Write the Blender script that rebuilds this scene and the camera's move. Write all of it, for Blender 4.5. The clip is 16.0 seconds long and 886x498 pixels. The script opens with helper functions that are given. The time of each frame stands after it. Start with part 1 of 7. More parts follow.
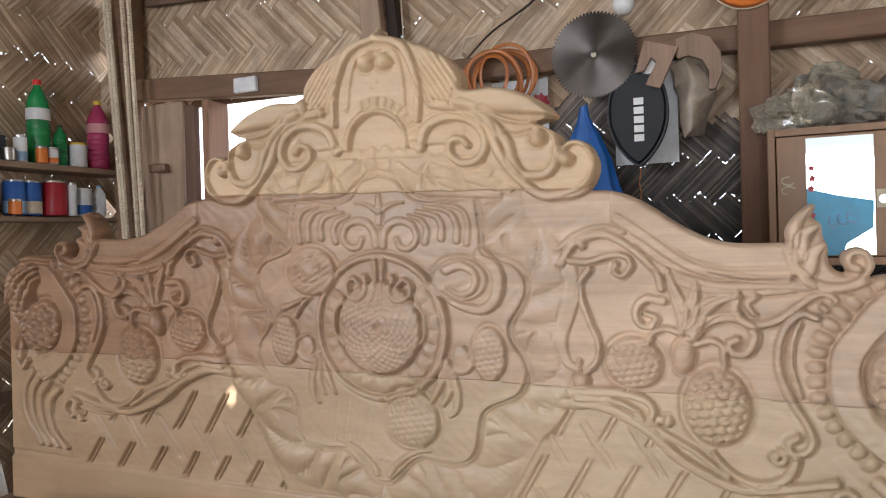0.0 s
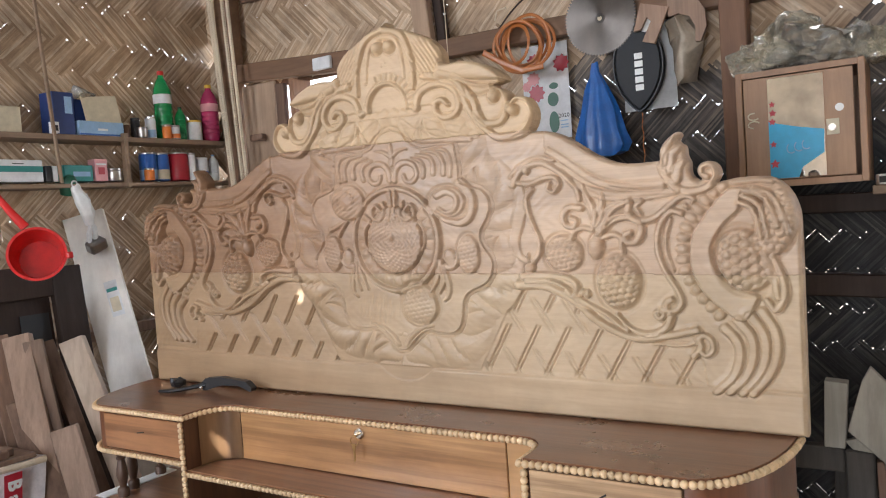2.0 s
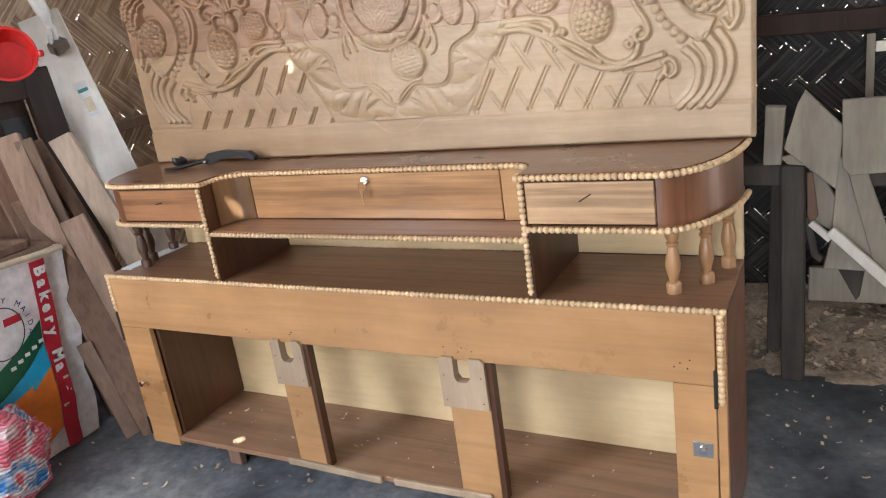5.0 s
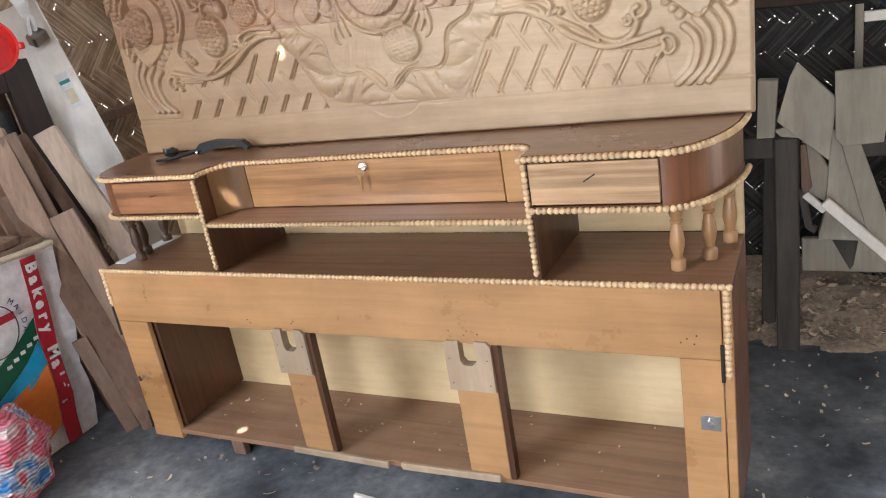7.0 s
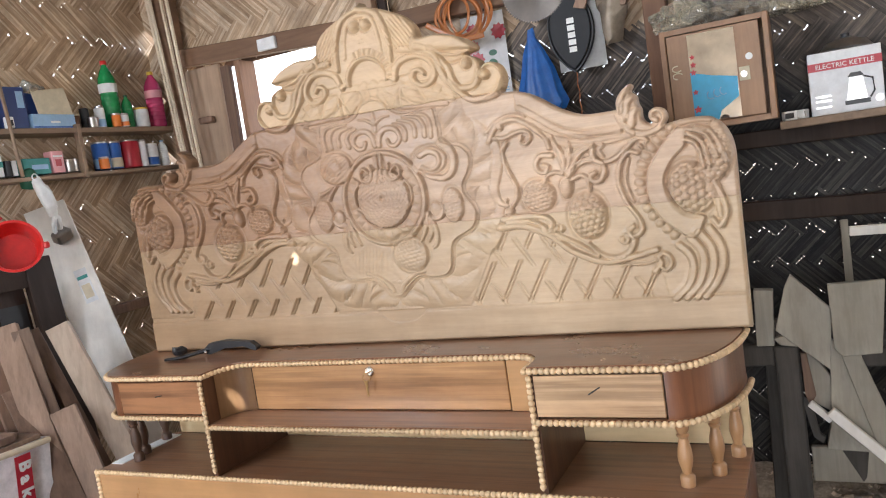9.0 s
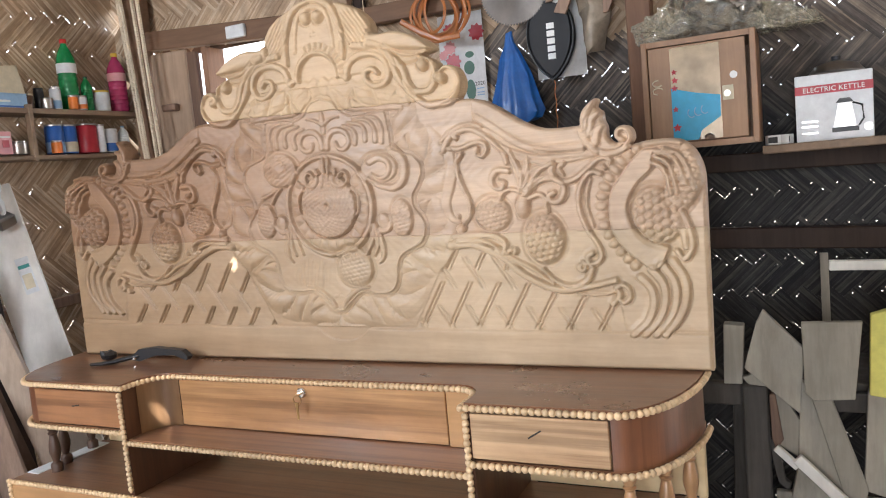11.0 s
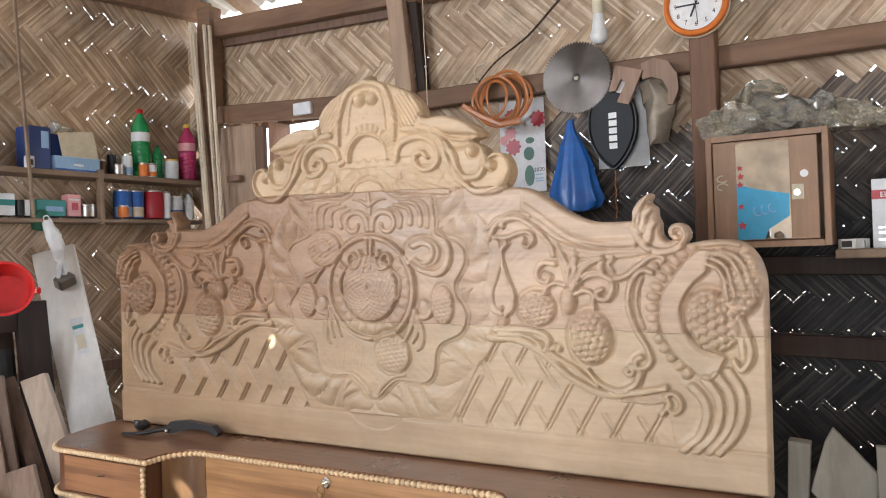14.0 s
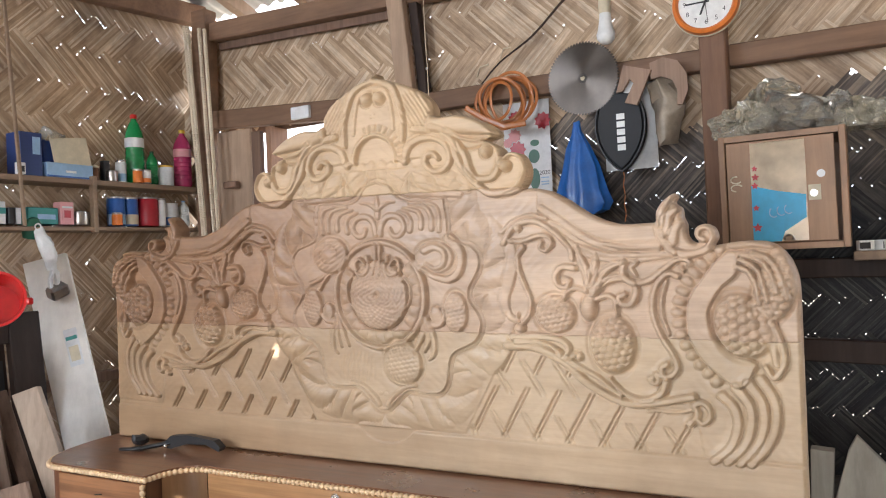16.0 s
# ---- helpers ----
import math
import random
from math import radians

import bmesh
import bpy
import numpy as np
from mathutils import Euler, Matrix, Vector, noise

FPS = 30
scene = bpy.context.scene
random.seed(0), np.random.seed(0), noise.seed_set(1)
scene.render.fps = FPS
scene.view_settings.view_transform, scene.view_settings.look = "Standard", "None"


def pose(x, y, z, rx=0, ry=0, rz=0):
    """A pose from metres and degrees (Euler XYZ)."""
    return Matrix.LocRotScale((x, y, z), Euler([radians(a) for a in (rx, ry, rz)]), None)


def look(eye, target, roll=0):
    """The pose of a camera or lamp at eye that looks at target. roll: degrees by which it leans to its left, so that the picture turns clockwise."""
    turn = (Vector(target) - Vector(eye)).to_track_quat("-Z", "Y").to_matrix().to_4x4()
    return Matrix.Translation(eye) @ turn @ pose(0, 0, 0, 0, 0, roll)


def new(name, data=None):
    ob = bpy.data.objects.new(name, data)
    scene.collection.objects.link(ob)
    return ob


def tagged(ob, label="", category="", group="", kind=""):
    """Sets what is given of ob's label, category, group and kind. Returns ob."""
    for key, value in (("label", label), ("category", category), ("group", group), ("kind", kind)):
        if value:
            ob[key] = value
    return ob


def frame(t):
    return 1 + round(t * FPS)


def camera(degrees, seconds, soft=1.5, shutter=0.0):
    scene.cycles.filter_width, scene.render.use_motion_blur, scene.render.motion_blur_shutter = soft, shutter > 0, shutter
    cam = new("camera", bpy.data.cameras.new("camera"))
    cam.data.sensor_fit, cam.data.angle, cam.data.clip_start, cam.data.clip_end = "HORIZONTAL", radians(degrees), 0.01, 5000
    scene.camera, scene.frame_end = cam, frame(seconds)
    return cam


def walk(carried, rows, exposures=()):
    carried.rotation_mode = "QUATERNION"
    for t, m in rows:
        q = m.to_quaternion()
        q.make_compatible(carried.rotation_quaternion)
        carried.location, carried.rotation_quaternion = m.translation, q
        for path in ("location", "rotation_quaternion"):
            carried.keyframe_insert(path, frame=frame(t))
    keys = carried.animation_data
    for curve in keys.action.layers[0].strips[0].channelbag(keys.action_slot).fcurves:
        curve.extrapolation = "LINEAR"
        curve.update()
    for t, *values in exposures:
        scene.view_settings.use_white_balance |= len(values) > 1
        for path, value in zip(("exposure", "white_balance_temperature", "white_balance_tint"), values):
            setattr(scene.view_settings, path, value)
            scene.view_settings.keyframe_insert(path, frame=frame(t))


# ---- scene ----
SKY, DOOR_W, FRONT_W, EXPO = 0.05, 22.5, 17.0, 2.32
cam = camera(60.6, 16.0, soft=1.1)
PATH = [
    (0, (0.617, -1.147, 1.488), (-0.176, 0.689, 1.477), -1.6),
    (0.5, (0.779, -1.293, 1.448), (-0.098, 0.503, 1.382), -0.8),
    (1, (0.878, -1.374, 1.426), (-0.011, 0.412, 1.28), -1.0),
    (1.5, (0.989, -1.428, 1.418), (0.003, 0.307, 1.289), -2.4),
    (2, (1.062, -1.473, 1.408), (-0.002, 0.217, 1.31), -4.0),
    (2.5, (1.087, -1.512, 1.395), (0.017, 0.175, 1.303), -4.9),
    (3, (1.09, -1.543, 1.375), (0.027, 0.145, 1.232), -5.2),
    (3.5, (1.093, -1.566, 1.355), (0.048, 0.123, 1.116), -5.5),
    (4, (1.075, -1.616, 1.343), (0.081, 0.081, 0.983), -5.9),
    (4.5, (1.07, -1.688, 1.32), (0.124, 0.003, 0.823), -6.8),
    (5, (1.059, -1.73, 1.31), (0.121, -0.07, 0.706), -8.2),
    (5.2, (1.057, -1.736, 1.299), (0.113, -0.089, 0.671), -8.4),
    (7.3, (1.009, -1.75, 1.334), (0.125, -0.081, 0.676), -10.0),
    (7.5, (1.009, -1.754, 1.342), (0.113, -0.066, 0.753), -10.2),
    (8, (1.012, -1.758, 1.368), (0.096, -0.037, 0.925), -10.1),
    (8.5, (1.016, -1.759, 1.379), (0.11, -0.001, 1.078), -9.3),
    (9, (1.018, -1.767, 1.386), (0.142, 0.021, 1.195), -8.4),
    (9.2, (1.016, -1.763, 1.386), (0.144, 0.029, 1.224), -8.2),
    (11.3, (1.052, -1.536, 1.404), (0.205, 0.263, 1.192), -3.5),
    (11.5, (1.051, -1.506, 1.402), (0.194, 0.287, 1.176), -2.0),
    (12, (1.064, -1.451, 1.396), (0.146, 0.303, 1.111), 0.2),
    (12.5, (1.081, -1.457, 1.409), (0.104, 0.265, 1.123), -0.4),
    (13, (1.067, -1.468, 1.416), (0.069, 0.257, 1.244), -1.4),
    (13.5, (1.063, -1.484, 1.423), (0.068, 0.25, 1.356), -1.7),
    (14, (1.065, -1.493, 1.422), (0.069, 0.241, 1.438), -2.0),
    (14.5, (1.065, -1.498, 1.419), (0.078, 0.24, 1.465), -2.0),
    (15, (1.064, -1.496, 1.42), (0.066, 0.236, 1.458), -2.0),
    (15.5, (1.041, -1.494, 1.416), (0.036, 0.235, 1.438), -1.9),
    (16, (0.99, -1.456, 1.42), (0.014, 0.289, 1.453), -2.5),
]
walk(cam, [(t, look(eye, target, roll)) for t, eye, target, roll in PATH], exposures=[(t, EXPO + e, 5860, 10) for t, e in ((0.0, -0.47), (1.0, -0.33), (1.5, -0.28), (2.5, -0.15), (3.5, -0.05), (8.0, 0.02), (9.0, -0.02), (12.0, -0.06), (14.0, -0.12), (16.0, -0.10))])
# ---- world, sun, daylight ----
world = bpy.data.worlds.new("sky")
scene.world = world
world.use_nodes = True
wn, wl = world.node_tree.nodes, world.node_tree.links
sky = wn.new("ShaderNodeTexSky")
sky.sky_type = "NISHITA"
sky.sun_disc = False
SUN_FROM = Vector((0.10, -0.56, 0.82)).normalized()
sky.sun_elevation = math.asin(SUN_FROM.z)
sky.sun_rotation = math.atan2(SUN_FROM.x, SUN_FROM.y)
sky.dust_density = 4.0
wl.new(sky.outputs[0], wn["Background"].inputs[0])
wn["Background"].inputs[1].default_value = SKY

sun = new("sun", bpy.data.lights.new("sun", "SUN"))
sun.data.energy, sun.data.angle, sun.data.color = 5.0, radians(0.2), (1.0, 0.97, 0.92)
sun.matrix_world = look(SUN_FROM * 10, (0, 0, 0))


def daylight(name, eye, target, wide, high, watts, color):
    lamp = new(name, bpy.data.lights.new(name, "AREA"))
    lamp.data.shape, lamp.data.size, lamp.data.size_y = "RECTANGLE", wide, high
    lamp.data.energy, lamp.data.color = watts, color
    lamp.matrix_world = look(eye, target)


# the open doorway in the left wall and the open front of the workshop
daylight("doorway_daylight", (-1.86, -3.3, 2.3), (0.3, -0.4, 1.1), 1.2, 1.1, DOOR_W, (0.97, 0.98, 1.0))
daylight("front_daylight", (1.20, -4.4, 1.25), (-0.4, 0, 0.95), 0.85, 1.9, FRONT_W, (1.0, 0.98, 0.95))

# ---- materials ----


def material(name, rough=0.6, metal=0.0):
    m = bpy.data.materials.new(name)
    m.use_nodes = True
    b = m.node_tree.nodes["Principled BSDF"]
    b.inputs["Roughness"].default_value, b.inputs["Metallic"].default_value = rough, metal
    return m, m.node_tree.nodes, m.node_tree.links, b


def ramp(n, stops):
    r = n.new("ShaderNodeValToRGB")
    while len(r.color_ramp.elements) < len(stops):
        r.color_ramp.elements.new(0.5)
    for e, (at, c) in zip(r.color_ramp.elements, stops):
        e.position, e.color = at, (*c, 1)
    return r


def coords(n, l, scale, source="Object"):
    tc, mp = n.new("ShaderNodeTexCoord"), n.new("ShaderNodeMapping")
    mp.inputs["Scale"].default_value = scale
    l.new(tc.outputs[source], mp.inputs["Vector"])
    return mp


def noise_tex(n, l, vec, scale, detail=5.0, rough=0.6):
    t = n.new("ShaderNodeTexNoise")
    t.inputs["Scale"].default_value, t.inputs["Detail"].default_value, t.inputs["Roughness"].default_value = scale, detail, rough
    l.new(vec.outputs[0], t.inputs["Vector"])
    return t


def mix(n, l, a, b, fac, mode="MIX"):
    x = n.new("ShaderNodeMix")
    x.data_type, x.blend_type = "RGBA", mode
    for value, slot in ((fac, 0), (a, 6), (b, 7)):
        if isinstance(value, (int, float)):
            x.inputs[slot].default_value = value
        elif isinstance(value, tuple):
            x.inputs[slot].default_value = (*value, 1)
        else:
            l.new(value, x.inputs[slot])
    return x.outputs[2]


def bump(n, l, b, height, strength=0.3, distance=0.002):
    u = n.new("ShaderNodeBump")
    u.inputs["Strength"].default_value, u.inputs["Distance"].default_value = strength, distance
    l.new(height, u.inputs["Height"])
    l.new(u.outputs[0], b.inputs["Normal"])


def wood(name, light, dark, along="x", rough=0.55, grain=9.0, vary=0.25, dust=0.0, coat=0.0, contrast=1.0, streak=0.0, left_tone_shade=0.0):
    """Timber with stretched grain, broad figure, and tone that differs from piece to piece."""
    m, n, l, b = material(name, rough)
    stretch = {"x": (0.8, 9, 9), "y": (9, 0.8, 9), "z": (9, 9, 0.8)}[along]
    mp = coords(n, l, stretch)
    info = n.new("ShaderNodeObjectInfo")
    shift = n.new("ShaderNodeVectorMath")
    shift.operation = "ADD"
    wide = n.new("ShaderNodeMath")
    wide.operation, wide.inputs[1].default_value = "MULTIPLY", 40.0
    l.new(info.outputs["Random"], wide.inputs[0])
    l.new(mp.outputs[0], shift.inputs[0])
    l.new(wide.outputs[0], shift.inputs[1])
    fine = noise_tex(n, l, shift, grain, 6, 0.65)
    broad = noise_tex(n, l, shift, grain * 0.22, 3, 0.5)
    r1 = ramp(n, ((0.5 - 0.14 / contrast, dark), (0.5 + 0.13 / contrast, light)))
    l.new(broad.outputs[0], r1.inputs[0])
    mid = tuple((a * 0.62 + c * 0.38) * 0.9 for a, c in zip(light, dark))
    r2 = ramp(n, ((0.38, mid), (0.6, light)))
    l.new(fine.outputs[0], r2.inputs[0])
    col = mix(n, l, r1.outputs[0], r2.outputs[0], 0.5)
    tone = ramp(n, ((0.0, (1 - vary,) * 3), (1.0, (1 + vary * 0.3,) * 3)))
    l.new(info.outputs["Random"], tone.inputs[0])
    col = mix(n, l, col, tone.outputs[0], 1.0, "MULTIPLY")
    blot = noise_tex(n, l, coords(n, l, (1, 1, 1)), 5.0, 5, 0.65)
    br = ramp(n, ((0.3, (0.78, 0.77, 0.76)), (0.65, (1.05, 1.04, 1.02))))
    l.new(blot.outputs[0], br.inputs[0])
    col = mix(n, l, col, br.outputs[0], 0.8, "MULTIPLY")
    cloud = noise_tex(n, l, coords(n, l, (1, 1, 1)), 1.6, 4, 0.55)
    cr = ramp(n, ((0.36, (0.80, 0.77, 0.74)), (0.62, (1.04, 1.04, 1.04))))
    l.new(cloud.outputs[0], cr.inputs[0])
    col = mix(n, l, col, cr.outputs[0], 0.85, "MULTIPLY")
    if left_tone_shade:
        # redder timber tone and painted dimming at one end of the plank, paler at the other
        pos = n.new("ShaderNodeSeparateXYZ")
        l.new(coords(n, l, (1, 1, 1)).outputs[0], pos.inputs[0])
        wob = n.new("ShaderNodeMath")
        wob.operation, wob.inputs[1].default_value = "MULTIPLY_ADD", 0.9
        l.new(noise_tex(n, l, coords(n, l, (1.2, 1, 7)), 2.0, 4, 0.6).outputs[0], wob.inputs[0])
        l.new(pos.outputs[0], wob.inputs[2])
        hr = ramp(n, ((0.0, (1 - left_tone_shade * 0.8, 1 - left_tone_shade, 1 - left_tone_shade * 1.15)), (0.75, (1.02, 1.03, 1.05))))
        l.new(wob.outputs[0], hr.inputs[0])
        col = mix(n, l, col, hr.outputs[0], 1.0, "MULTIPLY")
    if streak:
        long = {"x": (0.35, 16, 16), "y": (16, 0.35, 16), "z": (16, 16, 0.35)}[along]
        st = noise_tex(n, l, coords(n, l, long), 3.2, 4, 0.6)
        sr = ramp(n, ((0.40, (1 - streak, 1 - streak * 1.1, 1 - streak * 1.2)), (0.53, (1.06, 1.05, 1.04))))
        l.new(st.outputs[0], sr.inputs[0])
        col = mix(n, l, col, sr.outputs[0], 1.0, "MULTIPLY")
    if dust:
        geo = n.new("ShaderNodeTexCoord")
        sep = n.new("ShaderNodeSeparateXYZ")
        l.new(geo.outputs["Normal"], sep.inputs[0])
        cut = n.new("ShaderNodeMath")
        cut.operation, cut.use_clamp = "MULTIPLY", True
        l.new(sep.outputs[2], cut.inputs[0])
        dn = noise_tex(n, l, coords(n, l, (1, 1, 1)), 14.0, 6, 0.7)
        dr = ramp(n, ((0.3, (0, 0, 0)), (0.75, (dust, dust, dust))))
        l.new(dn.outputs[0], dr.inputs[0])
        l.new(dr.outputs[0], cut.inputs[1])
        col = mix(n, l, col, (0.42, 0.35, 0.28), cut.outputs[0])
    l.new(col, b.inputs["Base Color"])
    if coat:
        b.inputs["Coat Weight"].default_value, b.inputs["Coat Roughness"].default_value = coat, 0.18
    rr = ramp(n, ((0.2, (rough - 0.1,) * 3), (0.8, (rough + 0.15,) * 3)))
    l.new(blot.outputs[0], rr.inputs[0])
    l.new(rr.outputs[0], b.inputs["Roughness"])
    bump(n, l, b, fine.outputs[0], 0.25, 0.0012)
    return m


def plain(name, color, rough=0.5, metal=0.0, spots=0.15, scale=30.0, clear=0.0, bumpy=0.15):
    """Paint, plastic, paper, metal: a base colour with faint smears and relief."""
    m, n, l, b = material(name, rough, metal)
    t = noise_tex(n, l, coords(n, l, (1, 1, 1)), scale, 6, 0.65)
    r = ramp(n, ((0.3, tuple(c * (1 - spots) for c in color)), (0.7, tuple(min(1, c * (1 + spots * 0.5)) for c in color))))
    l.new(t.outputs[0], r.inputs[0])
    l.new(r.outputs[0], b.inputs["Base Color"])
    b.inputs["Transmission Weight"].default_value = clear
    if bumpy:
        bump(n, l, b, t.outputs[0], bumpy, 0.001)
    return m


def mat_bamboo(name, a, b_, c, top_fade=None):
    """Flattened bamboo: each sliver has its own tone, with streaks along it and grime."""
    m, n, l, b = material(name, 0.6)
    geo = n.new("ShaderNodeNewGeometry")
    tone = ramp(n, ((0.0, a), (0.55, b_), (1.0, c)))
    l.new(geo.outputs["Random Per Island"], tone.inputs[0])
    tc = n.new("ShaderNodeTexCoord")
    mp = n.new("ShaderNodeMapping")
    mp.inputs["Scale"].default_value = (3, 120, 1)
    l.new(tc.outputs["UV"], mp.inputs[0])
    f = noise_tex(n, l, mp, 1.0, 6, 0.7)
    fr = ramp(n, ((0.3, (0.6, 0.57, 0.55)), (0.7, (1.1, 1.08, 1.05))))
    l.new(f.outputs[0], fr.inputs[0])
    col = mix(n, l, tone.outputs[0], fr.outputs[0], 1.0, "MULTIPLY")
    g = noise_tex(n, l, coords(n, l, (1, 1, 1)), 2.3, 6, 0.7)
    gr = ramp(n, ((0.35, (0.52, 0.49, 0.48)), (0.65, (1.08, 1.06, 1.04))))
    l.new(g.outputs[0], gr.inputs[0])
    col = mix(n, l, col, gr.outputs[0], 1.0, "MULTIPLY")
    if top_fade:
        # dark tone that thins out unevenly towards its upper border
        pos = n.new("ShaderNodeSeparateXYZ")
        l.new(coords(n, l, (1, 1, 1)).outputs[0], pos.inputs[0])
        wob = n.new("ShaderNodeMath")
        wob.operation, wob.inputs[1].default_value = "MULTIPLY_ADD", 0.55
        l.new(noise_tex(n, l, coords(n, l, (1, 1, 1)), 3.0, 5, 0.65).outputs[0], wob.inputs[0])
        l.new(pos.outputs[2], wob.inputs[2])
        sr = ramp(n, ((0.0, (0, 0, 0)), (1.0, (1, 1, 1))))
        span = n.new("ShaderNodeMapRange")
        span.inputs["From Min"].default_value, span.inputs["From Max"].default_value = top_fade
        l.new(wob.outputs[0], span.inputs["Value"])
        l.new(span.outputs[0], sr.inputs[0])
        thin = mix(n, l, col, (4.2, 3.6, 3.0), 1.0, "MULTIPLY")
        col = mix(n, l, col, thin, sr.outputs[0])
    l.new(col, b.inputs["Base Color"])
    bump(n, l, b, f.outputs[0], 0.4, 0.001)
    return m


BAMBOO = mat_bamboo("bamboo_mat", (0.46, 0.33, 0.205), (0.68, 0.525, 0.36), (0.88, 0.76, 0.58))
BAMBOO_DARK = mat_bamboo("dark_bamboo_mat", (0.040, 0.042, 0.047), (0.062, 0.064, 0.068), (0.115, 0.113, 0.108), (1.75, 2.25))
BAMBOO_DARK.node_tree.nodes["Principled BSDF"].inputs["Specular IOR Level"].default_value = 0.12
BEAM = wood("old_beam", (0.30, 0.18, 0.11), (0.17, 0.098, 0.06), "x", 0.7)
POST = wood("old_post", (0.32, 0.18, 0.11), (0.18, 0.095, 0.06), "z", 0.7)
POST_PALE = wood("pale_post", (0.47, 0.34, 0.24), (0.30, 0.21, 0.145), "z", 0.7)
CREST = wood("crest_timber", (0.60, 0.44, 0.275), (0.51, 0.362, 0.213), "x", 0.5, 12, 0.0)
# the left end's weaker light is painted in along with its redder tone
PLANK_MID = wood("middle_timber", (0.53, 0.39, 0.268), (0.43, 0.297, 0.195), "x", 0.42, 12, 0.0, contrast=1.2, streak=0.06, left_tone_shade=0.56)
PLANK_LOW = wood("lower_timber", (0.535, 0.405, 0.262), (0.455, 0.33, 0.20), "x", 0.42, 12, 0.0, contrast=1.1, left_tone_shade=0.36)
TOP_WOOD = wood("table_top_timber", (0.25, 0.112, 0.055), (0.15, 0.064, 0.032), "x", 0.30, 5, 0.1, dust=0.05, coat=0.5, streak=0.14)
DRAWER_WOOD = wood("drawer_timber", (0.55, 0.31, 0.135), (0.30, 0.14, 0.055), "x", 0.34, 8, 0.15, coat=0.3, contrast=1.3, streak=0.22)
DRAWER_PALE = wood("pale_drawer_timber", (0.66, 0.46, 0.27), (0.36, 0.21, 0.11), "x", 0.34, 7, 0.05, coat=0.3, contrast=1.5, streak=0.32)
DRAWER_DARK = wood("brown_drawer_timber", (0.36, 0.17, 0.074), (0.20, 0.088, 0.038), "x", 0.36, 9, 0.05, coat=0.25, streak=0.35)
MOULD = wood("pale_moulding", (0.80, 0.70, 0.55), (0.68, 0.56, 0.41), "z", 0.5, 8, 0.1)
BLOCK = wood("raw_block_timber", (0.50, 0.385, 0.27), (0.40, 0.29, 0.19), "z", 0.6, 8, 0.2)
FRONT_WOOD = wood("front_timber", (0.54, 0.31, 0.135), (0.39, 0.205, 0.08), "x", 0.30, 3.2, 0.12, coat=0.5, streak=0.03)
SIDE_WOOD = wood("side_timber", (0.23, 0.090, 0.038), (0.12, 0.046, 0.020), "z", 0.32, 9, 0.1, coat=0.4, streak=0.18)
# side timber again, with the shade of the inner faces put into its colour
SHADED_SIDE_WOOD = wood("shaded_side_timber", (0.115, 0.048, 0.022), (0.062, 0.025, 0.012), "z", 0.4, 9, 0.1, coat=0.15, streak=0.18)
SHELF_WOOD = wood("shelf_timber", (0.33, 0.158, 0.075), (0.20, 0.092, 0.045), "x", 0.36, 6, 0.15, dust=0.13, coat=0.3, streak=0.2)
FLOOR_WOOD = wood("dusty_floor_timber", (0.37, 0.215, 0.125), (0.24, 0.13, 0.072), "x", 0.45, 6, 0.1, dust=0.22, coat=0.15, streak=0.12)
PLY = wood("plywood", (0.78, 0.62, 0.37), (0.68, 0.51, 0.28), "x", 0.5, 6, 0.05)
BEAD = wood("bead_timber", (0.80, 0.59, 0.36), (0.68, 0.47, 0.26), "x", 0.5, 14, 0.25)
LEG_WOOD = wood("leg_timber", (0.50, 0.29, 0.14), (0.34, 0.18, 0.08), "z", 0.36, 9, 0.15, coat=0.3)
LEG_DARK = wood("dark_leg_timber", (0.10, 0.055, 0.035), (0.06, 0.032, 0.02), "z", 0.4, 9, 0.15)
RAW = wood("raw_timber", (0.38, 0.262, 0.19), (0.25, 0.163, 0.115), "z", 0.65, 8, 0.35, streak=0.12)
RAW_BROWN = wood("brown_raw_timber", (0.26, 0.163, 0.114), (0.155, 0.094, 0.064), "z", 0.65, 8, 0.3, streak=0.15)
RAW_GREY = wood("grey_raw_timber", (0.45, 0.425, 0.365), (0.32, 0.295, 0.25), "z", 0.7, 5, 0.35, streak=0.05)
RAW_PALE = wood("pale_planed_timber", (0.93, 0.91, 0.87), (0.88, 0.84, 0.78), "z", 0.35, 5, 0.02)
RAW_LIGHT = wood("light_raw_timber", (0.57, 0.455, 0.36), (0.45, 0.345, 0.26), "z", 0.6, 8, 0.2, streak=0.08)
DARK_FRAME = wood("dark_frame_timber", (0.060, 0.040, 0.032), (0.030, 0.021, 0.018), "z", 0.6, 8, 0.1)
BENCH = wood("bench_timber", (0.12, 0.11, 0.10), (0.045, 0.041, 0.039), "z", 0.8, 8, 0.3)
SHELF_RAW = wood("wall_shelf_timber", (0.34, 0.24, 0.16), (0.22, 0.15, 0.10), "y", 0.65, 8, 0.15)
for m in (BENCH, DARK_FRAME):
    m.node_tree.nodes["Principled BSDF"].inputs["Specular IOR Level"].default_value = 0.2
BOX_WOOD = wood("box_timber", (0.43, 0.26, 0.15), (0.30, 0.17, 0.095), "z", 0.45, 8, 0.15)
TIN = plain("roof_tin", (0.55, 0.56, 0.56), 0.45, 0.6, 0.35, 4)
BLADE = plain("saw_steel", (0.085, 0.074, 0.065), 0.34, 1.0, 0.3, 10, 0, 0.1)
bn = BLADE.node_tree.nodes
tang = bn.new("ShaderNodeTangent")
tang.direction_type, tang.axis = "RADIAL", "Y"
BLADE.node_tree.links.new(tang.outputs[0], bn["Principled BSDF"].inputs["Tangent"])
bn["Principled BSDF"].inputs["Anisotropic"].default_value = 0.9
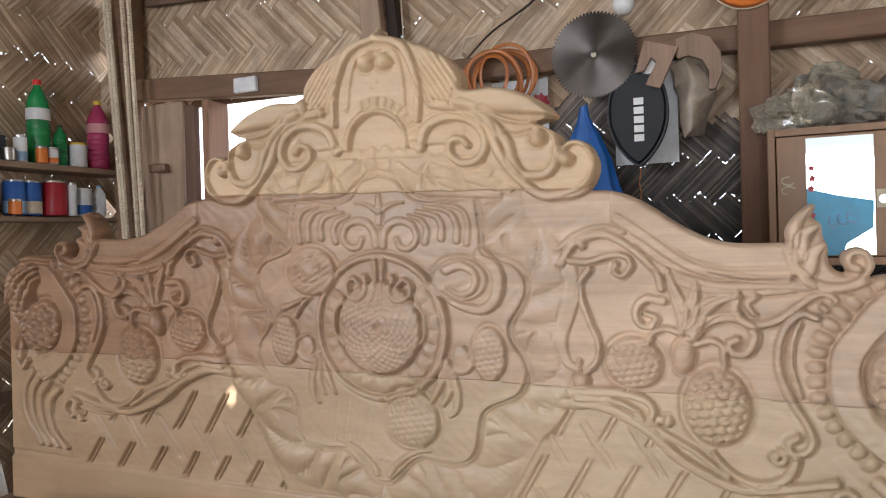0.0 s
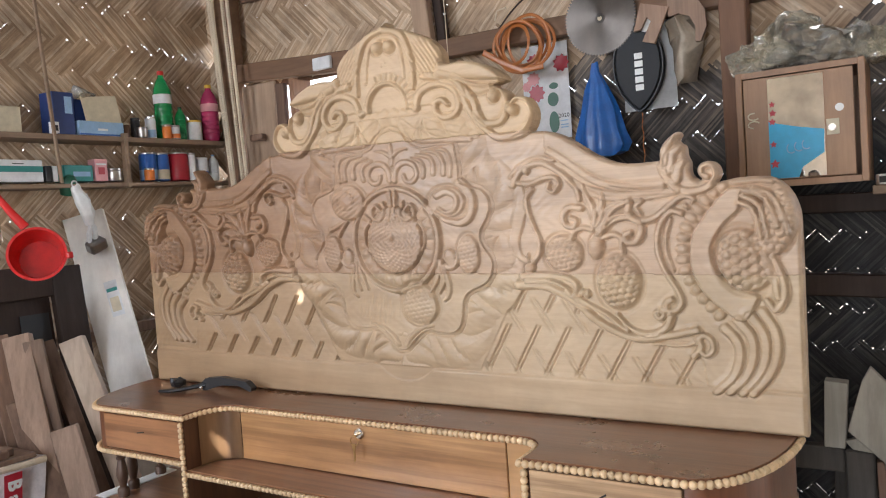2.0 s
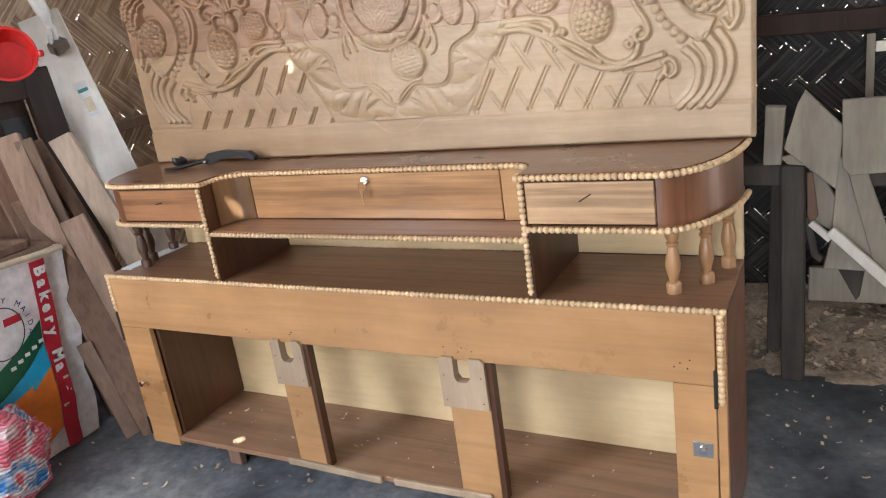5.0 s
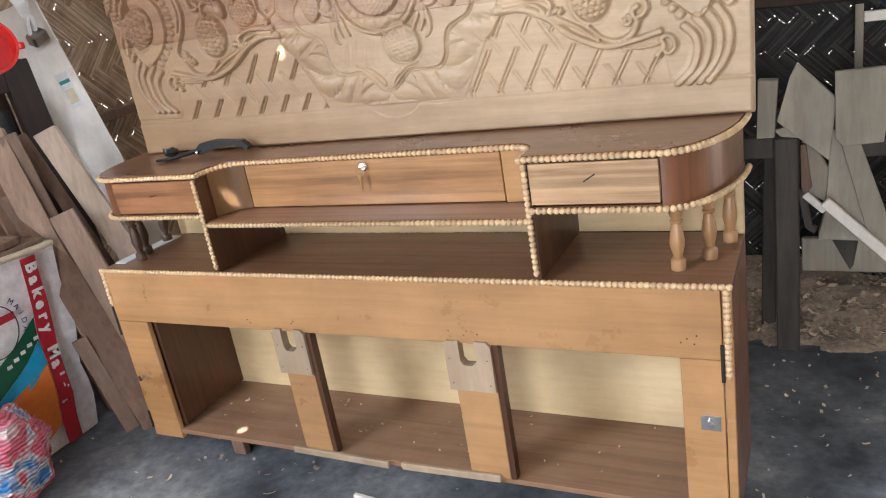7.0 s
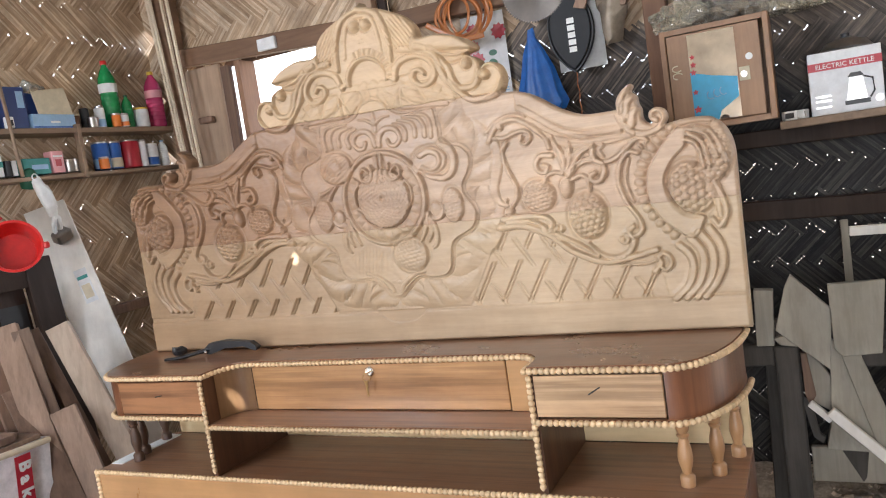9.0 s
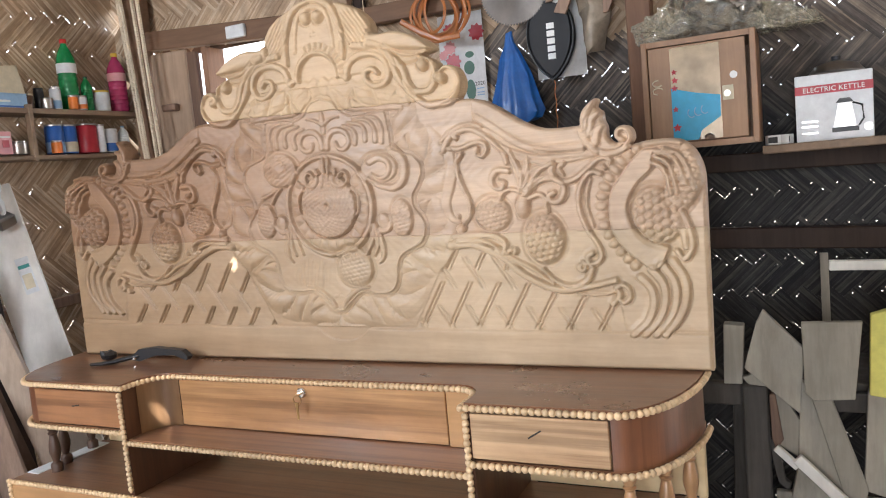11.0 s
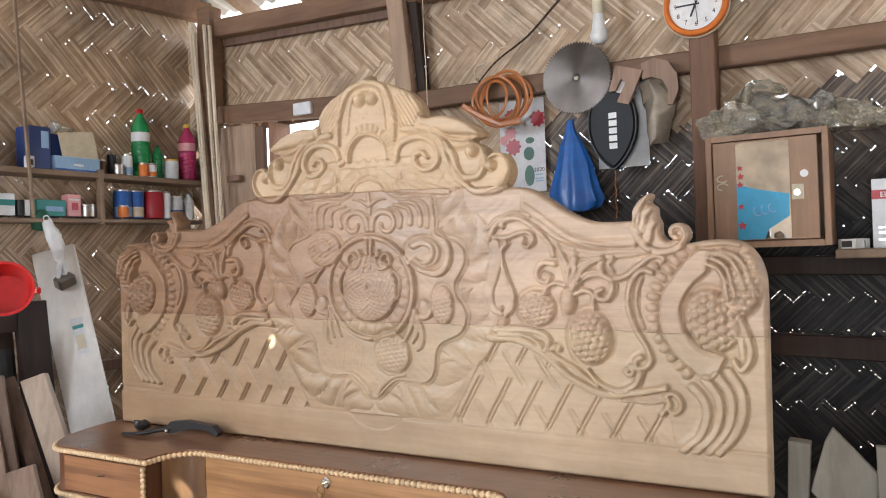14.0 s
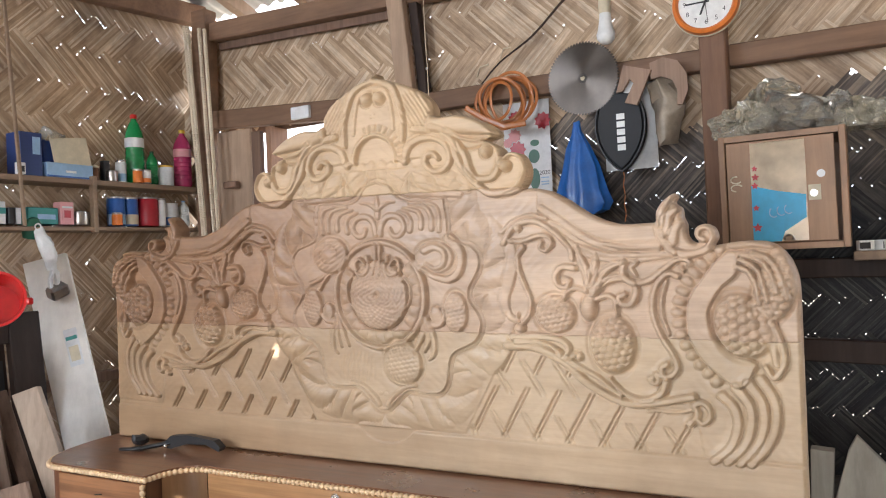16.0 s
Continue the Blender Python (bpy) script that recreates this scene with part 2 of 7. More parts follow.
STEEL = plain("brushed_steel", (0.42, 0.40, 0.38), 0.28, 1.0, 0.25, 18, 0, 0.1)
CHROME = plain("chrome", (0.75, 0.74, 0.72), 0.18, 1.0, 0.1, 60)
BRASS = plain("worn_brass", (0.42, 0.27, 0.12), 0.32, 1.0, 0.25, 60)
IRON = plain("dark_iron", (0.05, 0.045, 0.04), 0.5, 0.8)
WHITE = plain("white_plastic", (0.78, 0.78, 0.76), 0.4)
PAPER = plain("white_paper", (0.74, 0.75, 0.76), 0.7)
CREAM = plain("cream_card", (0.62, 0.55, 0.40), 0.75)
BLACK = plain("black_plastic", (0.022, 0.022, 0.024), 0.42)
NAVY = plain("black_nylon", (0.006, 0.007, 0.010), 0.6, 0, 0.3, 60)
BLUE = plain("blue_film", (0.02, 0.12, 0.42), 0.32, 0, 0.3, 25)
BLUE_TIN = plain("blue_paint", (0.03, 0.12, 0.42), 0.35)
NAVY_TIN = plain("navy_card", (0.02, 0.045, 0.17), 0.45)
SKYBLUE = plain("pale_blue_card", (0.30, 0.47, 0.68), 0.5)
CYAN = plain("cyan_sticker", (0.03, 0.36, 0.62), 0.35)
RED = plain("red_plastic", (0.62, 0.018, 0.014), 0.32)
CRIMSON = plain("crimson_print", (0.42, 0.02, 0.035), 0.4)
PINK = plain("pink_liquid", (0.60, 0.06, 0.18), 0.2, 0, 0.15, 30, 0.3)
PINK_SOFT = plain("pink_paper", (0.72, 0.35, 0.36), 0.6)
GREEN = plain("green_plastic", (0.03, 0.42, 0.12), 0.18, 0, 0.15, 30, 0.45)
GREEN_DARK = plain("dark_green_print", (0.012, 0.10, 0.05), 0.45)
TEAL = plain("teal_card", (0.04, 0.25, 0.23), 0.5)
YELLOW = plain("yellow_plastic", (0.72, 0.47, 0.05), 0.45)
LEMON = plain("lemon_foam", (0.72, 0.66, 0.16), 0.7)
ORANGE = plain("orange_paint", (0.72, 0.20, 0.03), 0.4)
BAND = plain("varnished_band", (0.42, 0.14, 0.03), 0.3)
GLOSSBROWN = plain("brown_jar", (0.10, 0.045, 0.02), 0.3)
SACKCLOTH = plain("woven_sack", (0.86, 0.83, 0.84), 0.5, 0, 0.22, 30, 0, 0.6)
BEIGE_BAG = plain("beige_film", (0.36, 0.30, 0.23), 0.42, 0, 0.35, 20)
CLEAR = plain("clear_film", (0.95, 0.89, 0.74), 0.09, 0, 0.1, 12, 0.78, 0.2)
GLASS = plain("clear_glass", (0.9, 0.92, 0.92), 0.05, 0, 0.02, 5, 0.9, 0.0)
MIRROR = plain("mirror_silver", (0.86, 0.88, 0.90), 0.03, 1.0, 0.03, 5, 0, 0.0)
CHIP = plain("wood_shaving", (0.76, 0.63, 0.48), 0.8, 0, 0.4, 60)
CHIP_DARK = plain("dusty_shaving", (0.44, 0.36, 0.275), 0.85, 0, 0.5, 60)
CORD = plain("cord", (0.62, 0.52, 0.38), 0.8)
def mesh_bag_material():
    m, n, l, b = material("printed_mesh_bag", 0.4)
    t = noise_tex(n, l, coords(n, l, (1, 1, 1)), 9.0, 3, 0.5)
    r = ramp(n, ((0.34, (0.05, 0.22, 0.55)), (0.42, (0.70, 0.66, 0.66)), (0.47, (0.62, 0.10, 0.16)), (0.60, (0.68, 0.22, 0.28)), (0.68, (0.75, 0.62, 0.62))))
    l.new(t.outputs[0], r.inputs[0])
    w = n.new("ShaderNodeTexWave")
    w.bands_direction = "Z"
    w.inputs["Scale"].default_value, w.inputs["Distortion"].default_value = 26.0, 5.0
    tc = n.new("ShaderNodeTexCoord")
    l.new(tc.outputs["Object"], w.inputs["Vector"])
    wr = ramp(n, ((0.2, (0.7, 0.7, 0.7)), (0.8, (1.15, 1.15, 1.15))))
    l.new(w.outputs[0], wr.inputs[0])
    l.new(mix(n, l, r.outputs[0], wr.outputs[0], 1.0, "MULTIPLY"), b.inputs["Base Color"])
    bump(n, l, b, w.outputs[0], 0.8, 0.006)
    return m


PINK_SACK = mesh_bag_material()


def floor_material():
    m, n, l, b = material("dusty_cement", 0.55)
    c = coords(n, l, (1, 1, 1))
    a, f = noise_tex(n, l, c, 1.7, 8, 0.65), noise_tex(n, l, c, 22, 6, 0.7)
    r1 = ramp(n, ((0.36, (0.055, 0.066, 0.08)), (0.5, (0.16, 0.178, 0.20)), (0.66, (0.36, 0.375, 0.39))))
    r2 = ramp(n, ((0.35, (0.6, 0.6, 0.6)), (0.7, (1.2, 1.2, 1.2))))
    l.new(a.outputs[0], r1.inputs[0])
    l.new(f.outputs[0], r2.inputs[0])
    l.new(mix(n, l, r1.outputs[0], r2.outputs[0], 1.0, "MULTIPLY"), b.inputs["Base Color"])
    rr = ramp(n, ((0.3, (0.35,) * 3), (0.7, (0.75,) * 3)))
    l.new(a.outputs[0], rr.inputs[0])
    l.new(rr.outputs[0], b.inputs["Roughness"])
    bump(n, l, b, f.outputs[0], 0.5, 0.003)
    return m


CEMENT = floor_material()
EARTH = plain("bare_earth", (0.33, 0.27, 0.20), 0.9, 0, 0.4, 3)

# ---- mesh helpers (all in world coordinates) ----


def home(ob):
    m = ob.matrix_basis.copy()
    while ob.parent:
        ob = ob.parent
        m = ob.matrix_basis @ m
    return m


def thing(name, base, label, category, group="", kind="", turn=None):
    ob = new(name)
    ob.empty_display_size = 0.05
    ob.matrix_basis = Matrix.Translation(base) @ (turn or Matrix())
    return tagged(ob, label, category, group, kind)


def part(name, bm, mat, parent=None, label="", smooth=False):
    """Links a bmesh built in world coordinates as one mesh object under a thing or a part."""
    me = bpy.data.meshes.new(name)
    if parent:
        bm.transform(home(parent).inverted())
    if smooth:
        for f in bm.faces:
            f.smooth = True
    bm.to_mesh(me)
    bm.free()
    if smooth:
        me.set_sharp_from_angle(angle=0.75)
    me.materials.append(mat)
    ob = new(name, me)
    ob.parent = parent
    return tagged(ob, label)


def solid(name, bm, mat, label, category, group="", kind="", smooth=False):
    """A thing of one mesh, with its origin at the middle of its base."""
    vs = [v.co for v in bm.verts]
    mid = Vector(((min(v.x for v in vs) + max(v.x for v in vs)) / 2, (min(v.y for v in vs) + max(v.y for v in vs)) / 2, min(v.z for v in vs)))
    bm.transform(Matrix.Translation(-mid))
    ob = part(name, bm, mat, None, label, smooth)
    ob.location = mid
    return tagged(ob, label, category, group, kind)


def box(lo, hi, bevel=0.0, turn=None, bm=None, seg=1):
    bm = bm or bmesh.new()
    lo, hi = Vector(lo), Vector(hi)
    m = Matrix.Translation((lo + hi) / 2) @ (turn or Matrix()) @ Matrix.Diagonal((*(hi - lo), 1))
    made = bmesh.ops.create_cube(bm, size=1, matrix=m)["verts"]
    if bevel:
        bmesh.ops.bevel(bm, geom=list({e for v in made for e in v.link_edges}), offset=bevel, segments=seg, affect="EDGES", clamp_overlap=True)
    return bm


def beam_between(a, b, wide, thick, side, bevel=0.003, bm=None):
    """A straight timber from a to b, wide along side and thick across it."""
    a, b, side = Vector(a), Vector(b), Vector(side)
    z = (b - a).normalized()
    x = (side - side.dot(z) * z).normalized()
    y = z.cross(x)
    m = Matrix.Translation((a + b) / 2) @ Matrix((x, y, z)).transposed().to_4x4() @ Matrix.Diagonal((wide, thick, (b - a).length, 1))
    bm = bm or bmesh.new()
    made = bmesh.ops.create_cube(bm, size=1, matrix=m)["verts"]
    if bevel:
        bmesh.ops.bevel(bm, geom=list({e for v in made for e in v.link_edges}), offset=bevel, segments=1, affect="EDGES", clamp_overlap=True)
    return bm


def lathe(profile, at=(0, 0, 0), seg=20, turn=None, bm=None, flute=0.0, flutes=0):
    """A turned solid from (radius, height) pairs."""
    bm = bm or bmesh.new()
    m = Matrix.Translation(at) @ (turn or Matrix())
    rings = []
    for r, z in profile:
        ring = []
        for k in range(seg):
            a = 2 * math.pi * k / seg
            rr = max(r, 1e-4) * (1 + flute * math.cos(flutes * a))
            ring.append(bm.verts.new(m @ Vector((rr * math.cos(a), rr * math.sin(a), z))))
        rings.append(ring)
    for p, q in zip(rings, rings[1:]):
        for k in range(seg):
            bm.faces.new((p[k], p[(k + 1) % seg], q[(k + 1) % seg], q[k]))
    bm.faces.new(rings[0][::-1])
    bm.faces.new(rings[-1])
    return bm


def tube(points, radius, seg=8, bm=None, flat=1.0, up=(0, 0, 1)):
    """A bent round rod, or a flat band, along points."""
    bm = bm or bmesh.new()
    pts = [Vector(p) for p in points]
    rings = []
    for i, p in enumerate(pts):
        d = (pts[min(i + 1, len(pts) - 1)] - pts[max(i - 1, 0)]).normalized()
        u = Vector(up)
        s = d.cross(u)
        if s.length < 1e-3:
            s = d.cross(Vector((1, 0, 0)))
        s.normalize()
        w = s.cross(d)
        r = radius(i / (len(pts) - 1)) if callable(radius) else radius
        rings.append([bm.verts.new(p + r * (math.cos(2 * math.pi * k / seg) * s + flat * math.sin(2 * math.pi * k / seg) * w)) for k in range(seg)])
    for p, q in zip(rings, rings[1:]):
        for k in range(seg):
            bm.faces.new((p[k], p[(k + 1) % seg], q[(k + 1) % seg], q[k]))
    bm.faces.new(rings[0][::-1])
    bm.faces.new(rings[-1])
    return bm


def slab(outline, lo, hi, axis="z", bm=None):
    """A plate: a closed outline in the plane across axis, from lo to hi."""
    bm = bm or bmesh.new()
    put = {"z": lambda a, b, c: (a, b, c), "y": lambda a, b, c: (a, c, b), "x": lambda a, b, c: (c, a, b)}[axis]
    low = [bm.verts.new(put(a, b, lo)) for a, b in outline]
    top = [bm.verts.new(put(a, b, hi)) for a, b in outline]
    bm.faces.new(low[::-1])
    bm.faces.new(top)
    for k in range(len(low)):
        j = (k + 1) % len(low)
        bm.faces.new((low[k], low[j], top[j], top[k]))
    bmesh.ops.recalc_face_normals(bm, faces=bm.faces[:])
    return bm


def smooth_path(points, steps=8):
    """A Catmull-Rom curve through a few points."""
    p = [np.array(q, float) for q in points]
    p = [2 * p[0] - p[1], *p, 2 * p[-1] - p[-2]]
    out = []
    for a, b, c, d in zip(p, p[1:], p[2:], p[3:]):
        for k in range(steps):
            t = k / steps
            out.append(0.5 * (2 * b + (c - a) * t + (2 * a - 5 * b + 4 * c - d) * t**2 + (3 * b - a - 3 * c + d) * t**3))
    return [*out, p[-2]]


def crumple(bm, amount, scale, seed=0):
    for v in bm.verts:
        v.co += amount * Vector(noise.noise_vector(v.co * scale + Vector((seed * 7.3, seed * 3.1, 0))))
    return bm


def lettering(text, size, m, mat, parent, name="lettering", depth=0.0006, bold=0.0):
    """Built-in font letters, turned into a mesh."""
    cu = bpy.data.curves.new(name, "FONT")
    cu.body, cu.size, cu.extrude, cu.align_x, cu.align_y = text, size, depth, "CENTER", "CENTER"
    cu.resolution_u, cu.offset = 2, bold
    tmp = bpy.data.objects.new("tmp", cu)
    scene.collection.objects.link(tmp)
    me = bpy.data.meshes.new_from_object(tmp.evaluated_get(bpy.context.evaluated_depsgraph_get()))
    bpy.data.objects.remove(tmp)
    bpy.data.curves.remove(cu)
    bm = bmesh.new()
    bm.from_mesh(me)
    bm.transform(m)
    bpy.data.meshes.remove(me)
    return part(name, bm, mat, parent)





# ---- the workshop shell ----
WALL_Y, WALL_X = 1.22, -1.95
solid("ground", box((-90, -90, -0.12), (90, 90, -0.06)), EARTH, "bare dry earth around the workshop", "ground", kind="structure")
solid("floor", box((-2.1, -4.6, -0.05), (3.3, 1.4, 0)), CEMENT, "dark dusty cement floor with stains", "floor", kind="structure")

wall_back = thing("wall_back", (0.6, WALL_Y, 0), "woven bamboo mat wall on timber beams", "wall", kind="structure")
wall_left = thing("wall_left", (WALL_X, 0, 0), "woven bamboo mat wall with pinholes of daylight", "wall", kind="structure")


def wall_pieces(name, boxes, mat, label):
    w = thing(name, boxes[0][0], label, "wall", kind="structure")
    for lo, hi in boxes:
        part("wall_panel", box(lo, hi), mat, w)


# plain walls that close the place behind the camera, with the open doorway and the open front
wall_pieces("wall_left_front", [((-2.0, -2.6, 0), (-1.95, -0.7, 3.6)), ((-2.0, -4.6, 0), (-1.95, -4.45, 3.9)), ((-2.0, -4.45, 2.9), (-1.95, -2.6, 3.9))], BAMBOO, "bamboo wall beside an open doorway")
wall_pieces("wall_right", [((3.2, -4.6, 0), (3.25, 1.3, 3.0))], BAMBOO, "bamboo side wall")
wall_pieces("wall_front", [((-1.95, -4.6, 0), (0.74, -4.55, 3.9)), ((1.67, -4.6, 0), (3.2, -4.55, 3.9)), ((0.74, -4.6, 2.4), (1.67, -4.55, 3.9))], BAMBOO, "bamboo front wall with a wide opening")

# beams and posts
def trim(name, bm, mat, label):
    return solid(name, bm, mat, label, "beam", kind="structure")


trim("beam_middle_right", beam_between((-0.55, 1.166, 2.056), (1.9, 1.166, 2.035), 0.072, 0.05, (0, 0, 1), 0.004), BEAM, "brown sawn timber beam across the mat wall")
trim("beam_middle", beam_between((-1.68, 1.165, 2.135), (-0.56, 1.165, 2.062), 0.085, 0.05, (0, 0, 1), 0.004), BEAM, "brown sawn timber beam across the mat wall")
trim("beam_upper", beam_between((-1.7, 1.165, 2.555), (1.9, 1.165, 2.40), 0.085, 0.055, (0, 0, 1), 0.004), BEAM, "brown sawn top beam of the mat wall")
trim("batten", beam_between((-1.66, 1.19, 2.49), (-0.68, 1.19, 2.45), 0.035, 0.02, (0, 0, 1), 0.002), RAW_BROWN, "thin batten under the top beam")
trim("post_middle", beam_between((-0.575, 1.12, 1.99), (-0.66, 1.12, 2.95), 0.075, 0.04, (1, 0, 0), 0.004), POST_PALE, "leaning pale timber post")
trim("post_middle_rear", beam_between((-0.525, 1.165, 2.09), (-0.563, 1.165, 2.52), 0.040, 0.04, (1, 0, 0), 0.003), DARK_FRAME, "dark timber behind the leaning post")
trim("post_right", beam_between((0.585, 1.105, 0), (0.59, 1.105, 2.9), 0.082, 0.07, (1, 0, 0), 0.005), POST, "square brown timber post")
trim("post_corner", beam_between((-1.735, 1.15, 0), (-1.72, 1.15, 2.66), 0.09, 0.08, (1, 0, 0), 0.005), BEAM, "dark corner post")
trim("plate_left", beam_between((-1.90, -0.8, 2.56), (-1.88, 1.3, 2.70), 0.10, 0.06, (0, 0, 1), 0.004), BEAM, "dark timber plate along the top of the mat wall")
trim("rafter", beam_between((-1.62, 1.6, 2.60), (-1.56, 0.2, 2.98), 0.07, 0.05, (0, 0, 1), 0.004), POST_PALE, "pale rafter end under the roof")
trim("rail_lower", beam_between((0.3, 1.165, 1.115), (1.9, 1.165, 1.06), 0.07, 0.05, (0, 0, 1), 0.004), DARK_FRAME, "black timber rail across the dark mat wall")
# dark bar in place of the shadow under the shelf board
trim("rail_shadow", beam_between((0.3, 1.17, 1.36), (1.9, 1.17, 1.33), 0.06, 0.05, (0, 0, 1), 0.004), DARK_FRAME, "black bar put below the shelf board as its shadow")
trim("rail_left", beam_between((-1.90, -0.1, 0.98), (-1.90, 1.15, 1.0), 0.045, 0.04, (0, 0, 1), 0.003), RAW_BROWN, "bamboo rail low on the mat wall")

# window in the back wall: opening x -1.36..-0.72, z 1.15..2.04
window = thing("window_1", (-1.04, 1.18, 1.1), "unglazed window opening with a rough brown shutter board", "window", kind="structure")
part("frame", box((-1.345, 1.13, 1.1), (-1.315, 1.25, 2.06), 0.003), POST, window)
part("frame", box((-0.74, 1.14, 1.1), (-0.70, 1.25, 2.06), 0.003), POST, window)
part("sill", box((-1.6, 1.12, 1.06), (-0.70, 1.25, 1.10), 0.003), POST, window)
part("frame", box((-1.44, 1.14, 1.1), (-1.388, 1.17, 2.05), 0.003), RAW_BROWN, window)
part("shutter", box((-1.66, 1.145, 1.1), (-1.452, 1.165, 2.07), 0.003), POST_PALE, window, "weathered plank shutter")
part("lintel", box((-1.72, 1.236, 2.06), (-0.64, 1.25, 2.31)), POST, window)
part("latch", crumple(box((-1.59, 1.10, 1.80), (-1.51, 1.145, 1.83), 0.006), 0.008, 30), RAW_BROWN, window)

# roof: corrugated tin, low over the back wall
def roof_z(y):
    return 2.72 + (1.5 - y) * 0.19


def corrugated():
    xs = np.arange(-2.5, 3.6, 0.02)
    ys = np.linspace(1.42, -4.8, 60)
    verts = [(x, y, roof_z(y) + 0.011 * math.sin(2 * math.pi * x / 0.085)) for y in ys for x in xs]
    w = len(xs)
    keep = []
    for j in range(len(ys) - 1):
        for i in range(w - 1):
            cx, cy = xs[i] + 0.01, (ys[j] + ys[j + 1]) / 2
            if not any(abs(cx - hx) < 0.10 and abs(cy - hy) < 0.09 for hx, hy in HOLES):
                keep.append((j * w + i, j * w + i + 1, (j + 1) * w + i + 1, (j + 1) * w + i))
    me = bpy.data.meshes.new("ceiling")
    me.from_pydata(verts, [], keep)
    for p in me.polygons:
        p.use_smooth = True
    me.materials.append(TIN)
    ob = new("ceiling", me)
    tagged(ob, "corrugated tin roof sheets on timber", "ceiling", kind="structure")


def roof_spot(p):
    """Where the sun's way to p comes through the roof."""
    p = Vector(p)
    k = (roof_z(p.y) - 0.03 - p.z) / (SUN_FROM.z + 0.19 * SUN_FROM.y)
    return p + SUN_FROM * k


SPOTS = [roof_spot(q) for q in ((-0.34, 0.02, 1.215), (-0.49, -0.152, 0.842), (-0.643, -0.21, 0.088))]
HOLES = [(s.x, s.y) for s in SPOTS]
corrugated()


def patch(s, radius):
    """A tin sheet added under the roof, unseen, with one round hole for a sun spot."""
    bm = bmesh.new()
    outer, inner = [], []
    for k in range(16):
        a = 2 * math.pi * k / 16
        c, d = math.cos(a), math.sin(a)
        q = 0.20 / max(abs(c), abs(d))
        outer.append(bm.verts.new((s.x + q * c, s.y + q * d, roof_z(s.y + q * d) - 0.03)))
        inner.append(bm.verts.new((s.x + radius * c, s.y + radius * 1.15 * d, roof_z(s.y + radius * d) - 0.03)))
    for k in range(16):
        j = (k + 1) % 16
        bm.faces.new((outer[k], outer[j], inner[j], inner[k]))
    solid("sun_hole_sheet", bm, TIN, "unseen tin sheet added under the roof, holed for a sun spot", "ceiling", kind="structure")


# one added sheet for each sun spot, to shape its beam
for s, r in zip(SPOTS, (0.012, 0.016, 0.016)):
    patch(s, r)
for k, x in enumerate((-1.2, 0.2, 1.6)):
    trim("rafter", beam_between((x, 1.7, roof_z(1.7) - 0.10), (x, -4.7, roof_z(-4.7) - 0.10), 0.09, 0.05, (0, 0, 1), 0.004), BEAM, "timber rafter under the tin roof")


# ---- carved headboard ----
STEP = 0.002
BX, BZ = np.arange(-0.984, 0.8951, STEP), np.arange(0.935, 1.8901, STEP)
AXIS, EDGE = -0.020, 0.888
GX, GZ = np.meshgrid(BX, BZ)
# both wings are carved alike; the one at negative x is cut a little wider and higher
GU = np.abs(GX - AXIS)
GU = np.where((GX < AXIS) & (GU > 0.45), 0.45 + (GU - 0.45) / 1.126, GU)
GV = GZ + 0.024 * (GX - AXIS)
RIGHT, LEFT, BOTH = GX >= AXIS, GX < AXIS, np.ones(GX.shape, bool)
ON = BOTH


def soft(a, b, x):
    t = np.clip((x - a) / (b - a), 0, 1)
    return t * t * (3 - 2 * t)


CREST_LINE = [(0.003, 1.868), (0.009, 1.854), (0.031, 1.850), (0.073, 1.836), (0.120, 1.813), (0.150, 1.782), (0.162, 1.749), (0.213, 1.749), (0.255, 1.739), (0.293, 1.721), (0.313, 1.698), (0.283, 1.688), (0.298, 1.680), (0.319, 1.666), (0.323, 1.649), (0.341, 1.657), (0.363, 1.652), (0.377, 1.627), (0.376, 1.602), (0.362, 1.580), (0.331, 1.565)]
SHOULDER_LINE = [(0.331, 1.572), (0.375, 1.579), (0.418, 1.573), (0.459, 1.552), (0.499, 1.525), (0.538, 1.506), (0.576, 1.498), (0.642, 1.499)]
EAR_LINE = [(0.642, 1.499), (0.642, 1.520), (0.658, 1.542), (0.675, 1.554), (0.681, 1.548), (0.676, 1.536), (0.688, 1.525), (0.690, 1.508), (0.696, 1.494), (0.697, 1.473), (0.708, 1.460), (0.718, 1.460), (0.711, 1.474), (0.715, 1.487), (0.733, 1.494), (0.748, 1.485), (0.752, 1.467), (0.744, 1.452)]
CORNER_LINE = [(0.744, 1.452), (0.781, 1.459), (0.819, 1.461), (0.846, 1.457), (0.868, 1.440), (0.882, 1.415), (0.889, 1.385), (0.890, 1.339)]


def field_to(points, smooth=True):
    """Distance to a curve in the wing's coordinates, and the share of its length at the nearest spot."""
    p = np.array(smooth_path(points, 6) if smooth else points)
    rows = np.nonzero((BZ > p[:, 1].min() - 0.11) & (BZ < p[:, 1].max() + 0.11))[0]
    u, z = GU[rows], GV[rows]
    best, along, run = np.full(u.shape, 9.0), np.zeros(u.shape), 0.0
    near = (u > p[:, 0].min() - 0.09) & (u < p[:, 0].max() + 0.09) & ON[rows]
    uu, zz = u[near], z[near]
    b, s = np.full(uu.shape, 9.0), np.zeros(uu.shape)
    for (ax, az), (bx, bz) in zip(p, p[1:]):
        dx, dz = bx - ax, bz - az
        n = math.hypot(dx, dz) + 1e-9
        t = np.clip(((uu - ax) * dx + (zz - az) * dz) / n**2, 0, 1)
        d = np.hypot(uu - ax - t * dx, zz - az - t * dz)
        m = d < b
        b[m], s[m] = d[m], run + t[m] * n
        run += n
    best[near], along[near] = b, s
    return rows, best, along / run


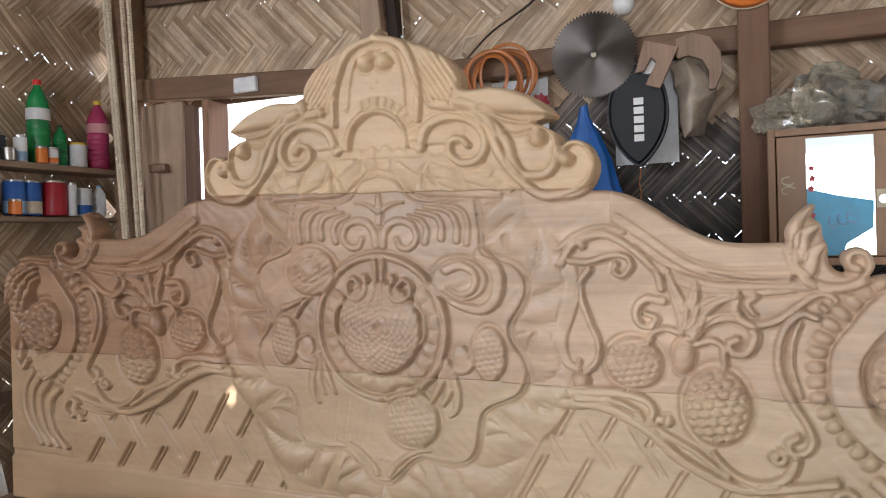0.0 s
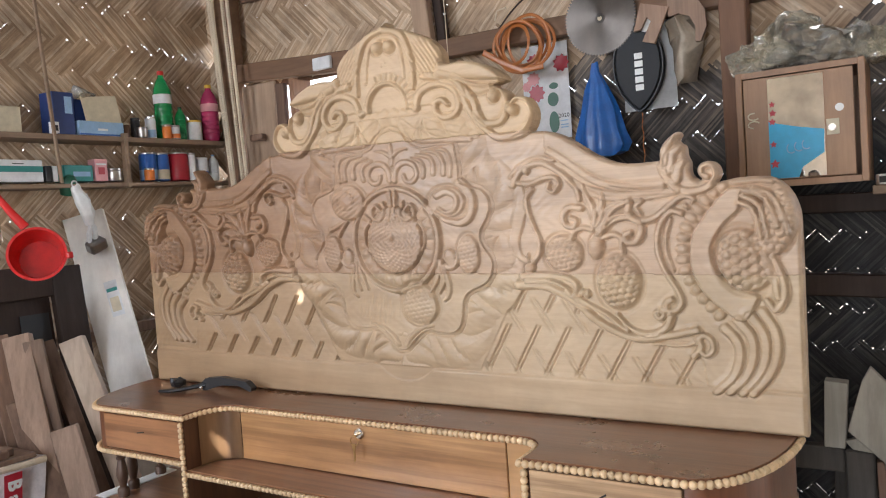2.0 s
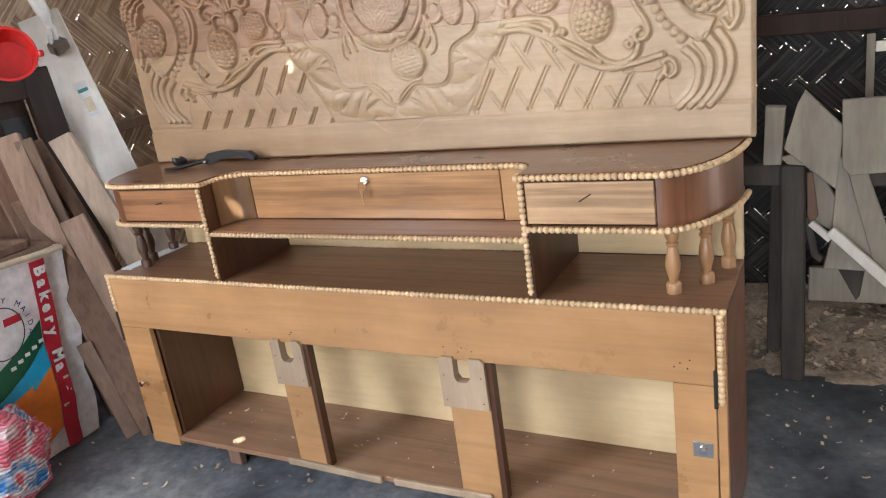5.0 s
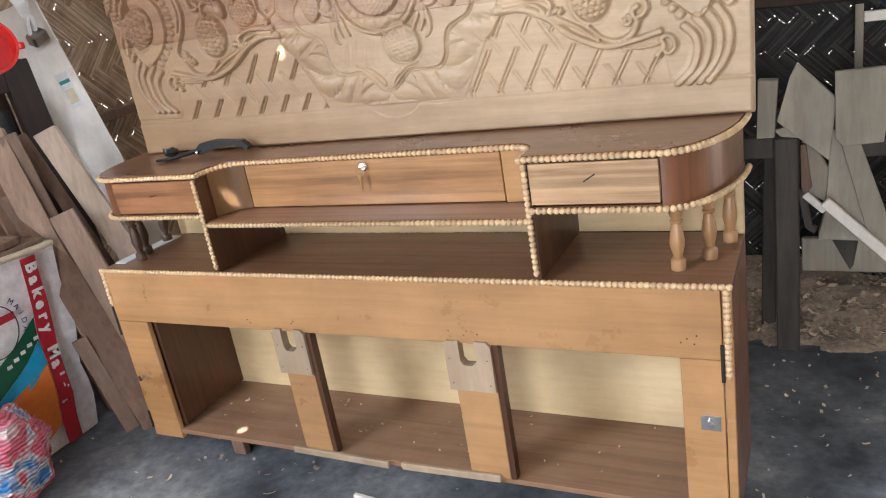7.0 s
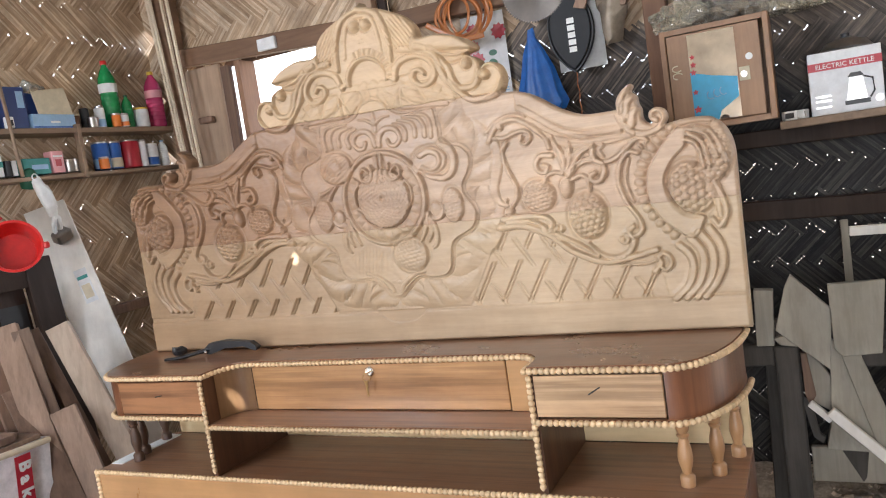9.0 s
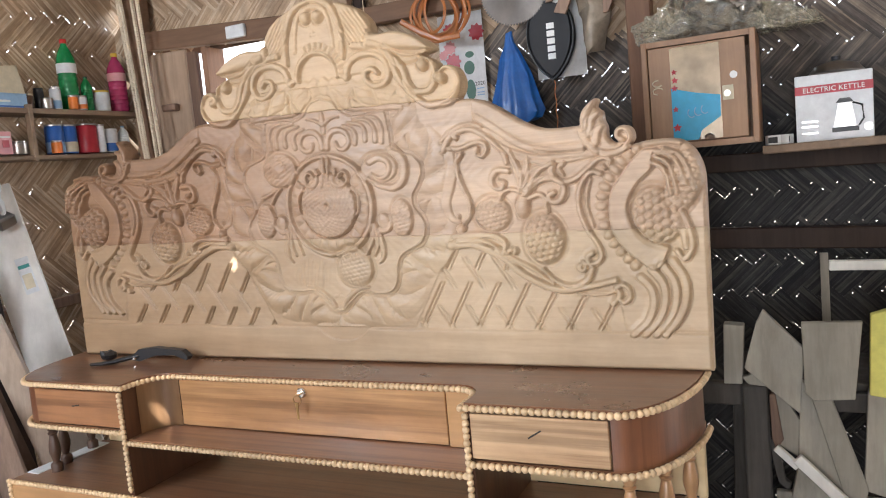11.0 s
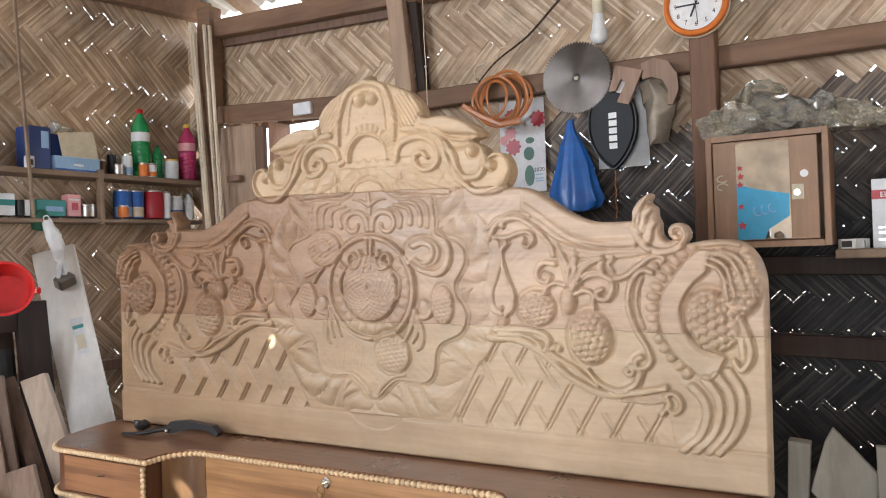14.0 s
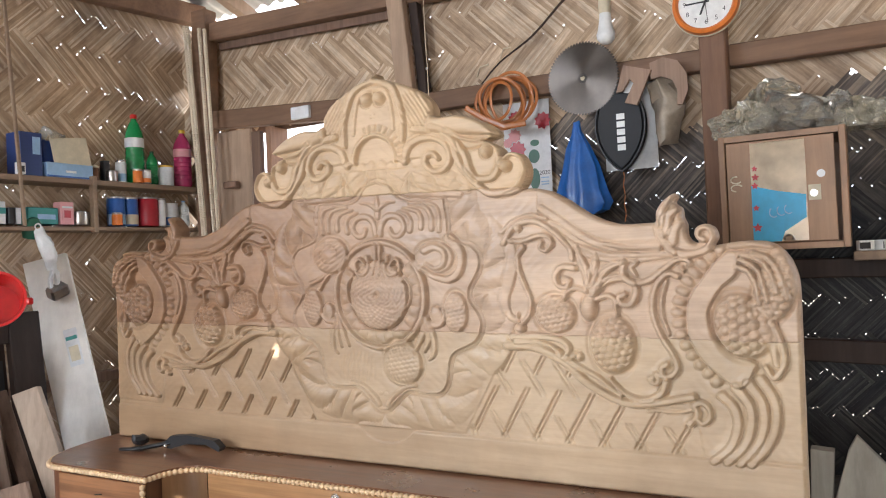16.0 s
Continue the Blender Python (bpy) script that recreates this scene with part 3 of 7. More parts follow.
def inside(points):
    p = np.array(points)
    out = np.zeros(GX.shape, bool)
    for (ax, az), (bx, bz) in zip(p, np.roll(p, -1, 0)):
        if abs(bz - az) > 1e-9:
            out ^= ((az > GV) != (bz > GV)) & (GU < (bx - ax) * (GV - az) / (bz - az) + ax)
    return out


def signed(points):
    """Positive inside a closed outline, by the distance to it."""
    rows, d, _ = field_to([*points, points[0]], False)
    far = np.full(GX.shape, 9.0)
    far[rows] = d
    far = np.minimum(far, 0.3)
    return np.where(inside(points), far, -far)


def outline_field():
    """Positive inside the board's outline."""
    shoulder = [*smooth_path(SHOULDER_LINE, 5), *smooth_path(EAR_LINE, 4), *smooth_path(CORNER_LINE, 4)]
    top = signed([(-0.06, 1.2), (-0.06, 1.575), *shoulder, (0.893, 1.2)])
    body = np.minimum(np.maximum(top, 1.26 - GV), EDGE + 0.002 - GU)
    body = np.minimum(body, GZ - 0.9485 - 0.0096 * GX)
    crest = signed([(-0.06, 1.5), (-0.06, 1.87), *smooth_path(CREST_LINE, 5), (0.331, 1.5)])
    return np.maximum(body, crest)


PHI = outline_field()
RELIEF = np.zeros_like(GX)


FRAME_LINE = [(0.001, 1.614), (0.026, 1.607), (0.039, 1.599), (0.058, 1.576), (0.092, 1.565), (0.138, 1.569), (0.174, 1.568), (0.181, 1.546), (0.185, 1.517), (0.190, 1.482), (0.222, 1.467), (0.242, 1.460), (0.259, 1.442), (0.262, 1.419), (0.253, 1.395), (0.236, 1.368), (0.234, 1.346), (0.242, 1.330), (0.257, 1.310), (0.262, 1.284), (0.246, 1.251), (0.196, 1.225), (0.181, 1.202), (0.176, 1.166), (0.166, 1.142), (0.146, 1.129), (0.111, 1.127), (0.077, 1.130), (0.057, 1.121), (0.030, 1.096), (0.014, 1.082)]
BEAD_LINE = [(0.767, 1.449), (0.737, 1.432), (0.718, 1.410), (0.699, 1.389), (0.682, 1.353), (0.678, 1.319), (0.682, 1.285), (0.702, 1.247), (0.728, 1.217), (0.751, 1.192)]
MOON_LINE = [(0.800, 1.442), (0.791, 1.428), (0.786, 1.400), (0.757, 1.372), (0.738, 1.340), (0.734, 1.317), (0.745, 1.281), (0.773, 1.252), (0.813, 1.240), (0.810, 1.223), (0.797, 1.198), (0.780, 1.190), (0.749, 1.210), (0.716, 1.241), (0.696, 1.281), (0.694, 1.326), (0.700, 1.356), (0.717, 1.382), (0.748, 1.422), (0.771, 1.442)]


def ridge(points, w0, w1=None, high=0.012, bulge=None, rib=False, cut=True):
    """A raised, rounded, tapering stroke with a knife cut along its foot."""
    w1 = w0 if w1 is None else w1
    rows, d, s = field_to(points)
    w = w0 + (w1 - w0) * s
    if bulge:
        w = w + bulge * np.sin(np.pi * np.clip(s, 0, 1))
    q = np.clip(d / np.maximum(w, 1e-4), 0, 1)
    h = 0.95 * high * np.maximum(1 - q**4, 0) ** 0.6
    if rib:
        h = h - 0.35 * high * np.exp(-((d / (0.22 * w)) ** 2))
    old = RELIEF[rows]
    # shadow side put into the shape: a deep cut on the lower right flank, a soft slope on the other
    gz, gx = np.gradient(d)
    lean = np.clip(0.75 * gx - 0.65 * gz, -0.002, 0.002) / 0.002
    if cut:
        old = old - 0.0060 * (0.58 + 0.42 * lean) * np.exp(-(((d - w - 0.0008) / 0.0016) ** 2))
        ramp_up = np.clip(1 - (d - w) / np.maximum(1.5 * w, 0.004), 0, 1) ** 2
        old = old + np.where(d < 8, 0.42 * high * np.clip(-lean, 0, 1) * ramp_up * (d >= w), 0)
    RELIEF[rows] = np.where(d < w, np.maximum(old * 0.4 + h, old), old)


def groove(points, w=0.004, deep=0.006):
    rows, d, s = field_to(points)
    RELIEF[rows] -= deep * np.exp(-((d / w) ** 2)) * np.clip(np.minimum(s, 1 - s) * 12 + 0.2, 0, 1)


def scroll(cx, cz, r, start, turns=1.3, way=1, w=0.010, high=0.013, bud=0.4):
    """A volute that winds in to a bud."""
    pts = []
    for k in range(14):
        a = radians(start) + way * 2 * math.pi * turns * k / 13
        q = r * (1 - 0.75 * k / 13)
        pts.append((cx + q * math.cos(a), cz + q * math.sin(a)))
    ridge(pts, w, w * 0.6, high)
    dome(cx, cz, r * bud, r * bud, high * 1.2)


def dome(cx, cz, rx, rz, high, tilt=0.0):
    c, s = math.cos(radians(tilt)), math.sin(radians(tilt))
    dx, dz = GU - cx, GV - cz
    q = np.hypot((dx * c + dz * s) / rx, (dz * c - dx * s) / rz)
    m = (q < 1.25) & ON
    RELIEF[m] -= 0.0055 * np.exp(-(((q[m] - 1.1) / 0.09) ** 2))
    m = (q < 1) & ON
    RELIEF[m] = np.maximum(RELIEF[m], high * np.sqrt(1 - q[m] ** 2))


def berries(cx, cz, rx, rz, high, size, tilt=0.0, knob=0.004):
    """A bunch: a dome covered with rows of small knobs."""
    dome(cx, cz, rx, rz, high, tilt)
    q = np.hypot((GU - cx) / (rx * 1.02), (GV - cz) / (rz * 1.02))
    m = (q < 1) & ON
    c, s = math.cos(radians(tilt + 12)), math.sin(radians(tilt + 12))
    a, b = ((GU - cx) * c + (GV - cz) * s)[m] / size, ((GV - cz) * c - (GU - cx) * s)[m] / (size * 0.8)
    row = np.floor(b)
    fa, fb = (a + 0.5 * (row % 2)) % 1 - 0.5, b % 1 - 0.5
    k = np.sqrt(np.clip(1 - (fa * fa + fb * fb) / 0.27, 0, 1))
    RELIEF[m] += knob * (k * 1.5 - 0.75) * np.clip((1 - q[m]) * 6, 0, 1)


def hatch(cx, cz, rx, rz, pitch, angle, deep=0.003):
    q = np.hypot((GU - cx) / rx, (GV - cz) / rz)
    m = (q < 1) & ON
    c, s = math.cos(radians(angle)), math.sin(radians(angle))
    w = ((GU - cx) * c + (GV - cz) * s)[m]
    RELIEF[m] += deep * np.sin(2 * np.pi * w / pitch + 2 * np.sin(w * 40)) * np.clip((1 - q[m]) * 4, 0, 1)


def lattice(wing, pitch, first, lean, spans, count, deep):
    """Straps of one slant: pairs of gouged lines that dive under the other slant."""
    global ON
    ON = wing & (GV < STEM - 0.010) & (GZ > 1.040)
    for k in range(count):
        for top, low in spans:
            for o in (-0.0044, 0.0044):
                u = first + pitch * k + o
                groove([(u + lean * (v - 1.10), v) for v in (top, (top + low) / 2, low)], 0.0019, deep)
    ON = BOTH


STEM = np.interp(GU, (0.0, 0.20, 0.32, 0.41, 0.45, 0.49, 0.54, 0.58, 0.64, 0.70, 0.71, 0.72), (1.03, 1.03, 1.246, 1.235, 1.214, 1.181, 1.157, 1.144, 1.146, 1.14, 1.10, 1.03))


def carve():
    global RELIEF, ON
    # lattice band along the foot, in the same slants on both wings
    band = (GZ > 1.038) & (GV < STEM) & (GU > 0.17)
    RELIEF += np.where(band, -0.003 * np.clip((GZ - 1.038) / 0.008, 0, 1), 0)
    lattice(RIGHT, 0.0712, 0.2585, 0.56, ((1.158, 1.050), (1.24, 1.186)), 7, 0.008)
    lattice(RIGHT, 0.0748, 0.2000, -0.65, ((1.104, 1.044), (1.218, 1.142)), 8, 0.006)
    lattice(LEFT, 0.0760, 0.177, -0.62, ((1.080, 1.020), (1.20, 1.118)), 8, 0.016)
    lattice(LEFT, 0.0810, 0.236, 0.72, ((1.146, 1.064),), 6, 0.007)
    # foot moulding line
    RELIEF += 0.004 * soft(1.040, 1.033, GZ)
    RELIEF -= 0.003 * np.exp(-(((GZ - 1.038) / 0.003) ** 2))

    # shield frame round the centre, with a feathered border
    line = [*FRAME_LINE, (0.0, 1.080)]
    rows, d, s = field_to(line)
    within = inside([(-0.01, 1.614), *smooth_path(line, 6), (-0.01, 1.080)])
    out = ~within[rows] & (GV[rows] < 1.64)
    wave = np.clip(d / 0.080, 0, 1)
    lobe = np.abs(np.sin(np.pi * (s * 25 + wave * 0.9 + 0.12 * np.sin(s * 61)))) ** 0.5
    RELIEF[rows] = np.where(out & (d < 0.076) & (GU[rows] < 0.36), 0, RELIEF[rows])
    RELIEF[rows] += np.where(out & (d < 0.080) & (GZ[rows] > 1.041), np.where(LEFT[rows], 0.014, 0.009) * np.sin(np.pi * wave) ** 0.7 * lobe, 0)
    RELIEF -= np.where(within, 0.007, 0)
    ridge(line, 0.005, 0.005, 0.009)

    # ring, petals and the textured boss
    r, a = np.hypot(GX - AXIS, GV - 1.348), np.arctan2(GV - 1.348, GX - AXIS)
    RELIEF = np.where(r < 0.131, -0.004 + 0.011 * np.clip(1 - ((r - 0.123) / 0.006) ** 4, 0, 1) ** 0.6, RELIEF)
    RELIEF -= 0.006 * np.exp(-(((r - 0.132) / 0.0022) ** 2))
    petal = (r > 0.084) & (r < 0.113) & (a < 0.75) | (r > 0.084) & (r < 0.113) & (a > 2.5)
    RELIEF += np.where(petal, 0.004 + 0.006 * np.abs(np.sin(a * 13)) ** 0.7 * np.sin(np.pi * np.clip((r - 0.084) / 0.029, 0, 1)), 0)
    m = r < 0.080
    RELIEF = np.where(m, 0.004 + 0.013 * np.sqrt(np.clip(1 - (r / 0.082) ** 2, 0, 1)), RELIEF)
    RELIEF -= 0.007 * np.exp(-(((r - 0.081) / 0.0020) ** 2))
    RELIEF += np.where(m & (r > 0.008), 0.0018 * np.sin(2 * np.pi * r / 0.0105 + 2.0 * np.sin(a * 3)) * np.cos(a * np.maximum(4, np.round(r / 0.0125) * 5)), 0)
    RELIEF -= 0.009 * np.exp(-((r / 0.005) ** 2))
    ridge([(0.007, 1.465), (0.006, 1.426), (0.010, 1.397)], 0.006, 0.004, 0.008)
    ridge([(0.028, 1.435), (0.023, 1.413), (0.036, 1.396), (0.056, 1.401), (0.062, 1.420), (0.050, 1.432), (0.036, 1.421)], 0.006, 0.004, 0.011)
    ridge([(0.070, 1.391), (0.087, 1.370), (0.086, 1.338), (0.070, 1.315)], 0.004, 0.003, 0.008)

    # inside the shield: fleur, scrolls, combed leaves, bowl and bunches
    ridge([(0.001, 1.529), (0.000, 1.553), (0.000, 1.578)], 0.006, 0.003, 0.008, 0.003)
    ridge([(0.002, 1.548), (0.025, 1.561), (0.048, 1.564)], 0.005, 0.002, 0.008)
    ridge([(0.007, 1.491), (0.010, 1.512), (0.023, 1.528), (0.043, 1.532), (0.064, 1.524), (0.072, 1.502), (0.058, 1.486), (0.041, 1.487), (0.034, 1.501)], 0.008, 0.005, 0.011)
    ridge([(0.087, 1.497), (0.091, 1.516), (0.082, 1.532), (0.058, 1.541)], 0.007, 0.003, 0.009)
    ridge([(0.117, 1.503), (0.118, 1.524), (0.107, 1.540), (0.072, 1.548)], 0.007, 0.003, 0.009)
    ridge([(0.145, 1.500), (0.145, 1.526), (0.129, 1.548), (0.088, 1.556)], 0.007, 0.003, 0.009)
    ridge([(0.163, 1.495), (0.165, 1.528), (0.155, 1.550), (0.125, 1.559)], 0.006, 0.003, 0.007)
    ON = RIGHT
    dome(0.149, 1.435, 0.048, 0.035, 0.008)
    ridge([(0.188, 1.477), (0.213, 1.452), (0.218, 1.427), (0.209, 1.400), (0.185, 1.386), (0.147, 1.393), (0.119, 1.409)], 0.013, 0.006, 0.018)
    ridge([(0.127, 1.450), (0.153, 1.458), (0.178, 1.445), (0.175, 1.420), (0.153, 1.410), (0.132, 1.420)], 0.009, 0.004, 0.014)
    dome(0.054, 1.192, 0.052, 0.051, 0.01)
    hatch(0.054, 1.192, 0.052, 0.049, 0.01, 20, 0.002)
    berries(0.058, 1.189, 0.047, 0.039, 0.012, 0.0125, 0, 0.0024)
    ON = LEFT
    dome(0.141, 1.442, 0.051, 0.043, 0.012)
    hatch(0.141, 1.442, 0.051, 0.043, 0.012, 60, 0.0022)
    dome(0.144, 1.443, 0.024, 0.021, 0.016)
    ridge([(0.201, 1.374), (0.182, 1.380), (0.157, 1.391)], 0.006, 0.003, 0.012)
    ridge([(0.176, 1.359), (0.164, 1.375), (0.145, 1.394)], 0.006, 0.003, 0.012)
    hatch(0.071, 1.175, 0.067, 0.045, 0.012, 10, 0.0012)
    ON = BOTH
    berries(0.199, 1.314, 0.029, 0.044, 0.012, 0.0115, 0, 0.0028)
    ridge([(0.135, 1.284), (0.157, 1.285), (0.171, 1.301), (0.169, 1.318)], 0.008, 0.005, 0.013)
    dome(0.150, 1.307, 0.016, 0.019, 0.01)
    ridge([(0.123, 1.298), (0.111, 1.259), (0.094, 1.225)], 0.006, 0.003, 0.008, 0.003)
    ridge([(0.125, 1.298), (0.128, 1.251), (0.116, 1.222)], 0.006, 0.003, 0.008, 0.003)
    ridge([(0.131, 1.284), (0.142, 1.243), (0.139, 1.216), (0.128, 1.205)], 0.006, 0.003, 0.008, 0.003)
    dome(0.008, 1.118, 0.005, 0.005, -0.006)
    ridge([(0.012, 1.093), (0.025, 1.112), (0.058, 1.135), (0.090, 1.143)], 0.006, 0.003, 0.006)
    RELIEF = np.where(within & (np.hypot(GX - AXIS, GV - 1.348) > 0.131), -0.006 + (RELIEF + 0.006) * np.where(GV > 1.475, 0.42, 0.60), RELIEF)
    # the shield stands proud of the feathered border, with a clean cut round it
    far = np.ones_like(GX)
    far[rows] = d
    RELIEF += np.where(within, 0.012 * soft(0.0, 0.003, far), -0.008 * np.exp(-((far / 0.0045) ** 2)))

    # shoulder mouldings under the top edge
    ridge([(0.408, 1.534), (0.450, 1.506), (0.498, 1.472), (0.545, 1.454), (0.597, 1.454), (0.648, 1.456)], 0.009, 0.007, 0.008)
    ridge([(0.433, 1.489), (0.465, 1.463), (0.497, 1.449), (0.544, 1.437), (0.597, 1.436), (0.676, 1.441)], 0.007, 0.006, 0.009)
    ridge([(0.457, 1.465), (0.505, 1.436), (0.559, 1.426), (0.612, 1.427), (0.676, 1.436)], 0.005, 0.004, 0.007)
    RELIEF += 0.005 * soft(0.040, 0.032, PHI) * (GU > 0.40) * (GU < 0.66) * (GV > 1.4)

    # side panels: C-scroll, bunches, palmette
    ridge([(0.317, 1.487), (0.345, 1.511), (0.386, 1.522), (0.417, 1.513)], 0.005, 0.004, 0.007)
    ridge([(0.321, 1.464), (0.336, 1.491), (0.359, 1.505), (0.391, 1.509), (0.422, 1.494), (0.448, 1.472), (0.467, 1.450), (0.472, 1.429)], 0.007, 0.006, 0.012)
    dome(0.354, 1.494, 0.008, 0.009, 0.014)
    ridge([(0.335, 1.469), (0.362, 1.467), (0.399, 1.478), (0.421, 1.476), (0.428, 1.462), (0.416, 1.447), (0.403, 1.452), (0.407, 1.465)], 0.006, 0.004, 0.013)
    ridge([(0.364, 1.455), (0.350, 1.436), (0.351, 1.412), (0.364, 1.375), (0.377, 1.345), (0.376, 1.317), (0.358, 1.296)], 0.006, 0.005, 0.012)
    ridge([(0.333, 1.462), (0.336, 1.418), (0.327, 1.382), (0.317, 1.347), (0.326, 1.312), (0.344, 1.299)], 0.012, 0.006, 0.005, 0.004)
    dome(0.347, 1.311, 0.005, 0.007, 0.012)
    dome(0.351, 1.284, 0.013, 0.011, 0.018)
    berries(0.430, 1.316, 0.043, 0.039, 0.018, 0.0125, 0, 0.004)
    ridge([(0.508, 1.359), (0.501, 1.399), (0.487, 1.435), (0.482, 1.458)], 0.01, 0.003, 0.012, 0.004, True)
    ridge([(0.510, 1.359), (0.515, 1.399), (0.522, 1.438)], 0.011, 0.003, 0.014, 0.005, True)
    ridge([(0.514, 1.361), (0.529, 1.398), (0.551, 1.415), (0.580, 1.423)], 0.011, 0.003, 0.014, 0.004, True)
    ridge([(0.475, 1.411), (0.449, 1.413), (0.435, 1.396), (0.439, 1.376), (0.456, 1.372), (0.464, 1.385), (0.452, 1.391)], 0.007, 0.005, 0.014)
    ridge([(0.513, 1.361), (0.538, 1.384), (0.570, 1.391), (0.594, 1.380), (0.600, 1.362), (0.589, 1.341), (0.570, 1.340), (0.566, 1.353), (0.577, 1.359)], 0.009, 0.006, 0.016)
    ridge([(0.528, 1.379), (0.552, 1.395), (0.582, 1.397)], 0.005, 0.003, 0.01)
    ridge([(0.501, 1.364), (0.479, 1.370), (0.460, 1.363), (0.451, 1.346)], 0.006, 0.004, 0.013)
    dome(0.503, 1.331, 0.017, 0.027, 0.02, -10)
    ridge([(0.521, 1.350), (0.542, 1.356), (0.557, 1.347), (0.559, 1.319)], 0.006, 0.005, 0.014)
    ridge([(0.578, 1.424), (0.575, 1.400), (0.594, 1.382), (0.625, 1.387), (0.651, 1.406), (0.678, 1.426), (0.695, 1.428), (0.705, 1.417), (0.697, 1.403), (0.688, 1.410)], 0.007, 0.005, 0.013)
    ridge([(0.601, 1.423), (0.591, 1.411), (0.600, 1.396)], 0.006, 0.004, 0.01)
    ridge([(0.680, 1.395), (0.662, 1.400), (0.643, 1.384), (0.632, 1.355), (0.631, 1.321), (0.644, 1.282), (0.665, 1.247), (0.673, 1.222), (0.663, 1.206), (0.646, 1.203), (0.643, 1.218), (0.654, 1.226)], 0.006, 0.006, 0.013)
    ridge([(0.658, 1.385), (0.649, 1.356), (0.648, 1.322), (0.659, 1.284)], 0.004, 0.004, 0.008)
    ridge([(0.651, 1.194), (0.643, 1.173), (0.621, 1.158), (0.593, 1.156), (0.565, 1.168), (0.543, 1.191)], 0.008, 0.004, 0.014)
    scroll(0.627, 1.196, 0.012, 60, 1.1, -1, 0.006, 0.012, 0.4)
    berries(0.548, 1.259, 0.046, 0.057, 0.024, 0.0165, 0, 0.006)
    ridge([(0.323, 1.246), (0.373, 1.248), (0.413, 1.235), (0.453, 1.214), (0.491, 1.181), (0.536, 1.157), (0.582, 1.144), (0.637, 1.152), (0.701, 1.168)], 0.011, 0.007, 0.016)
    ridge([(0.336, 1.266), (0.394, 1.269), (0.438, 1.264), (0.458, 1.249), (0.453, 1.227)], 0.01, 0.005, 0.017)
    ridge([(0.343, 1.256), (0.393, 1.257), (0.429, 1.246), (0.443, 1.233)], 0.006, 0.004, 0.014)
    dome(0.478, 1.232, 0.010, 0.010, 0.016)
    ridge([(0.460, 1.229), (0.471, 1.236)], 0.007, 0.006, 0.012)
    ridge([(0.437, 1.236), (0.473, 1.213), (0.514, 1.193), (0.543, 1.173), (0.563, 1.160)], 0.008, 0.004, 0.012)

    # crescent with its bead row, bunches and combed locks inside
    rows, d, s = field_to(BEAD_LINE)
    bead = np.clip(1 - (d / 0.0135) ** 2 - ((s * 15 % 1 - 0.5) * 2.1) ** 2, 0, 1)
    RELIEF[rows] = np.where(d < 0.014, 0.0105 * np.sqrt(bead) - 0.001, RELIEF[rows])
    moon = signed([*smooth_path(MOON_LINE, 5)])
    RELIEF = np.where(moon > 0, 0.013 * np.clip(moon / 0.003, 0, 1) ** 0.5, RELIEF - 0.006 * np.exp(-((moon / 0.0028) ** 2)))
    berries(0.792, 1.305, 0.049, 0.060, 0.026, 0.0205, 20, 0.007)
    berries(0.850, 1.375, 0.034, 0.062, 0.026, 0.0165, -14, 0.005)
    ridge([(0.798, 1.435), (0.824, 1.427), (0.842, 1.404), (0.855, 1.368)], 0.006, 0.005, 0.024)
    ridge([(0.795, 1.425), (0.815, 1.414), (0.828, 1.392), (0.837, 1.352)], 0.006, 0.005, 0.024)
    ridge([(0.791, 1.412), (0.808, 1.402), (0.818, 1.378), (0.824, 1.347)], 0.006, 0.005, 0.022)
    ridge([(0.814, 1.438), (0.842, 1.426), (0.860, 1.397), (0.871, 1.357)], 0.006, 0.005, 0.022)
    ridge([(0.841, 1.310), (0.856, 1.272), (0.859, 1.240), (0.843, 1.214), (0.829, 1.231)], 0.008, 0.006, 0.016)
    ridge([(0.828, 1.307), (0.842, 1.272), (0.847, 1.237)], 0.01, 0.006, 0.014)
    ridge([(0.781, 1.455), (0.818, 1.456), (0.844, 1.451)], 0.01, 0.006, 0.01)
    # nested bows at the foot, and the small volute by the lattice
    ridge([(0.692, 1.116), (0.707, 1.135), (0.701, 1.150), (0.714, 1.158), (0.727, 1.149), (0.729, 1.131), (0.716, 1.119), (0.706, 1.126)], 0.007, 0.005, 0.013)
    ridge([(0.615, 1.134), (0.671, 1.135), (0.698, 1.142)], 0.004, 0.003, 0.006)
    ridge([(0.752, 1.174), (0.772, 1.152), (0.777, 1.120), (0.763, 1.081), (0.733, 1.051)], 0.01, 0.008, 0.012)
    ridge([(0.776, 1.190), (0.798, 1.160), (0.800, 1.123), (0.786, 1.084), (0.756, 1.052)], 0.01, 0.008, 0.012)
    ridge([(0.799, 1.199), (0.820, 1.167), (0.822, 1.125), (0.808, 1.087), (0.779, 1.052)], 0.01, 0.008, 0.012)
    ridge([(0.819, 1.209), (0.840, 1.174), (0.843, 1.133), (0.829, 1.093), (0.798, 1.053)], 0.01, 0.008, 0.012)

    # horn and curl on the shoulder
    ridge([(0.645, 1.496), (0.652, 1.470), (0.672, 1.445), (0.702, 1.437), (0.732, 1.445), (0.748, 1.465), (0.741, 1.486), (0.723, 1.486), (0.719, 1.470), (0.731, 1.464)], 0.009, 0.006, 0.014)
    ridge([(0.650, 1.496), (0.655, 1.527), (0.673, 1.548)], 0.01, 0.004, 0.012, 0.003)
    ridge([(0.660, 1.480), (0.665, 1.509), (0.684, 1.523)], 0.01, 0.004, 0.012, 0.003)
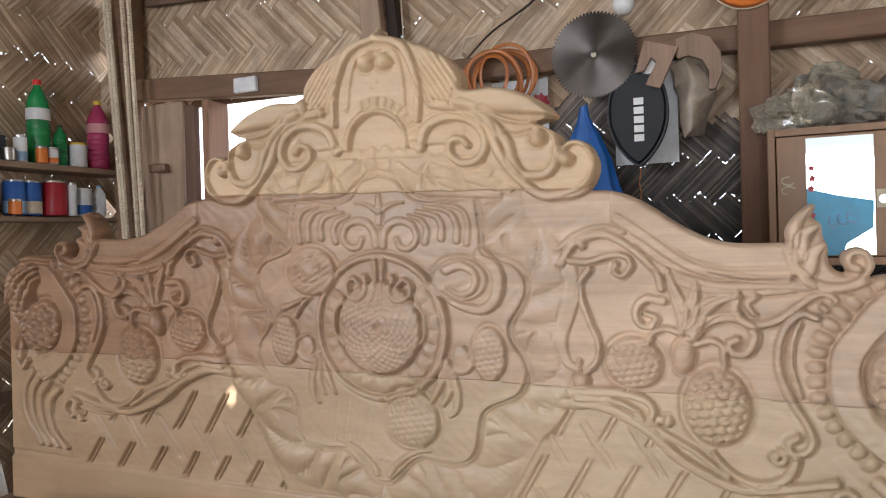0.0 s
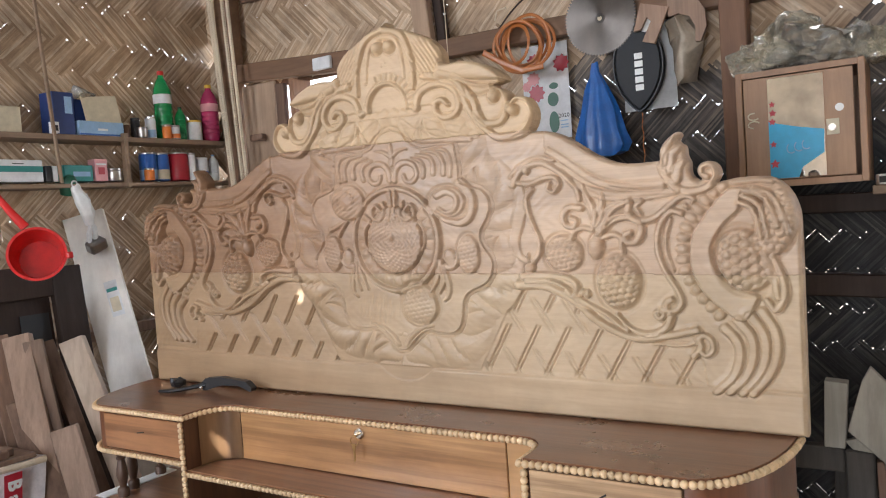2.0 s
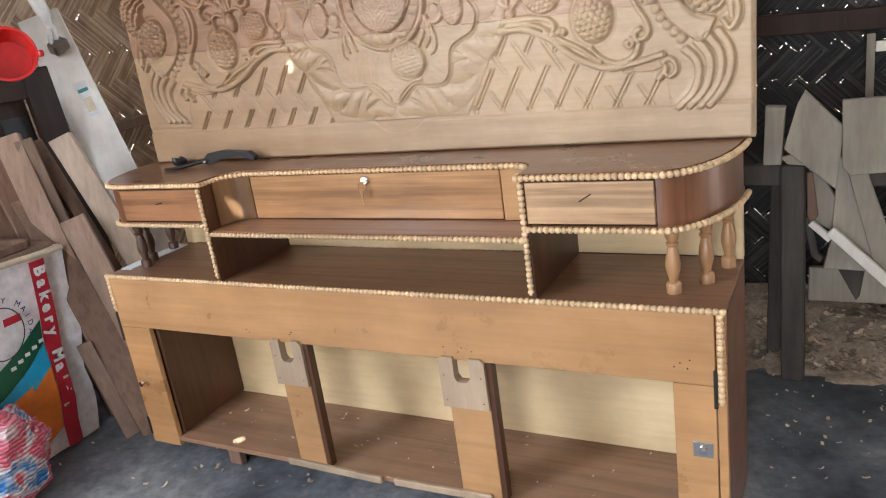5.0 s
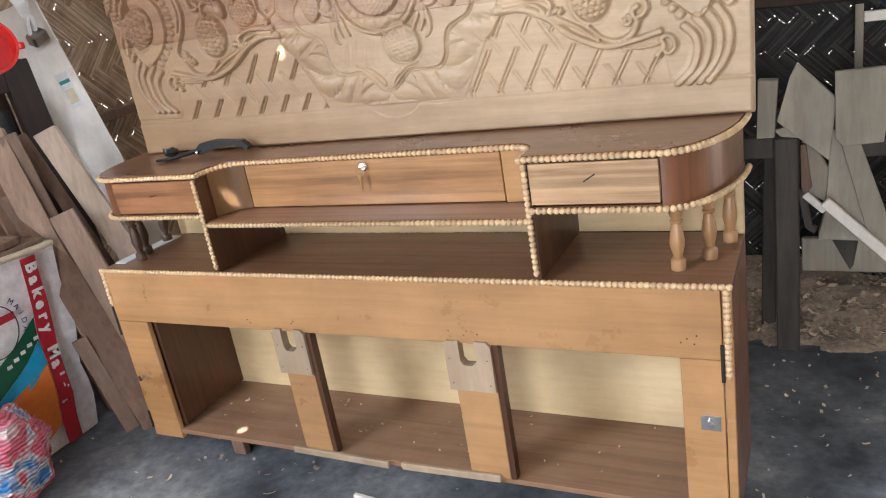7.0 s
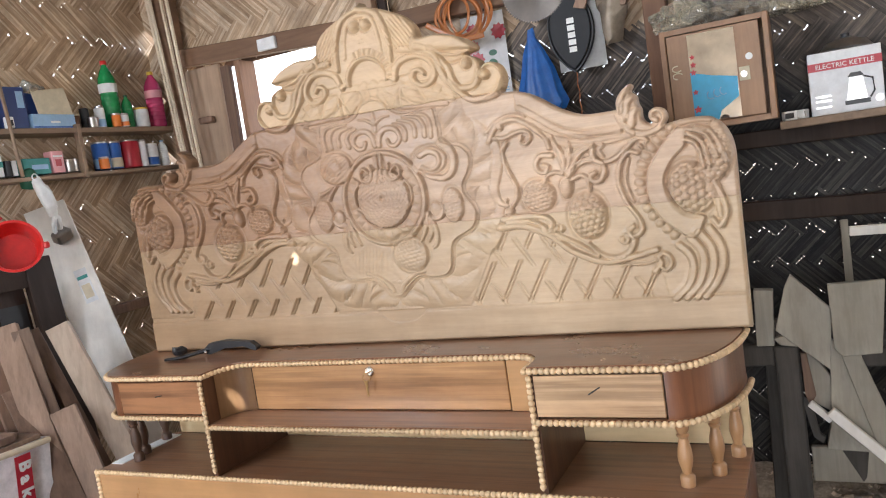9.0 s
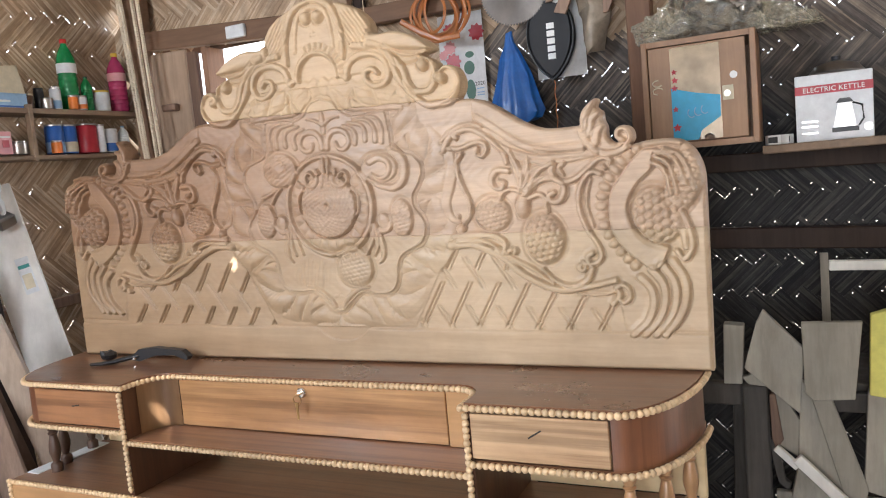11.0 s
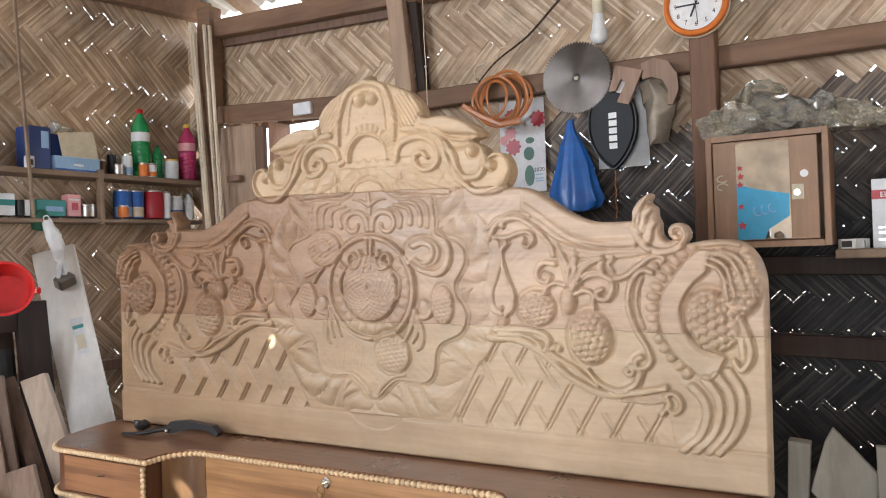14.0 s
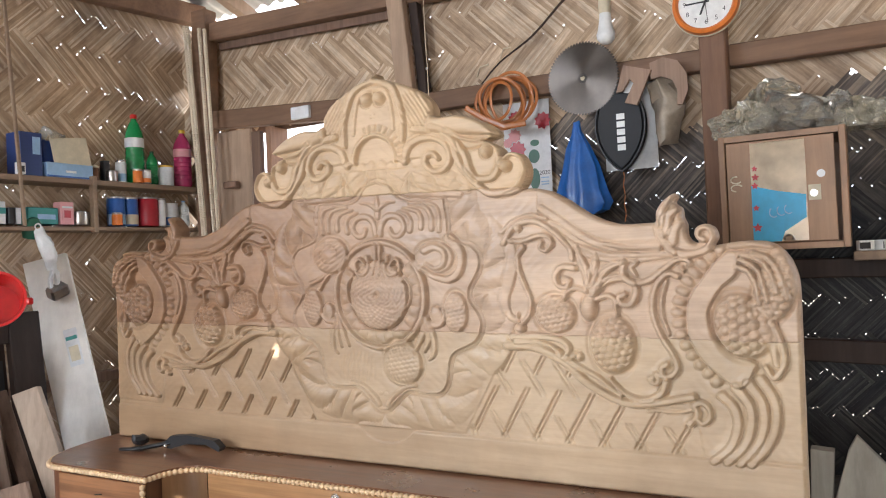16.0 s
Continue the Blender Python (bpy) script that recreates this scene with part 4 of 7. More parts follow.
    ridge([(0.672, 1.462), (0.677, 1.484), (0.691, 1.497)], 0.01, 0.004, 0.012, 0.003)
    ridge([(0.543, 1.458), (0.598, 1.449), (0.646, 1.449)], 0.005, 0.005, 0.008)

    # crest: buds, arch with its teeth, combed hair, wings, leaves and volutes
    RELIEF += np.where(GV > 1.582, 0.004, 0)
    q = np.hypot(GU / 0.165, (GV - 1.70) / 0.16)
    RELIEF += np.where((q < 1) & (GV > 1.66), 0.010 * np.sqrt(np.clip(1 - q * q, 0, 1)), 0)
    dome(0.018, 1.807, 0.018, 0.018, 0.028)
    ridge([(0.002, 1.849), (0.030, 1.841), (0.054, 1.827), (0.070, 1.797), (0.082, 1.755), (0.082, 1.701)], 0.01, 0.006, 0.018)
    ridge([(0.002, 1.832), (0.030, 1.825), (0.045, 1.802), (0.053, 1.764), (0.056, 1.730)], 0.007, 0.004, 0.01)
    dome(0.005, 1.767, 0.004, 0.004, 0.006)
    hatch(0.114, 1.769, 0.046, 0.061, 0.01, 35, 0.003)
    ridge([(0.081, 1.655), (0.095, 1.688), (0.128, 1.703), (0.166, 1.701), (0.191, 1.682), (0.199, 1.653), (0.183, 1.630), (0.156, 1.628), (0.136, 1.645), (0.140, 1.664), (0.157, 1.667), (0.168, 1.656)], 0.01, 0.006, 0.016)
    ridge([(0.112, 1.726), (0.159, 1.718), (0.203, 1.694), (0.220, 1.646), (0.245, 1.611), (0.285, 1.575), (0.317, 1.571), (0.355, 1.580), (0.378, 1.613), (0.370, 1.642), (0.350, 1.656), (0.330, 1.650), (0.320, 1.633)], 0.01, 0.007, 0.018)
    ridge([(0.158, 1.726), (0.193, 1.709), (0.233, 1.663), (0.245, 1.628), (0.263, 1.606), (0.298, 1.605), (0.315, 1.625), (0.319, 1.654), (0.304, 1.679), (0.283, 1.680)], 0.009, 0.007, 0.016)
    ridge([(0.161, 1.735), (0.203, 1.736), (0.251, 1.723), (0.306, 1.700)], 0.022, 0.003, 0.02, 0.012)
    ridge([(0.193, 1.716), (0.234, 1.694), (0.276, 1.688), (0.301, 1.695)], 0.005, 0.003, 0.012)
    groove([(0.231, 1.674), (0.250, 1.670), (0.273, 1.674)], 0.003, 0.008)
    dome(0.286, 1.663, 0.015, 0.015, 0.026)
    dome(0.332, 1.628, 0.013, 0.013, 0.026)
    ridge([(0.100, 1.618), (0.141, 1.601), (0.191, 1.592), (0.239, 1.582)], 0.014, 0.006, 0.005, 0.006)
    ridge([(0.036, 1.620), (0.079, 1.591), (0.141, 1.585), (0.219, 1.573)], 0.012, 0.006, 0.005, 0.006)
    r, a = np.hypot(GX - AXIS, GV - 1.664), np.arctan2(GV - 1.664, GX - AXIS)
    up = GV > 1.655
    RELIEF = np.where(up & (r < 0.054), 0.002, RELIEF)
    RELIEF = np.where(up & (np.abs(r - 0.058) < 0.006), 0.018 * np.sqrt(np.clip(1 - ((r - 0.058) / 0.006) ** 2, 0, 1)), RELIEF)
    RELIEF = np.where(up & (r > 0.066) & (r < 0.082) & (a < 2.0), 0.009 + 0.007 * np.abs(np.sin(a * 15)), RELIEF)
    for k in range(6):
        ridge([(0.014 + 0.026 * k, 1.652 - 0.004 * k), (0.030 + 0.030 * k, 1.632 - 0.004 * k), (0.040 + 0.036 * k, 1.604 - 0.003 * k)], 0.012, 0.005, 0.005, 0.005, cut=False)
    # shallow gouge marks everywhere, and rounded outer edges
    RELIEF += 0.0005 * np.sin(GX * 210 + 3 * np.sin(GZ * 60)) * np.sin(GZ * 190 + 2 * np.sin(GX * 45)) * (GZ > 1.045)
    RELIEF -= 0.014 * np.clip(1 - PHI / 0.008, 0, 1) ** 2


carve()
# soften the tool edges a little
SOFTER = RELIEF.copy()
SOFTER[1:-1, 1:-1] = 0.76 * RELIEF[1:-1, 1:-1] + 0.06 * (RELIEF[:-2, 1:-1] + RELIEF[2:, 1:-1] + RELIEF[1:-1, :-2] + RELIEF[1:-1, 2:])
RELIEF = SOFTER * 0.86
JOINTS = (1.265, 1.580)
RELIEF -= 0.0007 * np.exp(-(((GZ + 0.010 * GX - JOINTS[0]) / 0.0012) ** 2)) + 0.0007 * np.exp(-(((GV - JOINTS[1]) / 0.0012) ** 2))


def board_part(name, mat, parent, label):
    """One glued plank of the board: the carved face, its edges and its back."""
    gz, gx = np.gradient(PHI, STEP)
    slope = np.maximum(gx**2 + gz**2, 0.05)
    low = PHI < 0
    px = GX + np.where(low, -PHI * gx / slope, 0).clip(-STEP * 1.5, STEP * 1.5)
    pz = GZ + np.where(low, -PHI * gz / slope, 0).clip(-STEP * 1.5, STEP * 1.5)
    ok = PHI > -STEP * 0.9
    cell = ok[:-1, :-1] & ok[1:, :-1] & ok[:-1, 1:] & ok[1:, 1:]
    low, high = GZ + 0.010 * GX - JOINTS[0], GV - JOINTS[1]
    cell &= {"crest": high >= 0, "middle_plank": (high < 0) & (low >= 0), "lower_plank": low < 0}[name][:-1, :-1]
    ids = np.arange(GX.size).reshape(GX.shape)
    quads = np.stack([ids[:-1, :-1][cell], ids[:-1, 1:][cell], ids[1:, 1:][cell], ids[1:, :-1][cell]], 1)
    used, flat = np.unique(quads, return_inverse=True)
    quads = flat.reshape(quads.shape)
    n = len(used)
    front = np.stack([px.ravel()[used], -RELIEF.ravel()[used], pz.ravel()[used]], 1)
    # edges met once are the rim
    e = np.concatenate([quads[:, [k, (k + 1) % 4]] for k in range(4)])
    key = np.sort(e, 1)
    _, first, count = np.unique(key[:, 0].astype(np.int64) * n + key[:, 1], return_index=True, return_counts=True)
    rim = e[first[count == 1]]
    rv, rflat = np.unique(rim, return_inverse=True)
    rimq = rflat.reshape(rim.shape) + n
    rear = front[rv].copy()
    rear[:, 1] = 0.036
    sides = np.stack([rim[:, 1], rim[:, 0], rimq[:, 0], rimq[:, 1]], 1)
    me = bpy.data.meshes.new(name)
    verts = np.concatenate([front, rear])
    # a plain back, cut from coarse cells
    full = np.stack([cell[a : cell.shape[0] - 8 + a, b : cell.shape[1] - 8 + b] for a in (0, 3, 6) for b in (0, 3, 6)]).all(0)
    big = full[2::6, 2::6]
    jj, ii = np.nonzero(big)
    k = len(verts)
    back, faces = [], []
    for j, i in zip(jj * 6 + 2, ii * 6 + 2):
        x0, zz0 = BX[i], BZ[j]
        back += [(x0, 0.034, zz0), (x0, 0.034, zz0 + 6 * STEP), (x0 + 6 * STEP, 0.034, zz0 + 6 * STEP), (x0 + 6 * STEP, 0.034, zz0)]
        faces.append((k, k + 1, k + 2, k + 3))
        k += 4
    me.from_pydata(np.concatenate([verts, np.array(back).reshape(-1, 3)]).tolist(), [], np.concatenate([quads, sides]).tolist() + faces)
    smooth = np.zeros(len(me.polygons), bool)
    smooth[: len(quads)] = True
    me.polygons.foreach_set("use_smooth", smooth)
    me.materials.append(mat)
    ob = new(name, me)
    ob.parent = parent
    tagged(ob, label)


headboard = thing("headboard", (0, 0.022, 0), "tall pale carved wooden headboard standing on a cabinet", "headboard", turn=pose(0, 0, 0, 0, 0.55, 0))
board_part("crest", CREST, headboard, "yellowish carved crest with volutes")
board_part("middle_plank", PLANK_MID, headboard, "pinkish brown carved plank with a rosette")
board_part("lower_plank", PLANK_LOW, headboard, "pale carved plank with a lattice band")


# ---- bed-head cabinet under the headboard ----
FY, RY = -0.25, 0.068          # front and rear
LX, RX = -0.992, 0.848         # ends of the lower carcass
BASE_T = 0.655                 # its top
TOP_T, TOP_B = 0.948, 0.935    # the upper board
cab = thing("headboard_cabinet", (-0.07, -0.1, 0), "brown wooden bed-head cabinet with drawers and pale bead trim", "cabinet")


def table_outline(grow=0.0):
    """Plan of the upper board: two drawer wings with rounded ends and a recessed middle."""
    pts = [(LX + 0.0, RY)]
    for k in range(0, 11):
        a = radians(180 + 9 * k)
        pts.append((-0.842 + (0.150 + grow) * math.cos(a), RY - 0.02 + (0.298 + grow) * math.sin(a)))
    pts += [(-0.512 + grow, FY - grow)]
    for k in range(0, 6):
        a = radians(180 - 18 * k)
        pts.append((-0.44 + (0.072 - grow) * math.cos(a), -0.215 + (0.085 - grow) * math.sin(a)))
    pts += [(-0.30, -0.130 - grow), (0.30, -0.130 - grow)]
    for k in range(0, 6):
        a = radians(90 - 18 * k)
        pts.append((0.375 + (0.058 - grow) * math.cos(a), -0.200 + (0.070 - grow) * math.sin(a)))
    pts += [(0.433 - grow, FY - grow)]
    for k in range(0, 11):
        a = radians(270 + 9 * k)
        pts.append((0.722 + (0.136 + grow) * math.cos(a), RY - 0.02 + (0.298 + grow) * math.sin(a)))
    pts.append((RX + 0.01, RY))
    return pts


part("top_board", slab(table_outline(), TOP_B, TOP_T), TOP_WOOD, cab, "dusty dark brown board with a wavy front edge")


def wing(x0, x1, outer, cx, rx):
    """A drawer wing: floor, drawer front, inner side and bent outer side."""
    inner = x1 if outer == x0 else x0
    sgn = -1 if outer == x0 else 1
    pts = [(inner, RY), (inner, FY + 0.006), (outer, FY + 0.006)]
    arc = [(cx + sgn * (rx - 0.006) * math.sin(radians(9 * k)), RY - 0.02 - 0.292 * math.cos(radians(9 * k))) for k in range(11)]
    clear = inner + sgn * 0.013
    part("wing_floor", slab([(clear, RY - 0.002), (clear, FY + 0.004), *arc, (arc[-1][0], RY - 0.002)], 0.815, 0.829), SHELF_WOOD, cab)
    # bent side panel
    bm = bmesh.new()
    rows = []
    for x, y in arc:
        rows.append([bm.verts.new((x, y, 0.829)), bm.verts.new((x, y, TOP_B))])
    for p, q in zip(rows, rows[1:]):
        bm.faces.new((p[0], q[0], q[1], p[1]))
    bmesh.ops.recalc_face_normals(bm, faces=bm.faces[:])
    bmesh.ops.solidify(bm, geom=bm.faces[:], thickness=0.008)
    part("bent_side", bm, SIDE_WOOD, cab, "reddish brown bent plywood side", True)
    # drawer
    lo, hi = min(inner, outer), max(inner, outer)
    d = part("drawer", box((lo + 0.012, FY - 0.004, 0.836), (hi - 0.002, FY + 0.012, 0.928), 0.0015), DRAWER_DARK if sgn < 0 else DRAWER_PALE, cab, "drawer front with streaky grain")
    mx = (lo + hi) / 2
    part("pull_slot", beam_between((mx - 0.013, FY - 0.0042, 0.886), (mx + 0.013, FY - 0.0042, 0.890 if sgn < 0 else 0.902), 0.003, 0.003, (0, 0, 1), 0), IRON, d)
    part("divider", box((inner - (0.012 if sgn < 0 else 0), FY + 0.002, BASE_T), (inner + (0 if sgn < 0 else 0.012), RY, TOP_B)), SHADED_SIDE_WOOD, cab)


wing(-0.842, -0.512, -0.842, -0.842, 0.150)
wing(0.433, 0.722, 0.722, 0.722, 0.136)

# recessed middle: drawer with a lock, curved cheeks, shelf
mid = part("middle_drawer", box((-0.438, -0.128, 0.8075), (0.333, -0.112, 0.930), 0.0015), DRAWER_WOOD, cab, "wide golden drawer front with a lock")
part("cheek", box((0.337, -0.131, 0.806), (0.431, -0.115, TOP_B), 0.001), FRONT_WOOD, cab, "plain golden cheek beside the drawer")
bm = bmesh.new()
rows = [[bm.verts.new((-0.508 + 0.068 * (1 - math.cos(radians(90 * k / 8))), -0.205 + 0.078 * math.sin(radians(90 * k / 8)), z)) for z in (0.806, TOP_B)] for k in range(9)]
for p, q in zip(rows, rows[1:]):
    bm.faces.new((p[0], q[0], q[1], p[1]))
bmesh.ops.solidify(bm, geom=bm.faces[:], thickness=0.008)
part("cheek", bm, LEG_WOOD, cab, "curved unvarnished cheek", True)
part("middle_shelf", box((-0.512, FY + 0.004, 0.789), (0.433, RY, 0.805), 0.001), SHELF_WOOD, cab)
lock = part("lock", lathe(((0.0, 0.0), (0.013, 0.0), (0.013, 0.006), (0.010, 0.009), (0.0, 0.009)), (-0.046, -0.128, 0.912), 20, pose(0, 0, 0, 90)), CHROME, mid, "round chrome lock with keys in it", True)
part("key", box((-0.050, -0.150, 0.9105), (-0.042, -0.137, 0.9135)), BRASS, lock)
key_ring = [(-0.048 + 0.011 * math.cos(a), -0.148, 0.899 + 0.011 * math.sin(a)) for a in np.linspace(0, 6.28, 16)]
part("key_ring", tube(key_ring, 0.0011, 6, up=(0, 1, 0)), BRASS, lock)
part("key", slab([(-0.056, 0.893), (-0.044, 0.893), (-0.046, 0.878), (-0.047, 0.852), (-0.051, 0.849), (-0.053, 0.878)], -0.150, -0.1485, "y"), BRASS, lock)

# lower carcass
part("carcass_top", box((LX, FY + 0.002, BASE_T - 0.014), (RX, RY, BASE_T), 0.001), SHELF_WOOD, cab, "dusty brown shelf board")
part("sheet", box((LX + 0.004, -0.20, BASE_T), (LX + 0.05, RY - 0.02, BASE_T + 0.003)), PAPER, cab, "white sheet edge")
part("top_rail", box((LX + 0.0, FY - 0.003, 0.482), (RX - 0.022, FY + 0.015, BASE_T - 0.006), 0.0015), FRONT_WOOD, cab, "wide golden front rail with nail holes")
for x, z in ((-0.455, 0.512), (-0.445, 0.503), (-0.30, 0.508), (-0.292, 0.515), (0.185, 0.515), (0.225, 0.505), (0.235, 0.517), (0.262, 0.509), (0.742, 0.520), (0.755, 0.530), (0.770, 0.518), (0.775, 0.538)):
    part("nail_hole", lathe(((0, 0), (0.0019, 0), (0.0019, 0.0008), (0, 0.0008)), (x, FY - 0.0031, z), 8, pose(0, 0, 0, 90)), IRON, cab)
part("stile", box((LX, FY - 0.002, 0.055), (-0.868, FY + 0.016, 0.480), 0.0015), FRONT_WOOD, cab)
door_strip = part("stile", box((0.738, FY - 0.003, 0.055), (0.826, FY + 0.015, 0.4805), 0.0015), FRONT_WOOD, cab)
part("bead_stile", box((0.829, FY - 0.003, 0.055), (RX, FY + 0.015, BASE_T - 0.012), 0.0015), FRONT_WOOD, cab)
part("side_panel", box((LX + 0.001, FY + 0.018, 0.055), (LX + 0.016, RY, BASE_T - 0.016)), SIDE_WOOD, cab)
part("side_panel", box((RX - 0.015, FY + 0.018, 0.055), (RX, RY, BASE_T - 0.016)), SIDE_WOOD, cab)
part("inner_panel", box((-0.868, FY + 0.02, 0.10), (-0.853, RY - 0.01, 0.63)), SHADED_SIDE_WOOD, cab)
part("floor_board", box((LX + 0.02, FY + 0.002, 0.072), (RX - 0.02, RY, 0.088), 0.001), FLOOR_WOOD, cab)
part("back_panel", box((LX + 0.02, RY - 0.006, 0.09), (RX - 0.02, RY, 0.64)), PLY, cab, "pale yellow plywood back")
part("back_panel", box((LX + 0.03, RY + 0.001, BASE_T + 0.002), (RX, RY + 0.006, TOP_B)), PLY, cab, "pale plywood back above the shelf")
part("pull_knob", lathe(((0, 0), (0.006, 0), (0.005, 0.010), (0.010, 0.016), (0.009, 0.022), (0, 0.024)), (-0.951, FY - 0.002, 0.285), 14, pose(0, 0, 0, 90)), CHROME, cab, "small chrome knob", True)
catch = part("door_catch", box((0.775, FY - 0.0055, 0.306), (0.817, FY - 0.003, 0.344), 0.001), CHROME, cab, "square steel catch plate")
part("bolt", lathe(((0, 0), (0.009, 0), (0.009, 0.006), (0, 0.007)), (0.796, FY - 0.0055, 0.325), 14, pose(0, 0, 0, 90)), CHROME, catch)
for x, z0, z1, thick in ((LX - 0.002, 0.43, 0.53, IRON), (LX + 0.003, 0.085, 0.15, IRON), (RX - 0.022, 0.43, 0.52, IRON)):
    part("hinge", box((x - 0.004, FY - 0.007, z0), (x + 0.004, FY - 0.003, z1), 0.001), thick, cab)
for k, x in enumerate((-0.695, 0.62)):
    part("foot", box((x, FY + 0.03, 0.0), (x + 0.05, FY + 0.055, 0.072), 0.002), RAW_BROWN, cab)
    part("foot", box((x, RY - 0.05, 0.0), (x + 0.05, RY - 0.02, 0.072), 0.002), RAW_BROWN, cab)


def bracket(x0, x1, lean):
    """An upright with a notched raw block nailed to its head."""
    up = part("upright", box((x0 + 0.014, FY - 0.004, 0.09), (x1 + 0.0005, FY + 0.012, 0.3515), 0.0015), FRONT_WOOD, cab)
    cx, w = (x0 + x1) / 2, (x1 - x0) / 2
    z0, z1, zn = 0.352, 0.492, 0.425
    notch = [(x0, z0), (x1, z0), (x1, z1 - 0.012), (x1 - 0.010, z1), (cx + 0.022, z1), (cx + 0.022, zn + 0.012), (cx + 0.010, zn), (cx - 0.014, zn), (cx - 0.022, zn + 0.012), (cx - 0.022, z1), (x0 + 0.010, z1), (x0, z1 - 0.012)]
    b = part("notched_block", slab(notch, FY - 0.012, FY + 0.014, "y"), BLOCK, up, "raw pale block with a square notch")
    part("block_side", box((x1 + 0.001, FY - 0.003, 0.09), (x1 + 0.016, FY + 0.022, 0.482)), SHADED_SIDE_WOOD, up)
    for q in (z0 + 0.02, z1 - 0.05):
        for s in (x0 + 0.012, x1 - 0.012):
            part("nail_hole", lathe(((0, 0), (0.002, 0), (0.002, 0.0006), (0, 0.0006)), (s, FY - 0.0121, q), 6, pose(0, 0, 0, 90)), IRON, b)


bracket(-0.372, -0.262, 0)
bracket(0.168, 0.294, 0)
part("bottom_strip", beam_between((-0.40, FY - 0.008, 0.089), (-0.07, FY - 0.010, 0.083), 0.022, 0.014, (0, 0, 1)), BLOCK, cab, "raw pale strip nailed to the edge")
part("bottom_strip", beam_between((-0.03, FY - 0.008, 0.086), (0.27, FY - 0.010, 0.094), 0.022, 0.014, (0, 0, 1)), BLOCK, cab, "raw pale strip nailed to the edge")

# turned legs
LEG = ((0.016, 0.0), (0.0165, 0.020), (0.0145, 0.024), (0.0095, 0.028), (0.0105, 0.035), (0.0155, 0.054), (0.0165, 0.064), (0.0145, 0.082), (0.0095, 0.106), (0.0130, 0.110), (0.0135, 0.113), (0.0095, 0.117), (0.0125, 0.122), (0.0150, 0.130), (0.0155, 0.160))
for x, y in ((0.732, -0.166), (0.790, -0.100), (0.822, 0.005)):
    part("turned_leg", lathe(LEG, (x, y, BASE_T), 18), LEG_WOOD, cab, "", True)
for x, y in ((-0.905, -0.165), (-0.935, -0.110), (-0.962, 0.005)):
    part("turned_leg", lathe(LEG, (x, y, BASE_T), 18), LEG_DARK, cab, "dark turned leg", True)
part("corner_strip", box((RX - 0.016, RY - 0.02, BASE_T + 0.002), (RX, RY, 0.815)), PLY, cab)

# black strap tool on the board
tool = thing("hand_tool", (-0.70, -0.03, TOP_T), "black folded hand tool with a strap lying on the cabinet", "tool")
part("handle", tube(smooth_path([(-0.79, -0.10, 0.953), (-0.735, -0.09, 0.956), (-0.69, -0.05, 0.962), (-0.655, -0.03, 0.968)], 4), lambda s: 0.007 + 0.006 * s, 10, None, 0.6), BLACK, tool, "", True)
part("blade_cover", slab([(-0.70, 0.955), (-0.66, 0.985), (-0.60, 0.992), (-0.50, 0.985), (-0.478, 0.968), (-0.485, 0.958), (-0.53, 0.972), (-0.60, 0.968), (-0.66, 0.951)], -0.045, -0.025, "y"), BLACK, tool)
part("clip", crumple(lathe(((0, 0), (0.02, 0.004), (0.024, 0.016), (0.012, 0.030), (0, 0.030)), (-0.80, -0.03, TOP_T), 12), 0.01, 60), BLACK, tool)
part("rivet", lathe(((0, 0), (0.006, 0), (0.004, 0.004), (0, 0.005)), (-0.672, -0.052, 0.960), 10, pose(0, 0, 0, 90)), CHROME, tool)

# ---- bead trim: turned half beads in rows ----
BEAD_R = 0.0078


def bead_mesh(name, r):
    bm = bmesh.new()
    bmesh.ops.create_uvsphere(bm, u_segments=7, v_segments=5, radius=r)
    for f in bm.faces:
        f.smooth = True
    me = bpy.data.meshes.new(name)
    bm.to_mesh(me)
    bm.free()
    me.materials.append(BEAD)
    return me


BEAD_ME = bead_mesh("bead", BEAD_R)


def bead_row(points, pitch=0.0136, near=0.0):
    """Beads along a line of points: those at x beyond near are pieces of their own, the rest one strip."""
    pts = [Vector(p) for p in points]
    strip = part("bead_trim", tube(pts, 0.0038, 5), BEAD, cab, "row of pale turned beads")
    rest = bmesh.new()
    spare, inv = 0.0, home(cab).inverted()
    for a, b in zip(pts, pts[1:]):
        d = (b - a).length
        while spare < d:
            p = a.lerp(b, spare / d)
            if p.x > near:
                ob = new("bead", BEAD_ME)
                ob.parent, ob.location = strip, inv @ p
                ob.rotation_euler = (random.uniform(-0.4, 0.4), random.uniform(-0.4, 0.4), random.uniform(0, 3))
            else:
                bmesh.ops.create_icosphere(rest, subdivisions=1, radius=BEAD_R, matrix=Matrix.Translation(p))
            spare += pitch
        spare -= d
    if rest.verts:
        tagged(part("bead_run", rest, BEAD, strip, "", True), kind="stuff")
    else:
        rest.free()


def along(pts, z, lo, hi):
    return [(x, y, z) for x, y in pts[lo:hi]]


RIM = table_outline(0.006)
bead_row([(x, y, TOP_B + 0.004) for x, y in RIM[1:-1]], near=0.1)
bead_row([(-0.842 - 0.154 * math.cos(radians(9 * k)), RY - 0.02 - 0.302 * math.sin(radians(9 * k)), 0.823) for k in range(11)] + [(-0.52, FY - 0.005, 0.823)])
bead_row([(0.445, FY - 0.005, 0.823)] + [(0.722 + 0.142 * math.sin(radians(9 * k)), RY - 0.02 - 0.304 * math.cos(radians(9 * k)), 0.823) for k in range(11)])
bead_row([(-0.512, FY - 0.003, 0.797), (0.428, FY - 0.003, 0.797)], near=0.1)
